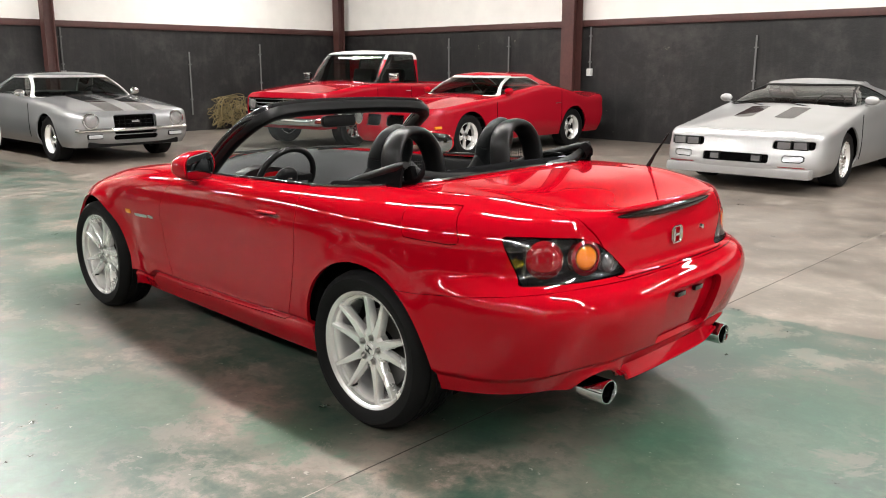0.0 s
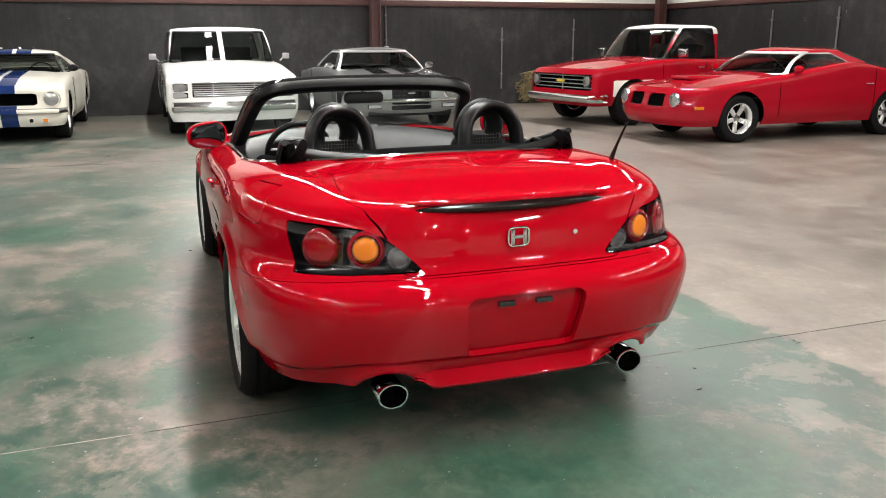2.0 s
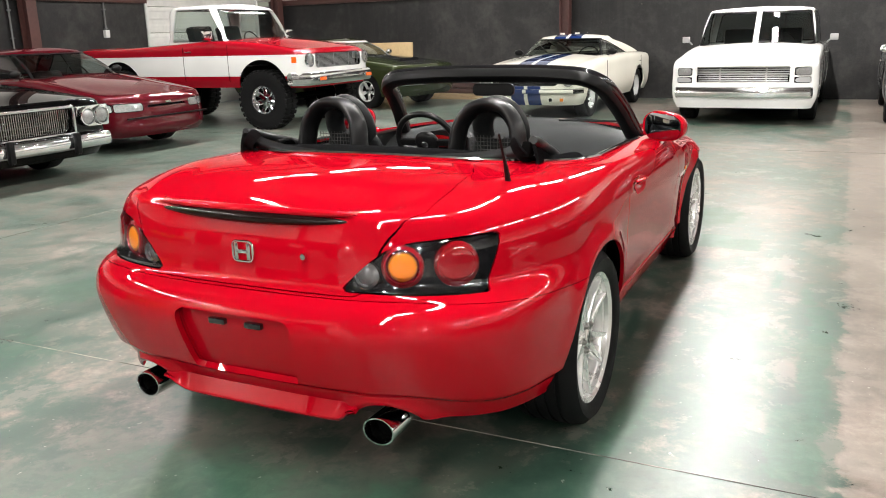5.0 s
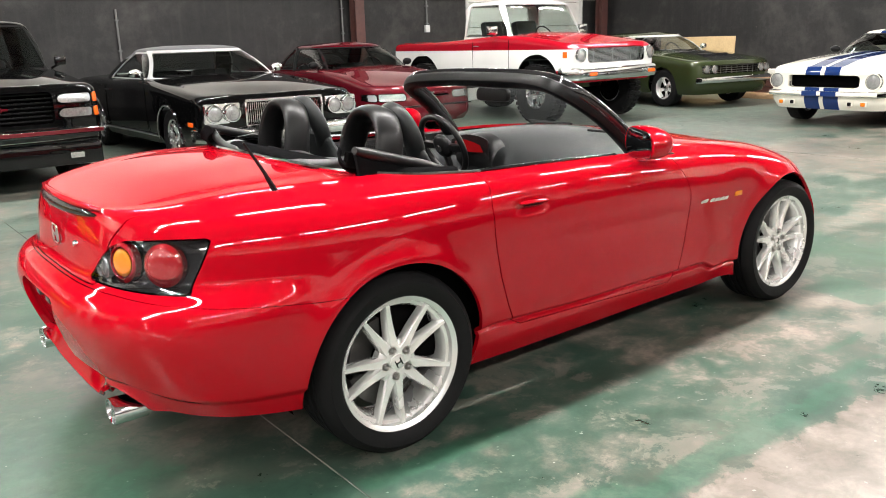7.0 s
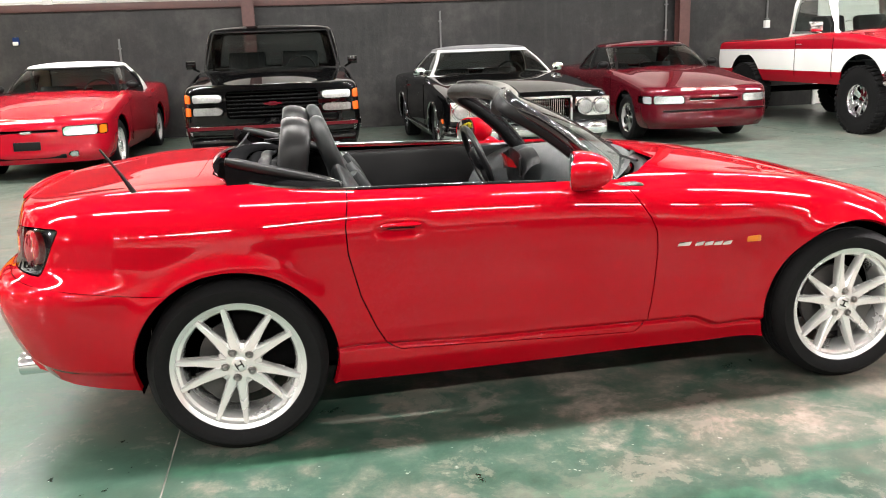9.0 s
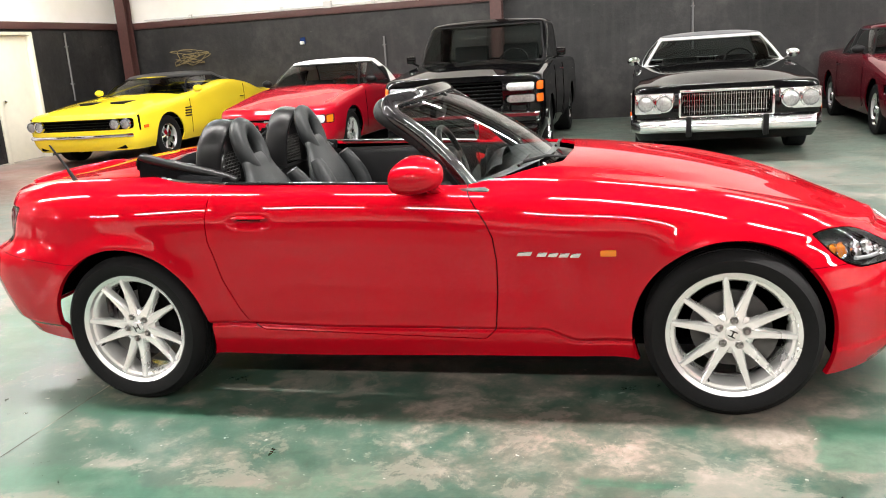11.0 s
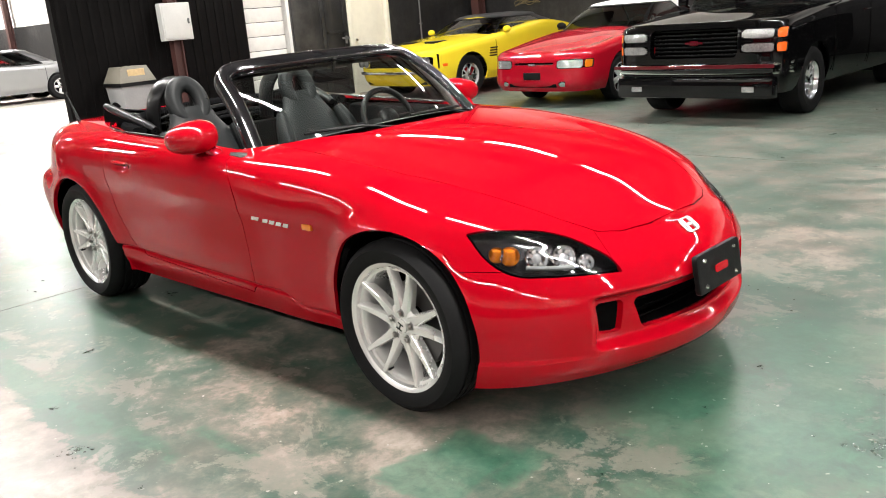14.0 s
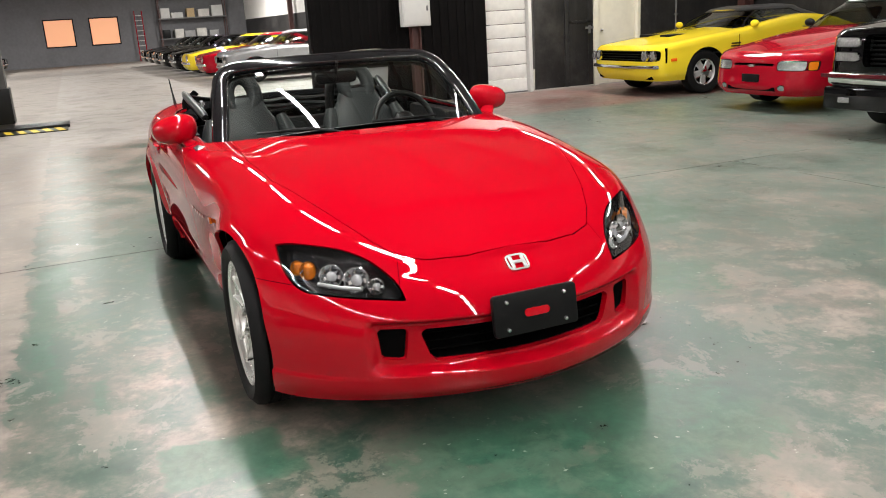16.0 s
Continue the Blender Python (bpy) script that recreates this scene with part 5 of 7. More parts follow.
    for s in (-1, 1):
        for dy in (-0.018, 0.02):
            part("clip_screw", moved(lathe([(0.0, 0.0), (0.005, 0.0), (0.006, 0.006)], 10, "x"), at(-2.098, s * 0.07 + dy, 0.552)), M["chrome"], car)
    part("grille_mesh", roadster_grille(), M["dark"], car, "black grille bars in the nose")
    middle, sides = split(hole, lambda v: np.abs(v[:, 1]) - 0.38)
    one, two = split(sides, lambda v: v[:, 1])
    for g in (middle, one, two):
        edge = part("intake_edge", hemmed_ring(g, (-0.03, 0, 0)), M["red"], car)
        if g is middle:
            part("intake_duct", hemmed_ring((g[0] - (0.027, 0, 0), g[1], g[2]), (-0.14, 0, 0)), M["dark"], edge, "black intake duct")
        else:
            part("intake_back", (g[0] - (0.022, 0, 0), g[1], g[2]), M["dark"], edge, "black intake")
    # lamps: dark bucket below, bulbs, clear cover on top
    for lens, s in ((head_lens, 1), (head_lens, -1)):
        side = split(lens, lambda v: -s * v[:, 1])[0]
        v, t, n = side
        lamp = part("headlamp", hemmed((v - n * 0.05, t, n), 0.0), M["bucket"], car, "clear-covered headlamp with an amber corner")
        part("lamp_cover", (v, t, n), M["lens"], lamp)
        part("lamp_edge", hemmed_ring(side, None, 0.05), M["gloss"], lamp)
        def inside(px, py, pz, deep):
            i = np.argmin(((v - (px, py * s, pz)) ** 2).sum(1))
            return v[i] - n[i] * deep

        for px, py, pz, r in ((1.66, 0.578, 0.585, 0.037), (1.712, 0.512, 0.578, 0.04), (1.765, 0.455, 0.555, 0.026)):
            c = inside(px, py, pz, 0.026)
            base = np.array(Matrix.Translation(c)) @ axis_to(Vector((0.86, 0.4 * s, 0.32)).normalized())
            bowl = lathe([(r * 0.3, -0.022), (r * 0.62, -0.014), (r * 0.9, 0.002), (r, 0.008), (r * 1.1, 0.006), (r * 1.1, -0.006)], 28, "z")
            part("reflector", moved(bowl, base), M["chrome"], lamp, "chrome reflector bowl")
            part("bulb", moved(ball(0, 0, -0.006, r * 0.5, r * 0.5, r * 0.34, 16), base), M["clear"], lamp)
            for q in range(7):
                w = 2 * math.pi * q / 7 + px
                part("reflector_facet", moved(slab([(-0.3 * r, -0.14 * r), (0.3 * r, -0.2 * r), (0.3 * r, 0.2 * r), (-0.3 * r, 0.14 * r)], 0.002), base @ at(r * 0.68 * math.cos(w), r * 0.68 * math.sin(w), -0.006, 0, -38 + 9 * (q % 3), 0) @ at(0, 0, 0, 0, 0, math.degrees(w))), M["chrome"], lamp)
        tray = [(1.745, 0.50, 0.545), (1.70, 0.565, 0.548), (1.64, 0.625, 0.556)]
        part("lamp_shelf", tube([inside(*q, 0.022) for q in tray], 0.007, 8), M["greybumper"], lamp, "satin grey strip inside the lamp")
        for px, py, pz, r in ((1.604, 0.636, 0.60, 0.021), (1.558, 0.676, 0.607, 0.017)):
            c = inside(px, py, pz, 0.034)
            up = np.array([(c[0] + 0.004 * k, c[1], c[2] + r * 1.3 * k) for k in np.linspace(-1, 1, 9)])
            part("indicator", tube(up, [r * (1 - abs(k) ** 4) ** 0.5 * 0.95 + 0.001 for k in np.linspace(-1, 1, 9)], 16), M["amber"], lamp, "amber indicator bulb")
            part("indicator_bowl", moved(lathe([(r * 0.6, -0.014), (r * 1.2, 0.0), (r * 1.5, 0.012)], 20, "z"), np.array(Matrix.Translation(c)) @ axis_to(Vector((0.7, 0.65 * s, 0.3)))), M["chrome"], lamp)
    for s in (1, -1):
        side = split(tail_lens, lambda v: -s * v[:, 1])[0]
        v, t, n = side
        lamp = part("tail_lamp", (v - n * 0.03, t, n), M["bucket"], car, "smoked tail lamp with three round lights")
        part("lamp_cover", (v, t, n), M["smoke"], lamp)
        part("lamp_edge", hemmed_ring(side, None, 0.03), M["gloss"], lamp)
        for px, py, pz, r, k in ((-1.9, 0.648, 0.75, 0.066, "redlens"), (-1.97, 0.513, 0.748, 0.062, "redlens"), (-2.0, 0.408, 0.72, 0.039, "lampglass")):
            i = np.argmin(((v - (px, py * s, pz)) ** 2).sum(1))
            d = n[i]
            c = v[i] * (1, 0, 0) + (0, py * s, pz)
            base = np.array(Matrix.Translation(c - d * 0.008)) @ axis_to(d)
            ring = lathe([(0.0, 0.004), (r * 0.6, 0.002), (r * 0.72, -0.002), (r * 0.8, 0.006), (r, 0.0), (r, -0.02)], 32, "z")
            light = part("light", moved(ring, base), M[k], lamp, {"redlens": "round red light", "lampglass": "round clear reversing light"}[k])
            if py == 0.513:
                part("indicator", moved(ball(0, 0, 0.001, r * 0.7, r * 0.7, 0.008, 18), base), M["amber"], light, "amber indicator")
            elif k == "redlens":
                part("light_core", moved(ball(0, 0, 0.0, r * 0.9, r * 0.9, 0.010, 22), base), M["redlens"], light)
    roadster_details(car, liner_src)
    roadster_cabin(car)
    for s in (1, -1):
        roadster_wheel(car, 1.2, s, 0.313, 0.215, 0.826, 49 if s > 0 else 66)
        roadster_wheel(car, -1.2, s, 0.316, 0.245, 0.878, 61 if s > 0 else 24)
    return car


def hemmed_ring(geo, push, depth=0.03):
    """Only the wall that runs round the edge of a cut-out piece, going in along push or against its normals."""
    v, t, n = geo
    e = np.concatenate([t[:, [0, 1]], t[:, [1, 2]], t[:, [2, 0]]])
    _, idx, cnt = np.unique(np.sort(e, 1), axis=0, return_index=True, return_counts=True)
    b = e[idx[cnt == 1]]
    p, q = v[b[:, 0]], v[b[:, 1]]
    if push is None:
        pi, qi = p - n[b[:, 0]] * depth, q - n[b[:, 1]] * depth
    else:
        pi, qi = p + np.array(push), q + np.array(push)
    k = len(b)
    i = np.arange(k)
    return np.concatenate([p, q, pi, qi]), np.concatenate([np.stack([i, i + k, i + 2 * k], 1), np.stack([i + k, i + 3 * k, i + 2 * k], 1)]), None


def roadster_grille():
    back = sheet(lambda u, w: (1.80 - 0.35 * (abs(u - 0.5) * 1.1) ** 2, (u - 0.5) * 1.1, 0.26 + 0.18 * w), 16, 3)
    bars = [tube([(1.875 - 0.35 * (q * 1.1) ** 2, q * 1.1, 0.325 + 0.03 * k) for q in np.linspace(-0.3, 0.3, 15)], 0.0035, 6) for k in range(3)]
    return joined(back, *bars)


def skin_y(skin, x, z):
    """Half width of a skin at a place on its side."""
    v = skin[0]
    d = (v[:, 0] - x) ** 2 + (v[:, 2] - z) ** 2 + np.where(v[:, 1] > 0.3, 0, 9)
    i = np.argsort(d)[:6]
    w = 1 / (d[i] + 1e-6)
    return float((v[i, 1] * w).sum() / w.sum())


def roadster_details(car, skin):
    chrome, gloss, trim, red = M["chrome"], M["gloss"], M["trim"], M["red"]
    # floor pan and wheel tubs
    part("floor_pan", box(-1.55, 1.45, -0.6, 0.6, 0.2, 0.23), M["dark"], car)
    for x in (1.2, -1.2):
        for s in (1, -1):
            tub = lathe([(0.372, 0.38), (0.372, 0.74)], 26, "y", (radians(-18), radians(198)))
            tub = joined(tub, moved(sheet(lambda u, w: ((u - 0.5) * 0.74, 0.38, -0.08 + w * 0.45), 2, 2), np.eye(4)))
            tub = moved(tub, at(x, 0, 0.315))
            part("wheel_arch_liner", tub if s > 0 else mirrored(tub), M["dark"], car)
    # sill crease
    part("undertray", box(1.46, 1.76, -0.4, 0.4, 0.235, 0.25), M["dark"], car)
    # exhaust tips
    for s in (1, -1):
        tip = lathe([(0.030, 0.11), (0.046, 0.10), (0.0475, 0.0), (0.046, -0.006), (0.042, -0.006), (0.039, 0.004), (0.038, 0.02)], 36, "x")
        tip = moved(tip, np.diag([1, 1.12, 0.92, 1]))
        tip = moved(tip, at(-2.035, s * 0.45, 0.262))
        part("exhaust_tip", tip, chrome, car, "oval chrome exhaust tip")
        part("exhaust_bore", moved(lathe([(0.0, 0.05), (0.037, 0.05), (0.0375, 0.012)], 24, "x"), at(-2.035, s * 0.45, 0.262)), M["dark"], car)
    # boot spoiler with its high brake light
    q = np.linspace(-0.5, 0.5, 41)
    lens = tube([(-2.006 + 0.25 * (k * 0.7) ** 2, k * 0.70, 0.868) for k in q], 0.001 + 0.018 * (1 - (2 * q) ** 2) ** 0.6, 14)
    part("brake_light", lens, M["darklens"], car, "dark lens of the high brake light", 60)
    lip = tube([(-1.998 + 0.25 * (q * 0.7) ** 2, q * 0.74, 0.889) for q in np.linspace(-0.5, 0.5, 25)], [0.003 + 0.011 * (1 - (2 * q) ** 2) ** 0.5 for q in np.linspace(-0.5, 0.5, 25)], 10)
    part("spoiler_lip", lip, red, car)
    # badges as plain shapes
    def badge(w, h, d):
        o = joined(
            *(box(s * w * 0.30 - w * 0.09, s * w * 0.30 + w * 0.09, -h * 0.42, h * 0.42, 0, d, 0.002) for s in (-1, 1)), box(-w * 0.3, w * 0.3, -h * 0.1, h * 0.1, 0, d, 0.002),
            *(tube([(q[0], q[1], d * 0.4) for q in round_rect(w, h, w * 0.2) + round_rect(w, h, w * 0.2)[:1]], 0.0035, 6),))
        return o

    yz = np.array([[0, 0, -1, 0], [-1, 0, 0, 0], [0, 1, 0, 0], [0, 0, 0, 1.0]])
    part("rear_badge", moved(badge(0.074, 0.062, 0.006), at(-2.026, 0, 0.765) @ yz), chrome, car, "chrome badge")
    zy = np.array([[0, 0, 1, 0], [1, 0, 0, 0], [0, 1, 0, 0], [0, 0, 0, 1.0]])
    part("front_badge", moved(badge(0.072, 0.058, 0.006), at(1.866, 0, 0.574, 0, -52, 0) @ zy), M["alu"], car, "chrome badge")
    part("key_lock", moved(lathe([(0.0, -0.006), (0.009, -0.006), (0.011, 0.004)], 16, "x"), at(-2.02, -0.215, 0.765)), chrome, car)
    # front plate holder
    fr = slab(round_rect(0.305, 0.135, 0.014), 0.02, None, 0.004)
    holder = part("plate_holder", moved(fr, at(1.965, 0, 0.44, 0, -8, 0) @ zy), trim, car, "black number plate holder with no plate")
    part("holder_slot", moved(slab(round_rect(0.09, 0.026, 0.012), 0.003), at(1.988, 0, 0.442, 0, -8, 0) @ zy), red, holder)
    for a in (-0.105, 0.105):
        for b in (-0.043, 0.045):
            part("holder_screw", moved(lathe([(0.0, 0.008), (0.006, 0.006), (0.008, 0)], 10, "x"), at(1.985 - b * 0.14, a, 0.44 + b)), chrome, holder)
    for s in (1, -1):
        # side repeater and model script as plain bars
        part("side_repeater", box(0.738, 0.796, s * skin_y(skin, 0.767, 0.625) - 0.006, s * skin_y(skin, 0.767, 0.625) + 0.006, 0.613, 0.637, 0.005), M["amber"], car, "small amber side lamp")
        for k, w in ((0, 0.052), (0.072, 0.034), (0.112, 0.034), (0.152, 0.034), (0.192, 0.034)):
            zk = 0.632 - 0.06 * k
            bar = slab([(0, 0), (w, 0), (w + 0.009, 0.016), (0.009, 0.016)], 0.004, at(0.437 + k, s * (skin_y(skin, 0.45 + k, zk) + 0.001) + 0.0025, zk - 0.008, 90, 0, 0), 0.0015)
            part("side_script", bar, chrome, car, "chrome script shown as plain bars")
        # pull handle across its hollow
        grip = smooth_path([(-0.675, 0.8755, 0.789), (-0.64, 0.882, 0.791), (-0.585, 0.8825, 0.79), (-0.535, 0.8755, 0.787)], 14) * (1, s, 1)
        part("door_handle", tube(grip, [0.004, 0.01, 0.0125, 0.013, 0.013, 0.013, 0.013, 0.013, 0.013, 0.013, 0.013, 0.0125, 0.01, 0.004], 12, 0.55), red, car, "red pull handle")
        # dark bar drawn as the shade in the hollow under the grip
        part("handle_shade", tube(grip[2:-2] + (0, -0.007 * s, -0.011), 0.0026, 6), M["dark"], car)
        # belt trim
        belt = smooth_path([(-0.78, 0.735, 0.905), (-0.3, 0.73, 0.893), (0.0, 0.725, 0.881)], 16) * (1, s, 1)
        part("belt_strip", tube(belt, 0.012, 8, 0.5), gloss, car)
        # mirrors
        mg = ball(0, 0, 0, 1, 1, 1, 40)
        v = mg[0].copy()
        v[:, 1:] = np.sign(v[:, 1:]) * np.abs(v[:, 1:]) ** 0.82
        v *= (0.122, 0.106, 0.069)
        out = v[:, 1] * s / 0.1
        v[:, 2] = v[:, 2] * (1 - 0.12 * out) + 0.006 * (1 - out)
        v[:, 0] = np.where(v[:, 0] < -0.02, -0.02 - 0.1 * (v[:, 0] + 0.02) * 0, v[:, 0]) - 0.022 * np.clip(out, 0, 1) ** 2
        seat_m = at(0.055 if s < 0 else 0.01, s * 0.838, 0.923, 0, 0, s * 12)
        mirror = part("door_mirror", moved((v, mg[1], None), seat_m), red, car, "red door mirror", 60)
        pane = [(q[0], q[1]) for q in round_rect(0.184, 0.117, 0.047, 7)]
        pv = slab(pane, 0.004, None, 0.001)
        k = pv[0].copy()
        o2 = k[:, 0] * s / 0.1
        k = np.stack([-0.0215 - k[:, 2] - 0.022 * np.clip(o2, 0, 1) ** 2, k[:, 0], k[:, 1] * (1 - 0.12 * o2) + 0.006 * (1 - o2)], 1)
        part("mirror_glass", moved((k, pv[1], None), seat_m), M["mirror"], mirror, "mirror glass")
        part("mirror_stalk", tube(smooth_path([(0.14, s * 0.755, 0.835), (0.12, s * 0.78, 0.862), (0.08, s * 0.81, 0.888)], 8), [0.05, 0.048, 0.045, 0.042, 0.04, 0.038, 0.036, 0.034], 12, 0.55), red, mirror)
    # aerial
    part("aerial", tube([(-1.505, -0.655, 0.905), (-1.55, -0.66, 0.99), (-1.61, -0.665, 1.085)], [0.012, 0.006, 0.004], 8), trim, car, "short black rubber aerial")
    part("aerial_foot", ball(-1.503, -0.655, 0.912, 0.025, 0.016, 0.014, 14), trim, car)


ZY0 = np.array([[0, 0, 1, 0], [1, 0, 0, 0], [0, 1, 0, 0], [0, 0, 0, 1.0]])


def roadster_cabin(car):
    leather, grey, trim, gloss, cloth = M["leather"], M["greyleather"], M["trim"], M["gloss"], M["cloth"]
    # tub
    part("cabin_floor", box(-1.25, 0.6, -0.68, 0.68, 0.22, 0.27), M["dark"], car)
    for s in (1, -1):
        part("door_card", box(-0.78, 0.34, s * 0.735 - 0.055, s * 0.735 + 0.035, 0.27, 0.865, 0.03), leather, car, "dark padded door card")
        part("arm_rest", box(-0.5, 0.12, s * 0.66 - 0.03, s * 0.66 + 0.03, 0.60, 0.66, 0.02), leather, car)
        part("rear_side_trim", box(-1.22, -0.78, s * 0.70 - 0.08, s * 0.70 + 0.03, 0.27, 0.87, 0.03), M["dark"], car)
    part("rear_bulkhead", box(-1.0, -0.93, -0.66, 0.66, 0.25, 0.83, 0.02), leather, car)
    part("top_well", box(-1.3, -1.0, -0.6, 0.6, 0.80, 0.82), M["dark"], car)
    part("centre_console", box(-0.9, 0.35, -0.13, 0.13, 0.27, 0.56, 0.03), leather, car)
    part("gear_lever", joined(tube([(-0.12, 0, 0.55), (-0.12, 0, 0.64)], 0.012), ball(-0.12, 0, 0.655, 0.024, 0.024, 0.026)), M["alu"], car)
    # dashboard
    def dash(u, w):
        y = (u - 0.5) * 1.36
        a = w * math.pi * 0.62
        bow = 0.46 - 0.28 * (abs(y) / 0.68) ** 2.2
        return (bow - 0.30 * math.sin(a) + 0.06, y, 0.912 - 0.06 * (abs(y) / 0.68) ** 2 - 0.27 * (1 - math.cos(a)))

    part("dashboard", sheet(dash, 30, 14), M["dashgrey"], car, "dark grey padded dashboard")
    pod = sheet(lambda u, w: (0.22 - 0.10 * math.sin(w * math.pi * 0.6), 0.36 + (u - 0.5) * 0.32, 0.815 + 0.065 * math.sin(u * math.pi) ** 0.6 - 0.13 * (1 - math.cos(w * math.pi * 0.6))), 16, 10)
    part("instrument_pod", pod, M["trim"], car)
    part("instrument_face", sheet(lambda u, w: (0.085 - 0.02 * w + 0.03 * (2 * u - 1) ** 2, 0.36 + (u - 0.5) * 0.21, 0.79 + 0.066 * w * (1 - 0.4 * (2 * u - 1) ** 2)), 12, 6), M["dial"], car, "red lit instrument face")
    part("instrument_shroud", sheet(lambda u, w: (0.125 - 0.04 * (abs(2 * u - 1) ** 6) + 0.03 * (2 * u - 1) ** 2, 0.36 + (u - 0.5) * 0.31, 0.755 + 0.12 * w * (1 - 0.3 * (2 * u - 1) ** 2)), 24, 6, 0.004), M["trim"], car)
    # steering wheel
    ring = lathe([(0.165 + 0.016 * math.cos(a), 0.016 * math.sin(a)) for a in np.linspace(0, 2 * math.pi, 11)], 48, "x")
    sw = joined(ring, ball(0, 0, 0, 0.03, 0.07, 0.065, 20), *(box(-0.012, 0.012, -0.015, 0.015, -0.16, -0.05, 0.006) for _ in (0,)), box(-0.012, 0.012, -0.16, -0.05, -0.018, 0.018, 0.006), box(-0.012, 0.012, 0.05, 0.16, -0.018, 0.018, 0.006))
    part("steering_wheel", moved(sw, at(-0.055, 0.37, 0.832, 0, -22, 0)), leather, car, "black leather steering wheel")
    part("wheel_emblem", moved(ball(-0.03, 0, 0, 0.006, 0.022, 0.02, 14), at(-0.055, 0.37, 0.832, 0, -22, 0)), M["chrome"], car)
    for s in (1, -1):
        y0 = 0.355 * s
        seat = part("seat", joined(box(-0.72, -0.16, y0 - 0.25, y0 + 0.25, 0.36, 0.52, 0.06), box(-0.68, -0.14, y0 - 0.27, y0 - 0.19, 0.40, 0.58, 0.035), box(-0.68, -0.14, y0 + 0.19, y0 + 0.27, 0.40, 0.58, 0.035)), leather, car, "black leather bucket seat")
        lean = at(-0.68, y0, 0.46, 0, -20, 0)
        zs = [0.0, 0.06, 0.15, 0.24, 0.32, 0.38, 0.43, 0.47, 0.5, 0.53]
        spine = smooth_path([(0.055, 0, q) for q in zs], 40)
        wide = curve_through([(0.0, 0.20), (0.06, 0.235), (0.15, 0.252), (0.24, 0.25), (0.32, 0.228), (0.38, 0.192), (0.43, 0.158), (0.47, 0.135), (0.5, 0.126), (0.53, 0.09)])(spine[:, 2])
        back = tube(spine, wide, 28, 0.27)
        part("backrest", moved(back, lean), grey, seat)
        for k in (-1, 1):
            part("bolster", moved(tube(smooth_path([(0.1, k * 0.215, 0.06), (0.12, k * 0.235, 0.22), (0.1, k * 0.2, 0.4)], 10), [0.03, 0.045, 0.05, 0.05, 0.05, 0.05, 0.048, 0.045, 0.04, 0.03], 14), lean), grey, seat)
        hr = tube([(0.055, 0.078 * math.cos(q), 0.555 + 0.105 * math.sin(q)) for q in np.linspace(0, 2 * math.pi, 41)], 0.044, 16, 0.8)
        part("head_rest", moved(hr, lean), grey, seat, "head rest with an opening through it")
        # hoop behind the seat
        arc = smooth_path([(-0.975, y0 - 0.132, 0.84), (-0.965, y0 - 0.13, 0.95), (-0.95, y0 - 0.112, 1.04), (-0.94, y0 - 0.066, 1.095), (-0.938, y0, 1.112), (-0.94, y0 + 0.066, 1.095), (-0.95, y0 + 0.112, 1.04), (-0.965, y0 + 0.13, 0.95), (-0.975, y0 + 0.132, 0.84)], 48)
        hoop = part("roll_hoop", tube(arc, 0.026, 18, 2.3), leather, car, "padded black roll hoop", 60)
        mesh = [tube([(-0.93, y0 - 0.085, 0.86 + 0.015 * k), (-0.93, y0 + 0.085, 0.86 + 0.015 * k)], 0.0012, 4) for k in range(9)] + [tube([(-0.93, y0 - 0.085 + 0.0142 * k, 0.85), (-0.93, y0 - 0.085 + 0.0142 * k, 0.99)], 0.0012, 4) for k in range(13)]
        part("hoop_mesh", joined(*mesh), M["darksteel"], hoop)
    # folded soft top: a padded roll round the rear of the opening, with raised corner flaps
    p = smooth_path([(-0.80, -0.655, 0.895), (-0.95, -0.635, 0.905), (-1.10, -0.53, 0.925), (-1.185, -0.27, 0.945), (-1.2, 0, 0.95), (-1.185, 0.27, 0.945), (-1.10, 0.53, 0.925), (-0.95, 0.635, 0.905), (-0.80, 0.655, 0.895)], 60)
    top = part("soft_top", tube(p, 0.04, 12, 0.62), cloth, car, "folded black soft top")
    for k, (x0, z0, rr) in enumerate(((-1.135, 0.922, 0.03), (-1.085, 0.93, 0.026), (-1.125, 0.888, 0.032), (-1.06, 0.898, 0.024), (-1.035, 0.872, 0.022))):
        lay = [(x0 + 0.05 * (q * 1.8) ** 2 + 0.004 * math.sin(17 * q + k), q * (1.06 - 0.04 * k), z0 - 0.02 * (q * 1.8) ** 2 + 0.004 * math.sin(23 * q + 2 * k)) for q in np.linspace(-0.5, 0.5, 44)]
        part("top_fold", tube(lay, [rr * min(1.0, 4 * (0.52 - abs(q))) for q in np.linspace(-0.5, 0.5, 44)], 12, 0.6), M["trim"] if k % 2 else cloth, top)
    for s in (1, -1):
        turn = np.linspace(0, 2 * math.pi, 33)
        ring = [(-1.12 + 0.062 * math.cos(a), s * (0.555 - 0.02 * math.sin(a)), 0.912 + 0.034 * math.sin(a)) for a in turn]
        part("rolled_window", tube(ring, 0.011, 10), M["window_film"], top, "rolled grey plastic rear window")
        for k in range(3):
            bar = smooth_path([(-0.86 - 0.03 * k, s * (0.61 - 0.02 * k), 0.885), (-0.98, s * (0.6 - 0.02 * k), 0.93 + 0.012 * k), (-1.1, s * (0.585 - 0.02 * k), 0.938 + 0.012 * k)], 14)
            part("top_bow", rail(bar, 0.011, 10, 0.6), M["trim"], top)
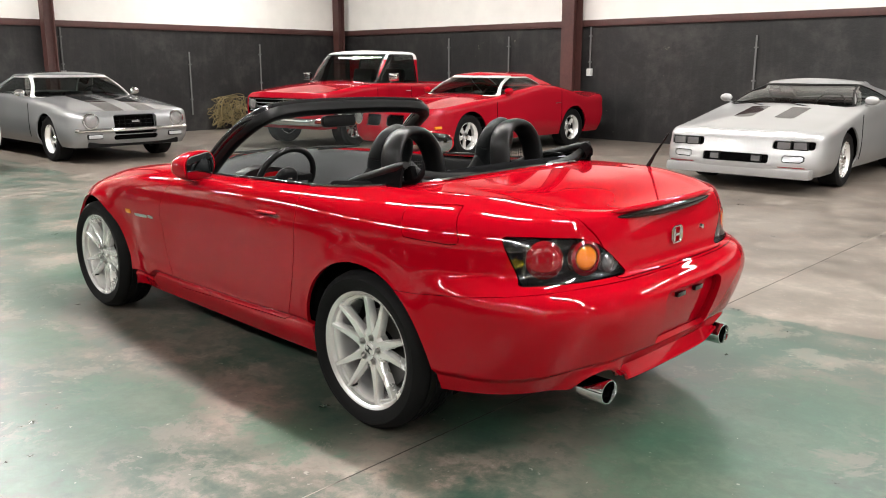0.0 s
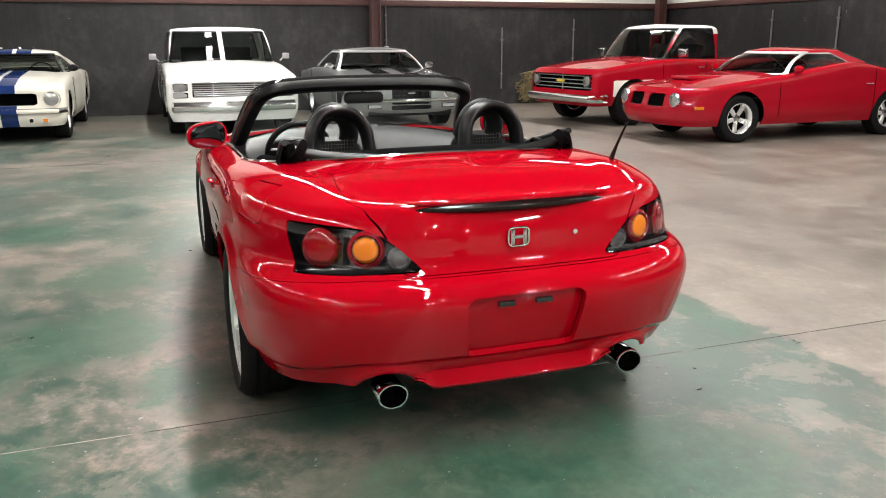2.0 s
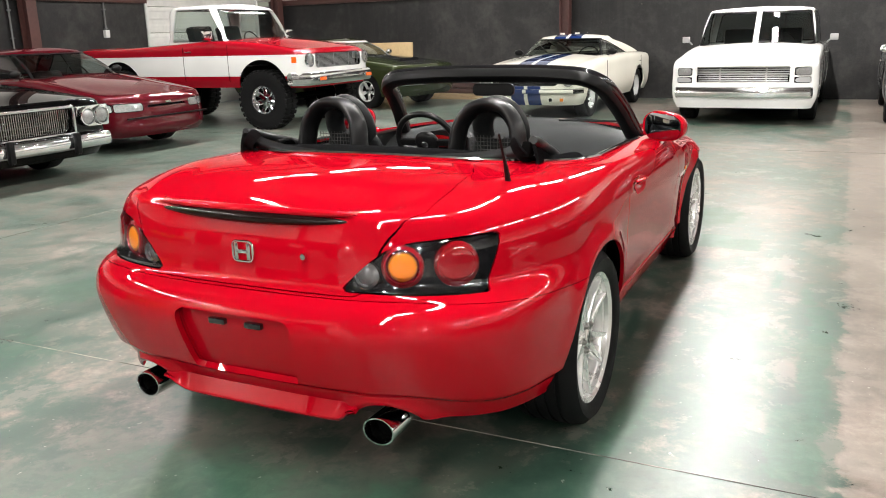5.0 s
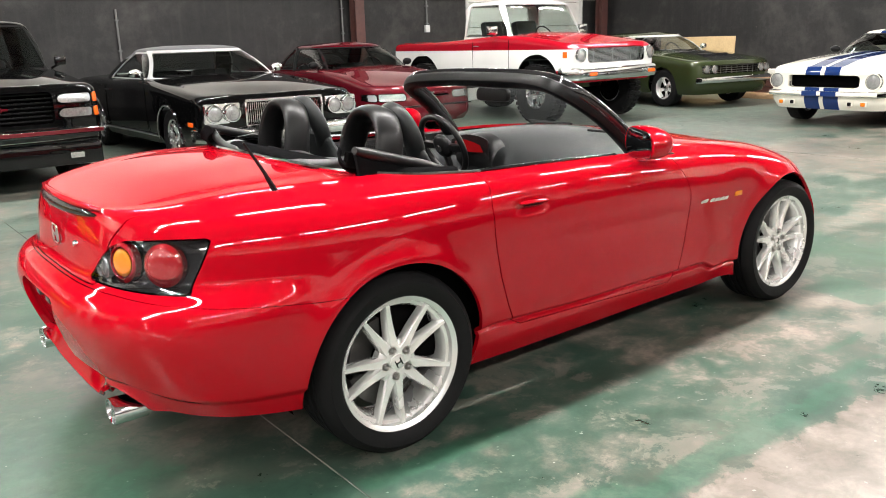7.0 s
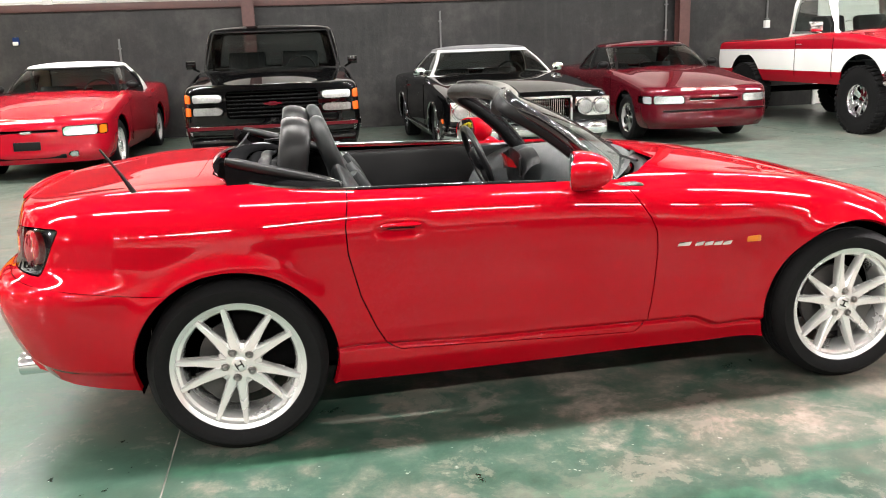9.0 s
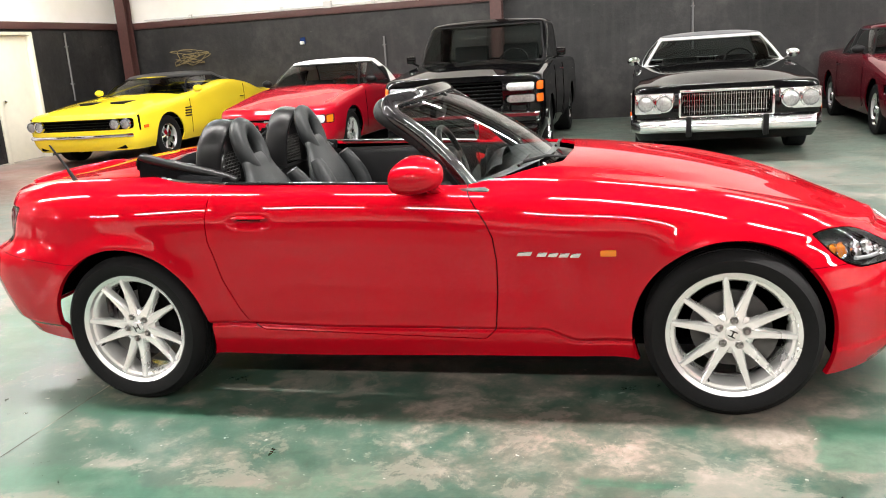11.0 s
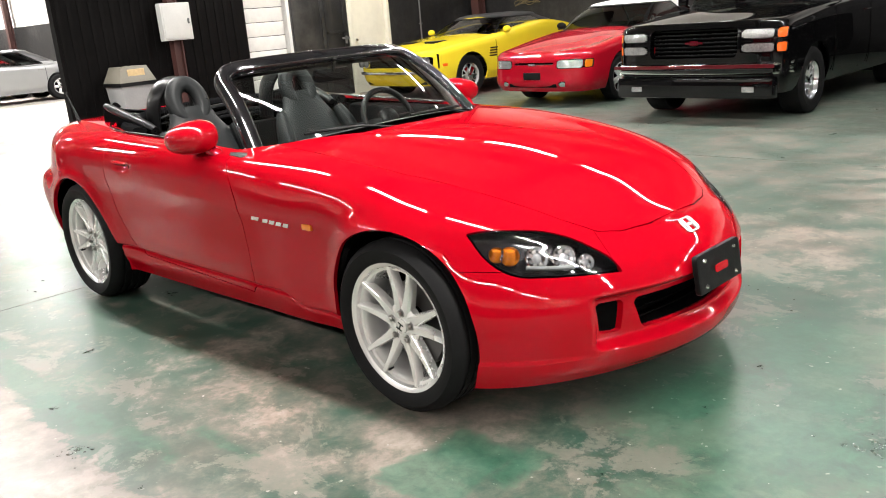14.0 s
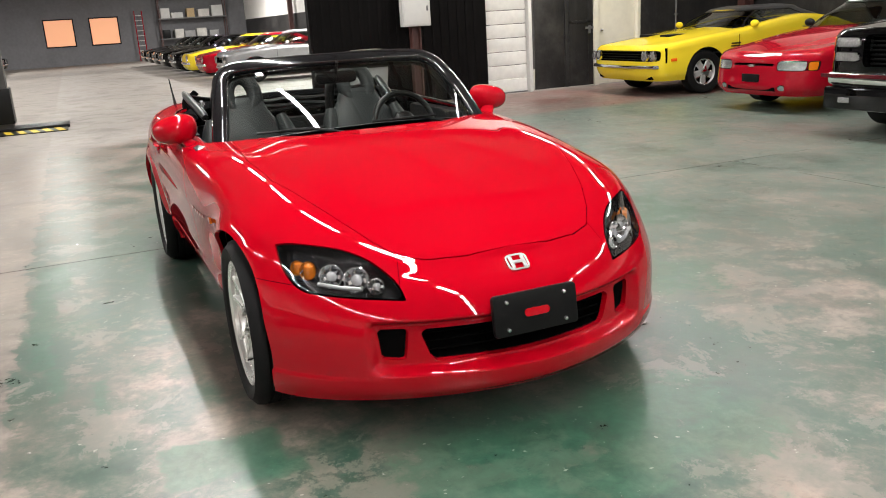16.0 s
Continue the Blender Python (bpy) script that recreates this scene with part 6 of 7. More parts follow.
    for s in (1, -1):
        # the padded side rails of the folded top rise to the rear and end in curled flaps
        p = smooth_path([(-0.79, 0.575, 0.89), (-0.88, 0.588, 0.922), (-1.0, 0.605, 0.956), (-1.12, 0.62, 0.99), (-1.2, 0.628, 1.014)], 22) * (1, s, 1)
        part("top_edge", tube(p, np.interp(np.linspace(0, 1, 22), [0, 0.1, 0.9, 1], [0.02, 0.026, 0.024, 0.016]), 12, 0.85), leather, car)
        low = p * (1, 1, 0) + (0, s * 0.012, 0.868)
        part("top_skirt", sheet(lambda u, w: tuple(p[min(int(u * 21), 21)] * (1 - w) + low[min(int(u * 21), 21)] * w + np.array((0, s * 0.016 * math.sin(math.pi * w), 0))), 22, 8, 0.012), cloth, car, "padded black side of the folded top")
        part("top_elbow", moved(box(-0.022, 0.03, -0.016, 0.016, -0.045, 0.012, 0.01), at(-1.2, s * 0.608, 0.995, 0, 16, 0)), M["dark"], car)
        line = smooth_path([(-1.12, 0.63, 0.94), (-1.2, 0.625, 0.952), (-1.235, 0.612, 0.97), (-1.245, 0.597, 0.99), (-1.24, 0.582, 1.012), (-1.225, 0.57, 1.024)], 22)

        def flap(u, w):
            q = line[min(int(u * 21), 21)]
            return (q[0] + 0.02 * w, s * (q[1] - 0.03 * w), q[2] - 0.02 * w + 0.006 * math.sin(4 * w))

        part("top_flap", sheet(flap, 22, 10, 0.008), cloth, car, "curled black end of the folded top")
    def trough(u, w):
        e = abs(2 * u - 1)
        z = 0.955 + 0.05 * e**4
        return (-1.225 + 0.05 * e**3 - 0.02 * math.sin(w * math.pi), (u - 0.5) * 1.2, z - (0.03 + 0.03 * e**3) * w)

    part("top_trough", sheet(trough, 50, 8, 0.008), leather, car, "black rear edge of the folded top")
    ch = smooth_path([(-0.75, -0.745, 0.902), (-1.02, -0.70, 0.92), (-1.2, -0.55, 0.938), (-1.275, -0.25, 0.952), (-1.285, 0, 0.956), (-1.275, 0.25, 0.952), (-1.2, 0.55, 0.938), (-1.02, 0.70, 0.92), (-0.75, 0.745, 0.902)], 70)
    part("tonneau_trim", tube(ch, 0.008, 6), M["chrome"], car, "thin bright strip round the rear of the cockpit")
    # windscreen and frame
    def screen(u, w):
        k = 2 * u - 1
        b = Vector((0.53 - 0.28 * abs(k) ** 2.2, k * 0.665, 0.875 - 0.03 * k * k))
        h = Vector((-0.035 - 0.10 * abs(k) ** 2.4, k * 0.565, 1.192 - 0.022 * abs(k) ** 3))
        p = b.lerp(h, w)
        return (p.x + 0.02 * math.sin(w * math.pi), p.y, p.z + 0.02 * math.sin(w * math.pi))

    wind = part("windscreen", sheet(screen, 30, 12), M["glass"], car, "clear curved windscreen")
    wind.visible_shadow = False
    left = [screen(0.0, w) for w in np.linspace(-0.06, 0.8, 11)]
    right = [screen(1.0, w) for w in np.linspace(0.8, -0.06, 11)]
    turn = [screen(0.012, 0.91), screen(0.05, 0.985)]
    back = [screen(0.95, 0.985), screen(0.988, 0.91)]
    top = [screen(u, 1.0) for u in np.linspace(0.11, 0.89, 21)]
    frame_path = smooth_path(left + turn + top + back + right, 90)
    part("windscreen_frame", rail(frame_path, 0.037, 20, 0.72, 3.4), gloss, car, "gloss black windscreen frame")
    inner = (frame_path - (0, 0, 1.0)) * (1, 0.98, 0.92) + (-0.035, 0, 1.0)
    part("frame_trim", rail(inner, 0.034, 16, 0.85, 3.4), trim, car)
    base = [screen(u, -0.03) for u in np.linspace(0.1, 0.9, 25)]
    part("scuttle_grille", tube(np.array(base) + (0.035, 0, -0.006), 0.036, 8, 0.45), trim, car, "black grille under the windscreen")
    for y in (0.40, -0.12):
        a = np.array(screen(0.5 + y / 1.31, 0.0)) + (0.04, 0, 0.012)
        b = np.array(screen(0.5 + (y - 0.30) / 1.31, 0.09)) + (0.025, 0, 0.012)
        part("wiper", joined(tube([a, (a + b) / 2 + (0.005, 0, 0.015), b], 0.007, 6), tube([b + (0.0, 0.22, 0.0), b, b + (0.0, -0.1, 0.0)], 0.006, 6)), trim, car)
    part("inner_mirror", joined(moved(slab(round_rect(0.22, 0.062, 0.024), 0.03, None, 0.008), at(-0.045, 0.0, 1.105, 0, 6, 0) @ ZY0), tube([(-0.02, 0, 1.12), (0.01, 0, 1.18)], 0.009)), trim, car, "black inside mirror")


build_roadster()


# ---- the parked cars ----
def plain_wheel(car, x, y_out, side, R, w, style, rim_r=None):
    """A wheel in one of a few styles: mag (five wide spokes), rally, slots, steel, chrome."""
    r = rim_r or R * 0.58
    d = w / 2
    metal = {"mag": "alu", "rally": "silver2", "chrome": "chrome", "star": "alu", "dark": "trim"}[style]
    dish = 0.2 if style in ("chrome", "mag") else 0.6
    rim = lathe([(r - 0.01, -d * 0.8), (r, -d * 0.8), (r - 0.02, -d * 0.3), (r - 0.022, d * dish), (r - 0.014, d * 0.74), (r, d * 0.86), (r + 0.008, d * 0.8)], 40)
    wheel = part("wheel", rim, M[metal], car)
    wheel.matrix_local = Matrix.Translation((x, side * (y_out - d), R)) @ (Matrix.Identity(4) if side > 0 else Matrix.Rotation(math.pi, 4, "Z")) @ Matrix.Rotation(0.3 + x, 4, "Y")
    tyre = part("tyre", tyre_geo(R, r, w, False), M["rubber"], wheel)
    if R > 0.42:
        lug = box(-0.028, 0.028, 0.012, d * 1.01, R - 0.02, R + 0.012, 0.006)
        row = [moved(moved(lug, at(0, 0, 0, 0, 0, 8)), turn_y(360 / 34 * i)) for i in range(34)] + [moved(moved(lug, at(0, -d, 0, 0, 0, -8)), turn_y(360 / 34 * (i + 0.5))) for i in range(34)]
        part("tread", joined(*row), M["rubber"], tyre, "deep blocks of off-road tread")
    k = {"mag": 5, "rally": 5, "chrome": 8, "star": 5, "dark": 5}[style]
    wide = {"mag": 0.36, "rally": 0.62, "chrome": 0.5, "star": 0.46, "dark": 0.5}[style]
    for i in range(k):
        g = spoke_geo(r * 0.22, r - 0.012, r * wide * 0.75, r * wide * (0.8 if k > 5 else 1.0), d * (dish + 0.1), d * (dish + 0.05), 0.025)
        part("spoke", moved(g, turn_y(360 / k * i)), M[metal], wheel)
    part("hub", lathe([(0.0, d * (dish + 0.3)), (r * 0.2, d * (dish + 0.28)), (r * 0.26, d * (dish + 0.1)), (r * 0.27, d * dish - 0.03)], 24), M["chrome" if style != "dark" else "steel"], wheel)
    part("brake_drum", lathe([(0.0, d * 0.05), (r * 0.85, d * 0.05), (r * 0.85, -d * 0.4)], 24), M["dark"], wheel)
    return wheel


def front_x(skin, y, z, rear=False):
    v, _, n = skin
    k = v[:, 0] < 0 if rear else v[:, 0] > 0
    d = (v[:, 1] - y) ** 2 + (v[:, 2] - z) ** 2 - (0 if rear else 0.0) + np.where(k, 0, 9)
    i = np.argsort(d)[:40]
    i = i[np.argmin(v[i, 0])] if rear else i[np.argmax(v[i, 0])]
    return v[i, 0]


def side_y(skin, x, z):
    v = skin[0]
    d = (v[:, 0] - x) ** 2 + (v[:, 2] - z) ** 2 + np.where(v[:, 1] > 0, 0, 9)
    i = np.argsort(d)[:12]
    return v[i, 1].max()


ZY = np.array([[0, 0, 1, 0], [1, 0, 0, 0], [0, 1, 0, 0], [0, 0, 0, 1.0]])


def parked(name, label, axle, heading, p):
    """A parked car from its main sizes. p: wb wheelbase, fo and ro overhangs, w half width, zb sill; hood0, cowl, belt, deck1, deck0
    heights along the shoulder; a0, a1, c1, c0 x of the cabin's pillars at belt and roof (from the front axle); roof height."""
    q = dict(zb=0.24, crown=0.05, pf=(5, 4), pr=(5, 4), flare=0.0, wr=0.64, lean=0.02, R=0.33, tw=0.22, style="mag", paint="silver", roof_paint=None, side_y0=0.0, rear_glass=True, bed=None, two_tone=None,
             stripes=None, glass="darkglass", arch=0.38, chin=0.06, tail=0.06, nose=None, rake=0.0, lift=0.0, under="dark")
    q.update(p)
    m = Matrix.Translation((axle[0], axle[1], 0)) @ Matrix.Rotation(radians(heading), 4, "Z")
    car = thing(name, m, label, "truck" if q["bed"] else "car", "parked cars")
    wb, W = q["wb"], q["w"]
    xf, xr = q["fo"], -wb - q["ro"]
    zb = q["zb"] + q["lift"]
    st = [(xr, q["deck0"]), (-wb, q["deck1"]), (q["c0"], q["deck1"] * 0.4 + q["belt"] * 0.6), (q["a0"], q["cowl"]), (0.15, q["hood0"] * 0.45 + q["cowl"] * 0.55), (xf, q["hood0"])]
    sh = curve_through(st)
    xs = np.linspace(xr, xf, 9)

    def lev(k, y, dz, f_in, r_in, mix):
        zz = [(x, (zb + mix * (float(sh(x)) - zb)) + dz) for x in xs]
        bulge = [(x, y + q["flare"] * (math.exp(-((x / 0.5) ** 2)) + math.exp(-(((x + wb) / 0.5) ** 2)))) for x in xs]
        return dict(xf=xf - f_in, xr=xr + r_in, y=bulge, z=zz)

    ns = q["nose"] or (0.03, 0.0, 0.0, 0.03, 0.06)
    lv = [
        lev(0, W - 0.07, 0.0, ns[0] + q["chin"], q["tail"] + 0.06, 0.0),
        lev(1, W - 0.02, 0.0, ns[0], q["tail"], 0.18),
        lev(2, W, 0.0, ns[1], 0.0, 0.45),
        lev(3, W - 0.005, 0.0, ns[2], 0.0, 0.7),
        lev(4, W - 0.012, 0.0, ns[3] * 0.8, 0.015, 0.90),
        lev(5, W - 0.035, 0.0, ns[4] * 0.85, 0.035, 0.968),
        lev(6, W - 0.075, 0.0, ns[4] + 0.005, 0.055, 0.998),
        lev(6, W - 0.22, q["crown"] * 0.3, ns[4] + 0.02, 0.062, 1.0),
        lev(7, W * 0.45, q["crown"] * 0.8, ns[4] + 0.025, 0.065, 1.0),
        lev(8, 0.0, q["crown"], ns[4] + 0.02, 0.065, 1.0),
    ]
    for v in lv[-2:]:
        v["z"] = [(x, z - (q["crown"] * (0.75 if v is lv[-2] else 1) if x > xf - 0.05 or x < xr + 0.05 else 0)) for x, z in v["z"]]
    lv[-1]["y"] = [(0, 0.0)]
    skin = hull(lv, q["pf"], q["pr"], xf - 0.5, xr + 0.45, 28, 70, 84)
    full = skin
    R, zc = q["R"], q["R"]

    def arch(v):
        d = np.minimum(np.hypot(v[:, 0], v[:, 2] - zc - q["lift"] * 0.45), np.hypot(v[:, 0] + wb, v[:, 2] - zc - q["lift"] * 0.45)) - q["arch"]
        return np.where(np.abs(v[:, 1]) > W * 0.55, d, 1.0)

    skin = split(skin, arch)[1]
    if q["bed"]:
        b0, b1 = q["bed"]
        f = lambda v: np.where(v[:, 2] > q["belt"] - 0.25, sd_box(v[:, 0], v[:, 1], (b0 + b1) / 2, 0, abs(b1 - b0) / 2, W - 0.13, 0.04), 1.0)
        skin = split(skin, f)[1]
        part("load_bed", joined(box(b1, b0, -W + 0.14, W - 0.14, zb + 0.25, zb + 0.29), box(b0 - 0.02, b0, -W + 0.14, W - 0.14, zb + 0.2, q["belt"] - 0.02)), M["dark"], car)
    mid_x, half_x = (q["a0"] - 0.06 + q["c0"] + 0.3) / 2, (q["a0"] - 0.06 - q["c0"] - 0.3) / 2
    skin = split(skin, lambda v: np.where(v[:, 2] > q["belt"] - 0.2, sd_box(v[:, 0], v[:, 1], mid_x, 0, half_x, W - 0.2, 0.05), 1.0))[1]
    for k in (1, -1):
        part("door_trim", box(q["c0"] + 0.3, q["a0"] - 0.1, k * (W - 0.2) - 0.015, k * (W - 0.2) + 0.015, zb + 0.1, q["belt"] - 0.05), M["trim"], car)
    main = M[q["paint"]]
    # the grille opening goes right through the nose
    gr = q.get("grille")
    if gr:
        gy, g0, g1, rad = gr[:4]
        cut, skin = split(skin, lambda v: np.where(v[:, 0] > xf - 0.4, sd_box(v[:, 1], v[:, 2], 0, (g0 + g1) / 2, gy, (g1 - g0) / 2, rad), 1.0))
        edge = part("grille_surround", hemmed_ring(cut, (-0.09, 0, 0)), M[q.get("grille_edge", "trim")], car)
        x0 = xf - q.get("grille_in", 0.06)
        part("grille_back", box(x0 - 0.16, x0 - 0.13, -gy - 0.05, gy + 0.05, g0 - 0.03, g1 + 0.03), M["dark"], edge)
        for k in range(gr[4]):
            z = g0 + (g1 - g0) * (k + 0.5) / gr[4]
            part("grille_bar", tube([(x0 - 0.05, -gy, z), (x0 - 0.03, 0, z), (x0 - 0.05, gy, z)], gr[6], 6), M[q.get("bar", "trim")], edge)
        for k in range(gr[5]):
            y = -gy + 2 * gy * (k + 0.5) / gr[5]
            part("grille_upright", tube([(x0 - 0.035, y, g0), (x0 - 0.035, y, g1)], gr[6], 6), M[q.get("bar", "trim")], edge)
    for hole in q.get("holes", ()):
        hy, wy, h0, h1 = hole[:4]
        hc, skin = split(skin, lambda v: np.where(v[:, 0] > xf - 0.5, sd_box(np.abs(v[:, 1]), v[:, 2], hy, (h0 + h1) / 2, wy, (h1 - h0) / 2, 0.015), 1.0))
        for g in (split(hc, lambda v: v[:, 1]) if hy > wy else (hc,)):
            edge = part("nose_recess", hemmed_ring(g, (-0.07, 0, 0)), M["trim"], car)
            part("recess_back", (g[0] - (0.06, 0, 0), g[1], g[2]), M["dark"], edge)
    for fy, fz, wy, wz, gl in q.get("flush", ()):
        lamp, skin = carve(skin, lambda v: np.where(v[:, 0] > xf - 0.55, sd_box(np.abs(v[:, 1]), v[:, 2], fy, fz, wy, wz, 0.012), 1.0), 0.005)
        for g in split(lamp, lambda v: v[:, 1]):
            if len(g[1]):
                glass = part("headlamp" if gl in ("lampglass", "dimlens") else "indicator", hemmed(g, 0.02), M[gl], car)
                part("lamp_edge", hemmed_ring((g[0], g[1], g[2]), (-0.03, 0, 0)), M["chrome" if gl == "lampglass" else "trim"], glass)
    if q["two_tone"]:
        z0, z1, other = q["two_tone"]
        band, skin = split(skin, lambda v: np.maximum(np.maximum(z0 - v[:, 2], v[:, 2] - z1), v[:, 0] - q.get("tone_front", 9.0)))
        part("side_panel", band, M[other], car)
    if q["stripes"]:
        c, hw, other, lim = q["stripes"]
        st_in, skin = split(skin, lambda v: np.maximum(np.maximum(np.abs(np.abs(v[:, 1]) - c) - hw, lim[0] - v[:, 0]), np.where((v[:, 0] < lim[1]), -1.0, np.where(q.get("nose_stripe", False), -1.0, v[:, 0] - lim[1]))))
        part("stripe", st_in, M[other], car)
    part("body", hemmed(skin, 0.02), main, car)
    # near-black inner copy of the lower skin, added to keep openings dark
    v, t, n = full
    inner = split(split((v, t, n), arch)[1], lambda v: v[:, 2] - (zb + 0.55 * (q["belt"] - zb)))[0]
    if gr:
        inner = split(inner, lambda v: np.where(v[:, 0] > xf - 0.5, sd_box(v[:, 1], v[:, 2], 0, (g0 + g1) / 2, gy, (g1 - g0) / 2, rad), 1.0))[1]
    part("dark_liner", (inner[0] * (0.985, 0.965, 1.0) - (0.02, 0, 0), inner[1], inner[2]), M["dark"], car)
    part("floor_pan", box(xr + 0.25, xf - 0.25, -W + 0.22, W - 0.22, zb + 0.02, zb + 0.08), M["dark"], car)
    # shut lines
    for s in (1, -1):
        for x in q.get("shut", (q["a0"] - 0.02, q["c0"] + 0.45)):
            pts = [(x, s * (side_y(full, x, z) + 0.001), z) for z in np.linspace(zb + 0.1, float(sh(x)) - 0.06, 9)]
            part("shut_line", tube(pts, 0.004, 5), M["dark"], car)
        part("door_handle", tube([(q["c0"] + 0.5, s * (side_y(full, q["c0"] + 0.5, q["belt"] - 0.13) + 0.012), q["belt"] - 0.13), (q["c0"] + 0.64, s * (side_y(full, q["c0"] + 0.64, q["belt"] - 0.13) + 0.012), q["belt"] - 0.13)], 0.012, 8, 0.6), M[q.get("handle", "chrome")], car)
    if q.get("gills"):
        for s in (1, -1):
            for k in range(4):
                gx, gz = q["gills"][0] - 0.012 * k, q["gills"][1] + 0.042 * k
                part("gill", box(gx - 0.09, gx + 0.09, s * side_y(full, gx, gz) - 0.006, s * side_y(full, gx, gz) + 0.006, gz, gz + 0.022, 0.003), M["trim"], car)
    cabin(car, q, main)
    for s in (1, -1):
        for x in (0, -wb):
            plain_wheel(car, x, W - 0.03 + q.get("wheel_out", 0), s, R, q["tw"], q["style"], q.get("rim"))
    if q["bed"] or q["lift"]:
        for x in (0, -wb):
            part("axle", tube([(x, -W + 0.15, R), (x, W - 0.15, R)], 0.05, 8), M["dark"], car)
    front_end(car, q, full, xf, main)
    return car


def cabin(car, q, main):
    a0, a1, c1, c0, roof, belt, W, wr = q["a0"], q["a1"], q["c1"], q["c0"], q["roof"], q["belt"], q["w"], q["wr"]
    zb0 = belt - 0.06
    wbase = W - 0.1
    cr = 0.05

    def lev(f, w, z, a, c):
        return dict(xf=a, xr=c, xwf=a - 0.42, xwr=c + 0.35, y=[(0, w)], z=[(a, z - q["rake"] * 0), (c, z)])

    lv = [
        lev(0, wbase, zb0, a0 + 0.10, c0 - 0.05),
        lev(0, wbase - 0.01, belt + 0.01, a0, c0),
        lev(0, (wbase * 0.5 + wr * 0.5) + 0.02, (belt + roof) / 2, (a0 + a1) / 2 + 0.03, (c0 + c1) / 2 - 0.02),
        lev(0, wr + 0.025, roof - 0.055, a1 + 0.06, c1 - 0.05),
        lev(0, wr - 0.005, roof - 0.018, a1 + 0.0, c1 + 0.0),
        lev(0, wr - 0.08, roof - 0.0, a1 - 0.05, c1 + 0.05),
        lev(0, wr * 0.5, roof + cr * 0.45, a1 - 0.12, c1 + 0.12),
        lev(0, 0.0, roof + cr * 0.55, a1 - 0.14, c1 + 0.14),
    ]
    lv[0]["xf"] = a0 + 0.1
    shell = hull(lv, q.get("cab_f", (4.2, 3.2)), q.get("cab_r", (5, 4)), 0, 0, 18, 28, 48)
    z0, z1 = belt + 0.025, roof - 0.065
    mid = (a1 + c1) / 2

    def wid(z):
        return wbase + (wr - wbase) * (z - belt) / (roof - belt)

    def screen(v):
        x, y, z = v.T
        xa = a0 + (a1 - a0) * (z - belt) / (roof - belt)
        return np.maximum(np.maximum(np.maximum(z0 - z, z - z1), np.abs(y) - wid(z) + 0.055), np.where(x > mid, xa - 0.30 - x, 1.0))

    def rear(v):
        x, y, z = v.T
        xc = c0 + (c1 - c0) * (z - belt) / (roof - belt)
        return np.maximum(np.maximum(np.maximum(z0 + 0.03 - z, z - z1), np.abs(y) - wid(z) + 0.11), np.where(x < mid, x - xc - 0.22, 1.0))

    sa, sc = q.get("side_front", 0.12), q.get("side_rear", 0.42)

    def side(v):
        x, y, z = v.T
        k = (z - belt) / (roof - belt)
        xa, xc = a0 + (a1 - a0) * k - sa, c0 + (c1 - c0) * k + sc
        f = np.maximum(np.maximum(z0 - z, z - z1), np.maximum(x - xa, xc - x))
        return np.where(np.abs(y) > wid(z) - 0.07, f, 1.0)

    panes = []
    frames = []
    edge_mat = M["brightwork"] if q.get("bright") else M["trim"]

    def framed(skin, f, w=0.02):
        pane, rest = split(skin, f)
        band, rest = split(rest, lambda v: f(v) - w)
        if len(band[1]):
            frames.append((band[0] + band[2] * 0.004, band[1], band[2]))
        return pane, rest

    glass, shell = framed(shell, screen, 0.034 if q.get("bright") else 0.02)
    panes.append(("windscreen", glass))
    if q["rear_glass"]:
        glass, shell = framed(shell, rear)
        panes.append(("rear_window", glass))
    glass, shell = framed(shell, side, 0.016)
    left, right = split(glass, lambda v: -v[:, 1])
    panes += [("side_window", left), ("side_window", right)]
    if q.get("divider"):
        for _ in (0,):
            rows = [(a0 + (a1 - a0) * k + 0.075 - 0.03 * k, 0.0, belt + (roof - belt) * k) for k in np.linspace(0.0, 0.95, 8)]
            part("screen_divider", tube(rows, 0.04, 8, 0.4), M["white"], car)
    for nm, g in panes:
        if len(g[1]):
            part(nm, g, M[q["glass"]], car)
    for k, g in enumerate(frames):
        if k == len(frames) - 1:
            for h in split(g, lambda v: -v[:, 1]):
                part("window_trim", hemmed(h, 0.012), edge_mat, car)
        else:
            part("window_trim", hemmed(g, 0.012), edge_mat, car)
    if q["roof_paint"]:
        top, shell = split(shell, lambda v: np.minimum(np.maximum(q.get("roof_low", roof - 0.09) - v[:, 2], v[:, 0] - q.get("roof_front", a1 + 0.3)), v[:, 0] - q.get("roof_rear", -9.0)))
        part("roof", hemmed(top, 0.02), M[q["roof_paint"]], car)
    if q.get("roof_stripes"):
        c, hw, other = q["roof_stripes"]
        top, shell = split(shell, lambda v: np.maximum(np.abs(np.abs(v[:, 1]) - c) - hw, roof - 0.08 - v[:, 2]))
        part("roof_stripe", top, M[other], car)
    if q.get("post"):
        for s in (1, -1):
            rows = [(q["post"] - 0.1 * k, s * (wid(belt + (roof - belt) * k) + 0.012 + 0.02 * k * (1 - k)), belt + (roof - belt) * k) for k in np.linspace(0.02, 0.86, 6)]
            part("window_post", rail(rows, 0.028, 8, 0.6), M["trim"], car)
    part("cabin_frame", hemmed(shell, 0.03), M[q.get("pillar", q["paint"])], car)
    # inside: seats, dash, wheel
    zf = q["zb"] + q["lift"] + 0.1
    part("dashboard", box(a0 - 0.45, a0 - 0.02, -wbase + 0.1, wbase - 0.1, belt - 0.28, belt - 0.02, 0.05), M["trim"], car)
    seatx = (a1 + c1) / 2 - 0.1 + q.get("seat_dx", 0)
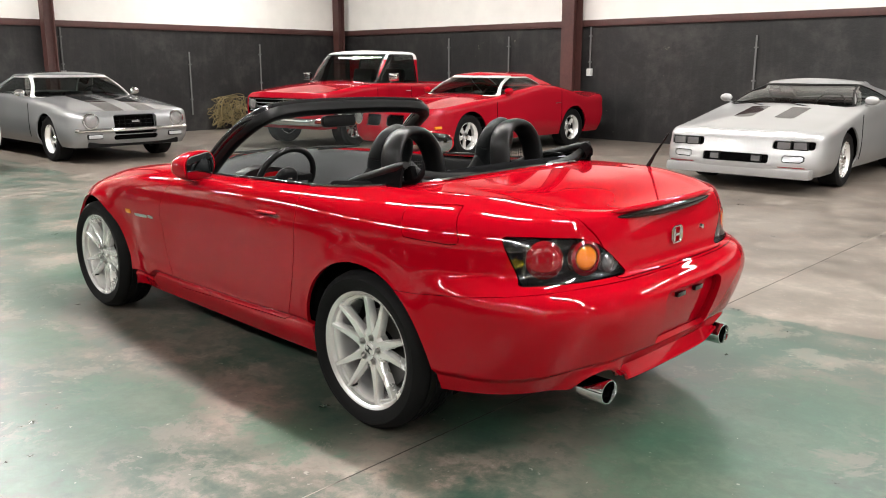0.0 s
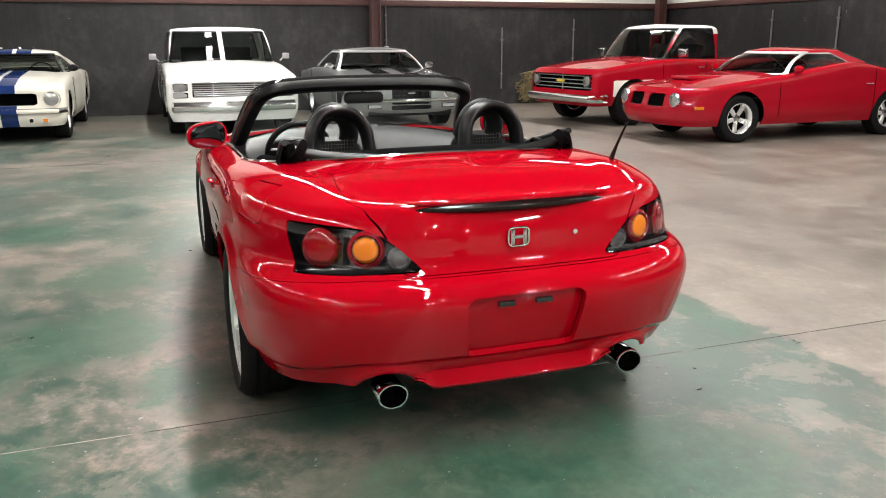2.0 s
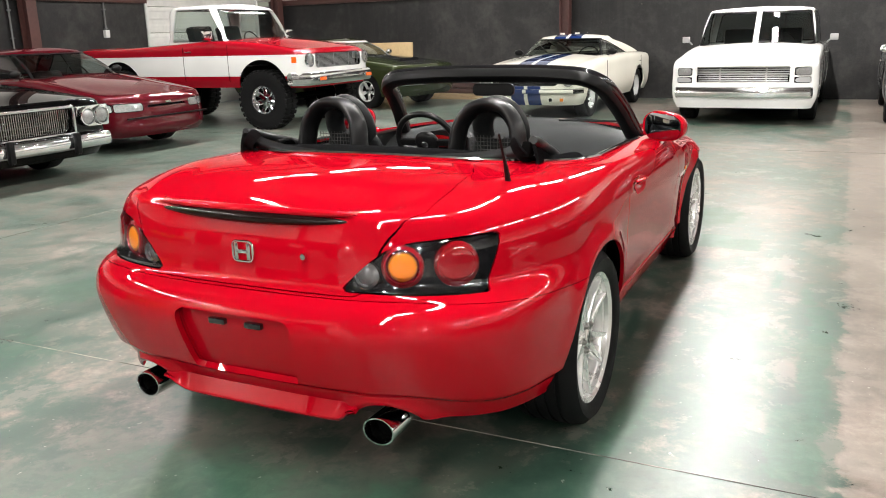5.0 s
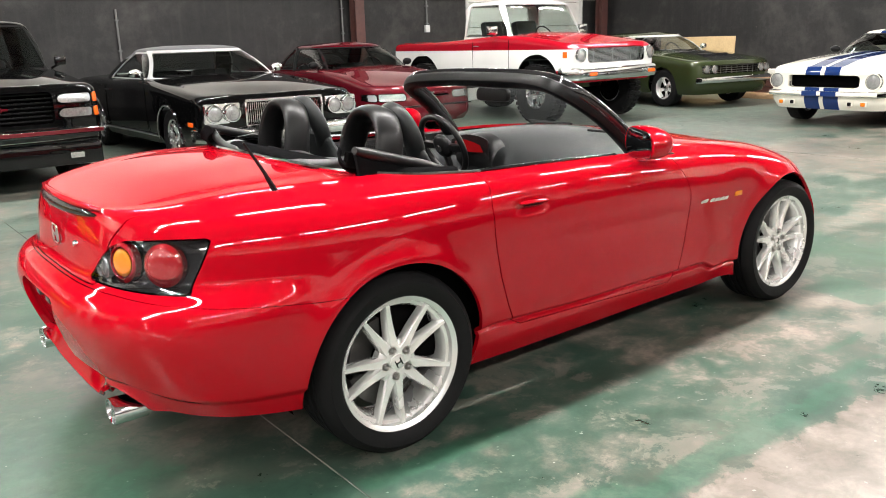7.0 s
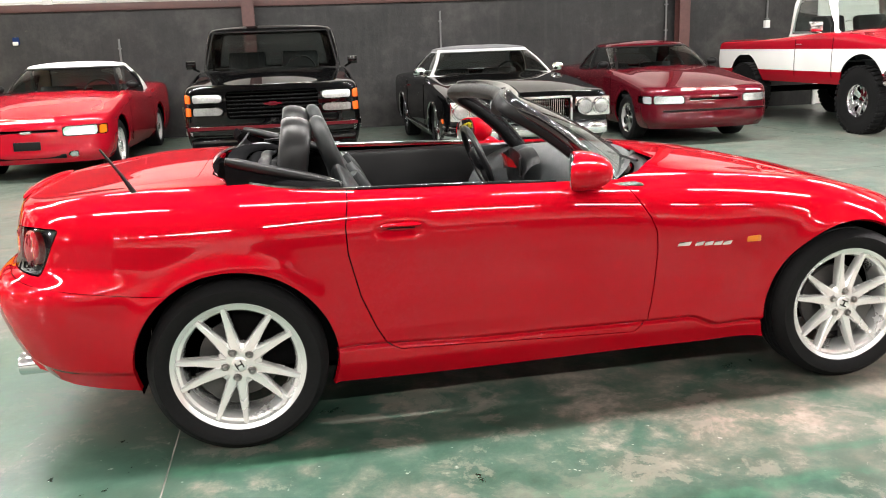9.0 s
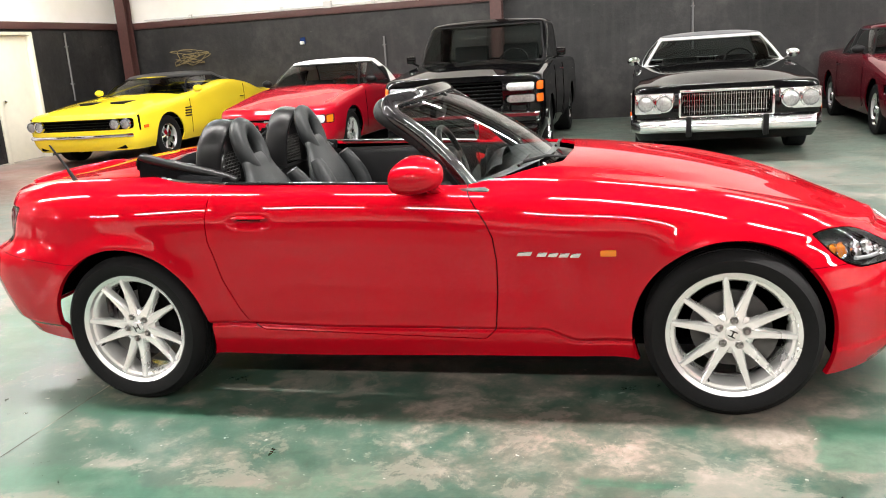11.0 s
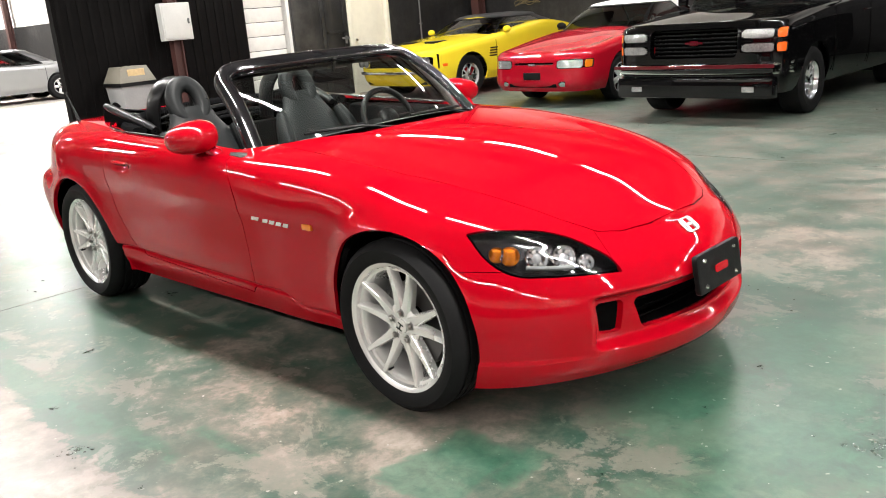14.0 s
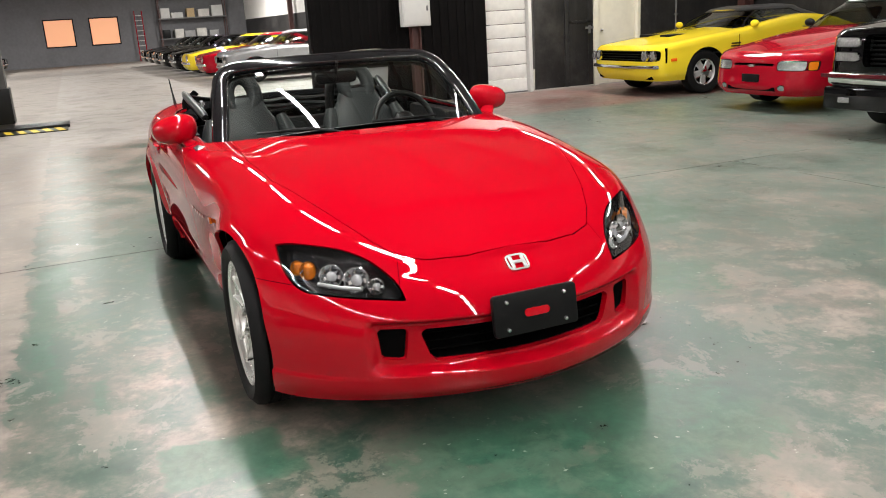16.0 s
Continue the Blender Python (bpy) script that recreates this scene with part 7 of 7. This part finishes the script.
    for y in (0.36, -0.36):
        seat = part("seat", box(seatx - 0.05, seatx + 0.5, y - 0.25, y + 0.25, zf, belt - 0.4, 0.05), M[q.get("seat", "leather")], car)
        part("backrest", moved(box(-0.08, 0.08, y - 0.25, y + 0.25, 0, roof - belt + 0.12, 0.05), at(seatx, 0, belt - 0.42, 0, -14, 0)), M[q.get("seat", "leather")], seat)
    ring = lathe([(0.19 + 0.012 * math.cos(a), 0.012 * math.sin(a)) for a in np.linspace(0, 2 * math.pi, 8)], 28, "x")
    part("steering_wheel", moved(joined(ring, box(-0.01, 0.01, -0.18, 0.18, -0.015, 0.015)), at(a0 - 0.55, 0.36, belt + 0.0, 0, -25, 0)), M["trim"], car)
    # mirrors
    for s in (1, -1):
        mx = a0 - 0.32
        my = wbase + 0.09 + q.get("mirror_out", 0)
        mg = part("door_mirror", joined(box(mx - 0.03, mx + 0.04, s * my - (0.06 if q.get("mirror_small") else 0.1), s * my + (0.06 if q.get("mirror_small") else 0.1), belt + 0.05, belt + (0.15 if q.get("mirror_small") else 0.19), 0.02) if q.get("mirror_box") else ball(mx, s * my, belt + 0.09 + q.get("mirror_up", 0), 0.05, 0.085, 0.055, 16), tube([(mx, s * (my - 0.1), belt + 0.02), (mx, s * my, belt + 0.07 + q.get("mirror_up", 0))], 0.014, 6)), M[q.get("mirror", "chrome")], car)
    for y in (0.3, -0.25):
        part("wiper", tube([(a0 + 0.07, y, belt + 0.015), (a0 + 0.0, y - 0.25, belt + 0.05), (a0 - 0.03, y - 0.45, belt + 0.05)], 0.007, 5), M["trim"], car)


def round_lamp(car, x, y, z, r, rim="chrome"):
    lamp = part("headlamp", moved(lathe([(r * 0.0, -0.03), (r * 0.9, -0.03), (r, 0.012), (r * 1.14, 0.01), (r * 1.2, -0.02)], 28, "x"), at(x, y, z)), M[rim], car)
    part("lamp_glass", moved(ball(0, 0, 0, 0.025, r * 0.97, r * 0.97, 20), at(x - 0.004, y, z)), M["lampglass"], lamp)
    return lamp


def box_lamp(car, x, y, z, wy, wz, glass="lampglass", rim="chrome", yaw=0.0, name="headlamp"):
    zy = at(x, y, z, 0, 0, yaw) @ ZY
    lamp = part(name, moved(slab(round_rect(wy + 0.02, wz + 0.02, 0.012), 0.03, None, 0.004), zy), M[rim], car)
    part("lamp_glass", moved(slab(round_rect(wy, wz, 0.01), 0.014, None, 0.004), at(0.026, 0, 0) @ zy if not yaw else at(0.02, 0, 0) @ zy), M[glass], lamp)
    return lamp


def bumper_bar(car, xf, w, z0, z1, material, depth=0.09, bow=0.08, label="", wrap=0.25):
    def f(u, k):
        y = (u - 0.5) * 2 * w
        a = k * 2 * math.pi
        e = abs(2 * u - 1)
        x = xf - bow * e**2 - (wrap * max(0, e - 0.9) / 0.1 if wrap else 0)
        return (x - depth / 2 + depth / 2 * math.cos(a) * (1 if abs(math.cos(a)) < 0.7 else 1.0), y, (z0 + z1) / 2 + (z1 - z0) / 2 * np.sign(math.sin(a)) * abs(math.sin(a)) ** 0.6)

    g = sheet(f, 40, 17)
    return part("front_bumper", (g[0], g[1][:, ::-1], None), M[material], car, label)


def front_end(car, q, skin, xf, main):
    for b in q.get("bumpers", ()):
        bumper_bar(car, xf + b[0], b[1], b[2], b[3], b[4], *(b[5:] if len(b) > 5 else ()))
    for s in (1, -1):
        for y, z, r in q.get("round", ()):
            round_lamp(car, front_x(skin, y, z) + q.get("lamp_dx", 0.0), s * y, z, r, q.get("lamp_rim", "chrome"))
        for y, z, wy, wz, gl, dx in q.get("square", ()):
            box_lamp(car, front_x(skin, y, z) - 0.015 + dx, s * y, z, wy, wz, gl, q.get("lamp_rim", "trim"), s * q.get("lamp_yaw", 0), "headlamp" if gl in ("lampglass", "dimlens") else "indicator")
        for x, z, lx, lz, gl in q.get("markers", ()):
            y = side_y(skin, x, z)
            part("side_marker", box(x - lx / 2, x + lx / 2, s * y - 0.012, s * y + 0.012, z - lz / 2, z + lz / 2, 0.004), M[gl], car)
    for y, z, wy, wz in q.get("bezel", ()):
        for s in (1, -1):
            part("lamp_bezel", moved(slab(round_rect(wy, wz, 0.02), 0.03, None, 0.006), at(front_x(skin, y, z) - 0.03, s * y, z) @ ZY), M["chrome"], car)
    if q.get("arch_trim"):
        for s in (1, -1):
            for cx in (0, -q["wb"]):
                zc, r = q["R"] + q["lift"] * 0.45, q["arch"] + 0.006
                pts = []
                for w in np.linspace(-8, 188, 30):
                    x, z = cx + r * math.cos(radians(w)), zc + r * math.sin(radians(w))
                    pts.append((x, s * (side_y(skin, x, z) + 0.003), z))
                part("arch_trim", tube(pts, 0.012, 6), M[q["arch_trim"]], car)
            z = q["zb"] + 0.1
            part("sill_trim", tube([(x, s * (side_y(skin, x, z) + 0.004), z) for x in np.linspace(-q["arch"] - 0.02, -q["wb"] + q["arch"] + 0.02, 12)], 0.014, 6), M[q["arch_trim"]], car)
    for b in q.get("blocks", ()):
        nm, x0, x1, y0, y1, z0, z1, r, mt = b
        part(nm, box(xf + x0, xf + x1, y0, y1, z0, z1, r), M[mt], car)


COUPE70 = dict(wb=2.743, fo=0.93, ro=1.08, w=0.94, hood0=0.73, cowl=0.90, belt=0.90, deck1=0.92, deck0=0.86, roof=1.28, a0=-0.60, a1=-1.12, c1=-2.2, c0=-2.85, wr=0.62, flare=0.015, R=0.335, cab_f=(3.3, 2.7), cab_r=(3.6, 3.0))

parked("silver_coupe", "silver muscle coupe with black bonnet stripes", (9.25, -2.98), 180,
       dict(COUPE70, paint="silver", stripes=(0.25, 0.14, "stripe", (-0.85, 0.80)), grille=(0.33, 0.42, 0.70, 0.03, 5, 8, 0.005), grille_edge="silver2",
            round=((0.66, 0.62, 0.10),), bumpers=((0.05, 0.93, 0.46, 0.52, "chrome", 0.08, 0.10),), two_tone=None,
            blocks=(("grille_badge", -0.02, 0.0, -0.06, 0.06, 0.585, 0.615, 0.005, "chrome"), ("valance", -0.2, -0.06, -0.7, 0.7, 0.24, 0.34, 0.03, "trim")),
            square=((0.62, 0.40, 0.2, 0.05, "clear", 0.0),), mirror="chrome", bright=True, style="mag", rim=0.21, tw=0.25, holes=((0.14, 0.2, 0.33, 0.41),)))

parked("white_pickup", "white lowered pickup truck with a split windscreen strip", (9.45, -0.24), 180,
       dict(divider=True, wb=2.985, fo=0.90, ro=0.95, w=0.99, zb=0.24, hood0=0.90, cowl=1.06, belt=1.07, deck1=1.06, deck0=1.04, roof=1.63, a0=-0.62, a1=-1.12, c1=-1.95, c0=-2.02, wr=0.775, cab_f=(6, 4), cab_r=(9, 7), mirror_box=True, paint="white", bed=(-2.12, -3.85),
            pf=(9, 7), pr=(9, 7), nose=(0.0, 0.0, 0.0, 0.02, 0.08), crown=0.05, R=0.34, tw=0.24, style="chrome", grille=(0.62, 0.60, 0.82, 0.01, 7, 2, 0.0115), bar="silver2", grille_edge="white",
            flush=((0.79, 0.75, 0.105, 0.055, "lampglass"), (0.79, 0.635, 0.105, 0.04, "clear")), mirror_small=True, bumpers=((0.07, 1.0, 0.38, 0.54, "chrome", 0.1, 0.06),),
            mirror="silver2", mirror_out=0.12, mirror_up=0.05, glass="darkglass", side_rear=0.16, side_front=0.12, chin=0.03))

parked("white_fastback", "white fastback coupe with twin blue racing stripes", (9.42, 2.98), 178,
       dict(COUPE70, fo=0.82, ro=0.98, w=0.87, hood0=0.80, cowl=0.93, belt=0.92, deck1=0.95, deck0=0.9, roof=1.28, a0=-0.68, a1=-1.18, c1=-1.95, c0=-3.3, wr=0.58, paint="cream", stripes=(0.14, 0.11, "blue", (-0.9, 0.9)), nose_stripe=True,
            roof_stripes=(0.14, 0.11, "blue"), grille=(0.52, 0.54, 0.71, 0.04, 0, 0, 0.005), grille_edge="cream", round=((0.70, 0.63, 0.10),), lamp_rim="cream", nose=(0.03, 0.02, 0.03, 0.02, 0.04),
            bumpers=((0.05, 0.88, 0.42, 0.50, "cream", 0.08, 0.06),), blocks=(("bumper_stripe", 0.046, 0.056, 0.03, 0.25, 0.425, 0.495, 0.002, "blue"), ("bumper_stripe", 0.046, 0.056, -0.25, -0.03, 0.425, 0.495, 0.002, "blue")),
            square=((0.6, 0.33, 0.06, 0.05, "amber", 0.0), (0.42, 0.33, 0.05, 0.05, "trim", 0.0)), mirror="trim", style="mag", side_rear=0.95, rim=0.2))

parked("green_coupe", "olive green muscle coupe with a black grille", (11.0, 6.67), -100,
       dict(COUPE70, wb=2.95, fo=0.92, w=0.96, hood0=0.80, cowl=0.96, belt=0.96, deck1=0.98, deck0=0.9, roof=1.32, paint="green", grille=(0.80, 0.60, 0.75, 0.03, 4, 12, 0.005), bar="steel", grille_edge="green",
            round=((0.73, 0.68, 0.065), (0.57, 0.68, 0.065)), bumpers=((0.05, 0.95, 0.44, 0.55, "chrome", 0.08, 0.08),), stripes=(0.0, 0.45, "stripe", (-0.75, 0.72)), blocks=(("bonnet_scoop", -1.05, -0.55, -0.3, 0.3, 0.9, 0.945, 0.02, "stripe"),), bright=True, style="mag", R=0.34))

parked("lifted_pickup", "red and white lifted pickup truck on tall off-road tyres", (7.62, 6.62), -90,
       dict(wb=3.0, fo=0.80, ro=1.0, w=0.98, zb=0.36, lift=0.28, hood0=1.19, cowl=1.36, belt=1.34, deck1=1.28, deck0=1.27, roof=1.93, a0=-0.62, a1=-1.0, c1=-1.9, c0=-2.0, wr=0.775, cab_f=(6, 4), cab_r=(9, 7), mirror_box=True, paint="fred", pillar="white", bed=(-2.1, -3.9),
            two_tone=(0.82, 1.14, "white"), pf=(9, 7), pr=(9, 7), nose=(0.0, 0.0, 0.0, 0.02, 0.1), R=0.455, rim=0.215, tw=0.29, arch=0.49, style="chrome", wheel_out=0.06, grille=(0.66, 0.93, 1.16, 0.01, 13, 3, 0.0062), bar="greybumper", grille_edge="chrome",
            round=((0.80, 1.05, 0.09),), bumpers=((0.1, 1.0, 0.67, 0.865, "chrome", 0.1, 0.06),), square=((0.68, 0.77, 0.16, 0.055, "orange", 0.12),), lamp_rim="chrome", markers=((0.62, 1.06, 0.08, 0.09, "orange"),),
            mirror="chrome", mirror_out=0.1, bright=True, glass="glass", seat="greyleather", side_rear=0.16, chin=0.02))

FOX = dict(wb=2.553, fo=0.94, ro=1.05, w=0.875, zb=0.21, hood0=0.70, cowl=0.93, belt=0.93, deck1=0.95, deck0=0.93, roof=1.32, a0=-0.52, a1=-1.12, c1=-2.0, c0=-2.45, wr=0.60, cab_r=(4, 3.4), pf=(4, 3), nose=(-0.02, 0.0, 0.02, 0.06, 0.10), R=0.31, tw=0.22)
parked("maroon_coupe", "dark maroon compact coupe", (4.48, 7.45), -90,
       dict(FOX, paint="maroon", grille=(0.34, 0.57, 0.60, 0.01, 1, 0, 0.006), flush=((0.60, 0.585, 0.19, 0.052, "lampglass"), (0.835, 0.585, 0.034, 0.05, "clear")), style="rally", rim=0.2, mirror="trim",
            side_rear=0.24, post=-1.62, blocks=(("bumper_groove", -0.02, 0.012, -0.72, 0.72, 0.44, 0.46, 0.004, "trim"), ("front_badge", 0.0, 0.008, -0.05, 0.05, 0.61, 0.635, 0.005, "chrome")), handle="trim"))

parked("black_coupe", "black full-size coupe with a grey vinyl roof and chrome nose", (1.75, 6.7), -90,
       dict(COUPE70, wb=2.9, fo=1.02, ro=1.2, w=0.99, zb=0.22, hood0=0.80, cowl=0.96, belt=0.96, deck1=0.97, deck0=0.92, roof=1.35, a0=-0.72, a1=-1.28, c1=-2.2, c0=-2.8, wr=0.64, paint="black", roof_paint="vinyl", roof_low=1.22, bright=True, pf=(7, 6),
            lamp_dx=0.035, grille=(0.46, 0.50, 0.74, 0.015, 4, 36, 0.0042), bar="chrome", grille_edge="chrome", round=((0.84, 0.64, 0.085), (0.645, 0.64, 0.085)), bumpers=((0.12, 1.0, 0.32, 0.47, "chrome", 0.12, 0.07),),
            blocks=(("bumper_guard", 0.1, 0.16, 0.36, 0.42, 0.28, 0.5, 0.015, "trim"), ("bumper_guard", 0.1, 0.16, -0.42, -0.36, 0.28, 0.5, 0.015, "trim"), ("grille_frame", 0.0, 0.03, -0.48, 0.48, 0.745, 0.775, 0.008, "chrome"), ("grille_frame", 0.0, 0.03, -0.48, 0.48, 0.475, 0.495, 0.006, "chrome"), ("grille_frame", 0.0, 0.03, -0.49, -0.465, 0.49, 0.75, 0.006, "chrome"), ("grille_frame", 0.0, 0.03, 0.465, 0.49, 0.49, 0.75, 0.006, "chrome")),
            bezel=((0.745, 0.64, 0.42, 0.22),), arch_trim="chrome", markers=((0.7, 0.52, 0.12, 0.05, "orange"),), style="chrome", R=0.335, rim=0.2, arch=0.36))

parked("black_pickup", "glossy black pickup truck with amber corner lights", (-1.18, 6.65), -90,
       dict(wb=2.985, fo=0.90, ro=0.95, w=0.97, zb=0.30, hood0=1.02, cowl=1.15, belt=1.15, deck1=1.13, deck0=1.12, roof=1.70, a0=-0.48, a1=-1.10, c1=-1.95, c0=-2.05, wr=0.775, cab_f=(6, 4), cab_r=(9, 7), mirror_box=True, paint="black", bed=(-2.15, -3.85), pf=(7, 6), pr=(9, 7), nose=(0.0, 0.0, 0.0, 0.02, 0.06),
            R=0.355, tw=0.27, rim=0.2, arch=0.41, style="chrome", grille=(0.5, 0.68, 0.98, 0.01, 7, 0, 0.01), grille_edge="black", flush=((0.70, 0.91, 0.165, 0.048, "lampglass"), (0.70, 0.77, 0.165, 0.046, "lampglass"), (0.92, 0.91, 0.036, 0.052, "orange"), (0.92, 0.77, 0.036, 0.05, "orange")),
            # the maroon bar on the bumper paints in the red roadster's reflection
            bumpers=((0.07, 0.98, 0.50, 0.62, "black", 0.1, 0.07),), blocks=(("air_dam", -0.1, 0.052, -0.9, 0.9, 0.26, 0.485, 0.035, "black"), ("fog_lamp", 0.03, 0.06, 0.58, 0.71, 0.33, 0.385, 0.008, "lampglass"), ("fog_lamp", 0.03, 0.06, -0.71, -0.58, 0.33, 0.385, 0.008, "lampglass"), ("grille_badge", -0.055, -0.03, -0.1, 0.1, 0.82, 0.845, 0.008, "maroon"), ("grille_badge", -0.055, -0.028, -0.045, 0.045, 0.808, 0.857, 0.008, "maroon"), ("bumper_strip", 0.066, 0.074, -0.92, 0.92, 0.575, 0.612, 0.003, "maroon")),
            mirror="black", mirror_small=True, mirror_out=0.06, side_rear=0.16, side_front=0.12, seat="greyleather"))

parked("red_convertible", "red compact convertible with a raised white canvas top", (-3.99, 7.54), -92,
       dict(FOX, paint="fred", roof_paint="wvinyl", roof_low=1.18, pillar="trim", roof_rear=-1.98, c0=-2.5, c1=-2.0, grille=(0.36, 0.57, 0.6, 0.01, 0, 0, 0.006), flush=((0.585, 0.575, 0.185, 0.056, "lampglass"), (0.815, 0.575, 0.035, 0.054, "amber"), (0.5, 0.31, 0.05, 0.035, "lampglass")),
            style="star", rim=0.21, mirror="trim", blocks=(("plate_blank", 0.0, 0.02, -0.15, 0.15, 0.37, 0.47, 0.008, "trim"), ("air_intake", -0.02, 0.012, -0.42, 0.42, 0.27, 0.32, 0.006, "dark"), ("front_badge", 0.0, 0.008, -0.06, 0.06, 0.56, 0.59, 0.005, "chrome")), side_rear=0.5, seat="greyleather"))

parked("yellow_coupe", "yellow muscle coupe with a black vinyl roof", (-7.2, 7.85), -92,
       dict(COUPE70, wb=2.794, fo=0.95, ro=1.0, w=0.96, hood0=0.76, cowl=0.93, belt=0.93, deck1=0.97, deck0=0.9, roof=1.27, paint="yellow", roof_paint="bvinyl", roof_low=0.97, roof_front=-1.1, grille=(0.90, 0.545, 0.71, 0.05, 4, 0, 0.005), grille_edge="yellow",
            round=((0.82, 0.63, 0.068), (0.655, 0.63, 0.068)), bumpers=((0.05, 0.95, 0.43, 0.49, "chrome", 0.09, 0.10),), blocks=(("valance", -0.2, -0.08, -0.75, 0.75, 0.26, 0.4, 0.03, "dark"), ("bonnet_scoop", -1.0, -0.65, 0.16, 0.40, 0.87, 0.918, 0.012, "trim"), ("bonnet_scoop", -1.0, -0.65, -0.40, -0.16, 0.87, 0.918, 0.012, "trim")),
            markers=((0.62, 0.56, 0.1, 0.045, "orange"),), gills=(-0.52, 0.60), mirror="yellow", style="rally", rim=0.2))

parked("red_coupe", "bright red muscle coupe with twin black nose openings", (5.95, -6.75), 90,
       dict(COUPE70, wb=2.743, fo=1.0, ro=1.1, w=0.93, hood0=0.72, cowl=0.90, belt=0.91, deck1=0.95, deck0=0.92, roof=1.27, c0=-2.8, c1=-2.1, paint="fred", holes=((0.24, 0.17, 0.50, 0.68),), pf=(3, 2.4), nose=(0.02, 0.0, 0.03, 0.08, 0.13), round=((0.62, 0.60, 0.085),),
            blocks=(("bonnet_scoop", -1.2, -0.6, -0.26, 0.26, 0.85, 0.91, 0.03, "fred"),),
            markers=((0.72, 0.5, 0.14, 0.04, "amber"),), mirror="red", style="mag", rim=0.21, tw=0.25, bright=True, side_rear=0.5))

parked("red_pickup", "red pickup truck with a white roof and white lower panels", (8.67, -6.6), 97,
       dict(wb=2.985, fo=0.88, ro=0.95, w=0.98, zb=0.34, hood0=0.92, cowl=1.08, belt=1.08, deck1=1.06, deck0=1.05, roof=1.66, a0=-0.58, a1=-1.08, c1=-1.95, c0=-2.02, wr=0.775, cab_f=(6, 4), cab_r=(9, 7), mirror_box=True, paint="fred", roof_paint="white", roof_low=1.52, bed=(-2.12, -3.85), two_tone=(0.5, 0.76, "cream"), tone_front=0.45,
            pf=(8, 6), pr=(9, 7), nose=(0.0, 0.0, 0.0, 0.03, 0.08), R=0.36, tw=0.25, rim=0.2, arch=0.42, style="chrome", grille=(0.88, 0.60, 0.86, 0.01, 4, 1, 0.008), bar="greybumper", grille_edge="chrome", round=((0.75, 0.745, 0.085),), lamp_dx=-0.045, bumpers=((0.09, 0.99, 0.40, 0.53, "chrome", 0.1, 0.06),),
            blocks=(("grille_badge", -0.07, -0.03, -0.1, 0.1, 0.72, 0.76, 0.01, "signyellow"),), mirror="chrome", mirror_out=0.14, mirror_up=0.04, side_rear=0.16, side_front=0.12))

parked("silver_wedge_coupe", "light silver wedge-nosed coupe with black bonnet louvres", (0.64, -7.4), 92,
       dict(wb=2.565, fo=1.08, ro=1.05, w=0.925, zb=0.19, hood0=0.64, cowl=0.88, belt=0.89, deck1=0.93, deck0=0.93, roof=1.21, a0=-0.42, a1=-1.18, c1=-1.9, c0=-2.95, wr=0.58, paint="silver2", pf=(5, 4), nose=(-0.01, 0.0, 0.04, 0.10, 0.14), R=0.32, rim=0.21, tw=0.25, style="star",
            stripes=(0.25, 0.115, "stripe", (-0.28, 0.32)), holes=((0.62, 0.22, 0.49, 0.585), (0.14, 0.24, 0.33, 0.43)), square=((0.70, 0.535, 0.14, 0.075, "dimlens", -0.03), (0.53, 0.535, 0.14, 0.075, "dimlens", -0.03), (0.24, 0.38, 0.1, 0.06, "dimlens", -0.03)),
            blocks=(("front_skirt", -0.16, 0.01, -0.84, 0.84, 0.17, 0.29, 0.03, "silver2"), ("red_pinstripe", -0.02, 0.006, -0.78, 0.78, 0.295, 0.305, 0.002, "redlens")), flush=((0.64, 0.39, 0.11, 0.035, "clear"),), mirror="silver2", side_rear=0.7, bright=False))


# ---- cars in the rear hall ----
parked("silver_hall_coupe", "silver sixties coupe in the rear hall", (-20.0, 3.4), -90, dict(COUPE70, fo=0.85, w=0.88, hood0=0.82, cowl=0.95, belt=0.93, roof=1.32, paint="silver", grille=(0.5, 0.56, 0.72, 0.03, 3, 0, 0.006), round=((0.68, 0.64, 0.09),), bumpers=((0.06, 0.88, 0.42, 0.5, "chrome"),), style="mag", roof_paint="bvinyl", roof_low=1.0))
_red = parked("red_hall_coupe", "red coupe in the rear hall", (-22.8, 3.3), -90, dict(COUPE70, paint="fred", round=((0.66, 0.62, 0.09),), bumpers=((0.06, 0.9, 0.42, 0.5, "chrome"),)))
_yel = parked("yellow_hall_coupe", "yellow coupe with black stripes in the rear hall", (-25.6, 3.2), -90, dict(COUPE70, paint="yellow", stripes=(0.25, 0.14, "stripe", (-0.85, 0.80)), round=((0.66, 0.62, 0.09),), bumpers=((0.06, 0.9, 0.42, 0.5, "chrome"),)))
_blk = parked("black_hall_coupe", "black coupe in the rear hall", (-28.6, 3.1), -90, dict(COUPE70, paint="black", round=((0.66, 0.62, 0.09),), bumpers=((0.06, 0.9, 0.42, 0.5, "chrome"),)))
for _x in (-31.5, -34.4, -37.4, -40.5):
    copy_thing(_blk, Matrix.Translation((_x, 3.0, 0)) @ Matrix.Rotation(radians(-90), 4, "Z"))
for _x, _src in ((-40, _blk), (-43, _red), (-46, _blk)):
    copy_thing(_src, Matrix.Translation((_x, -5.2, 0)) @ Matrix.Rotation(radians(90), 4, "Z"))
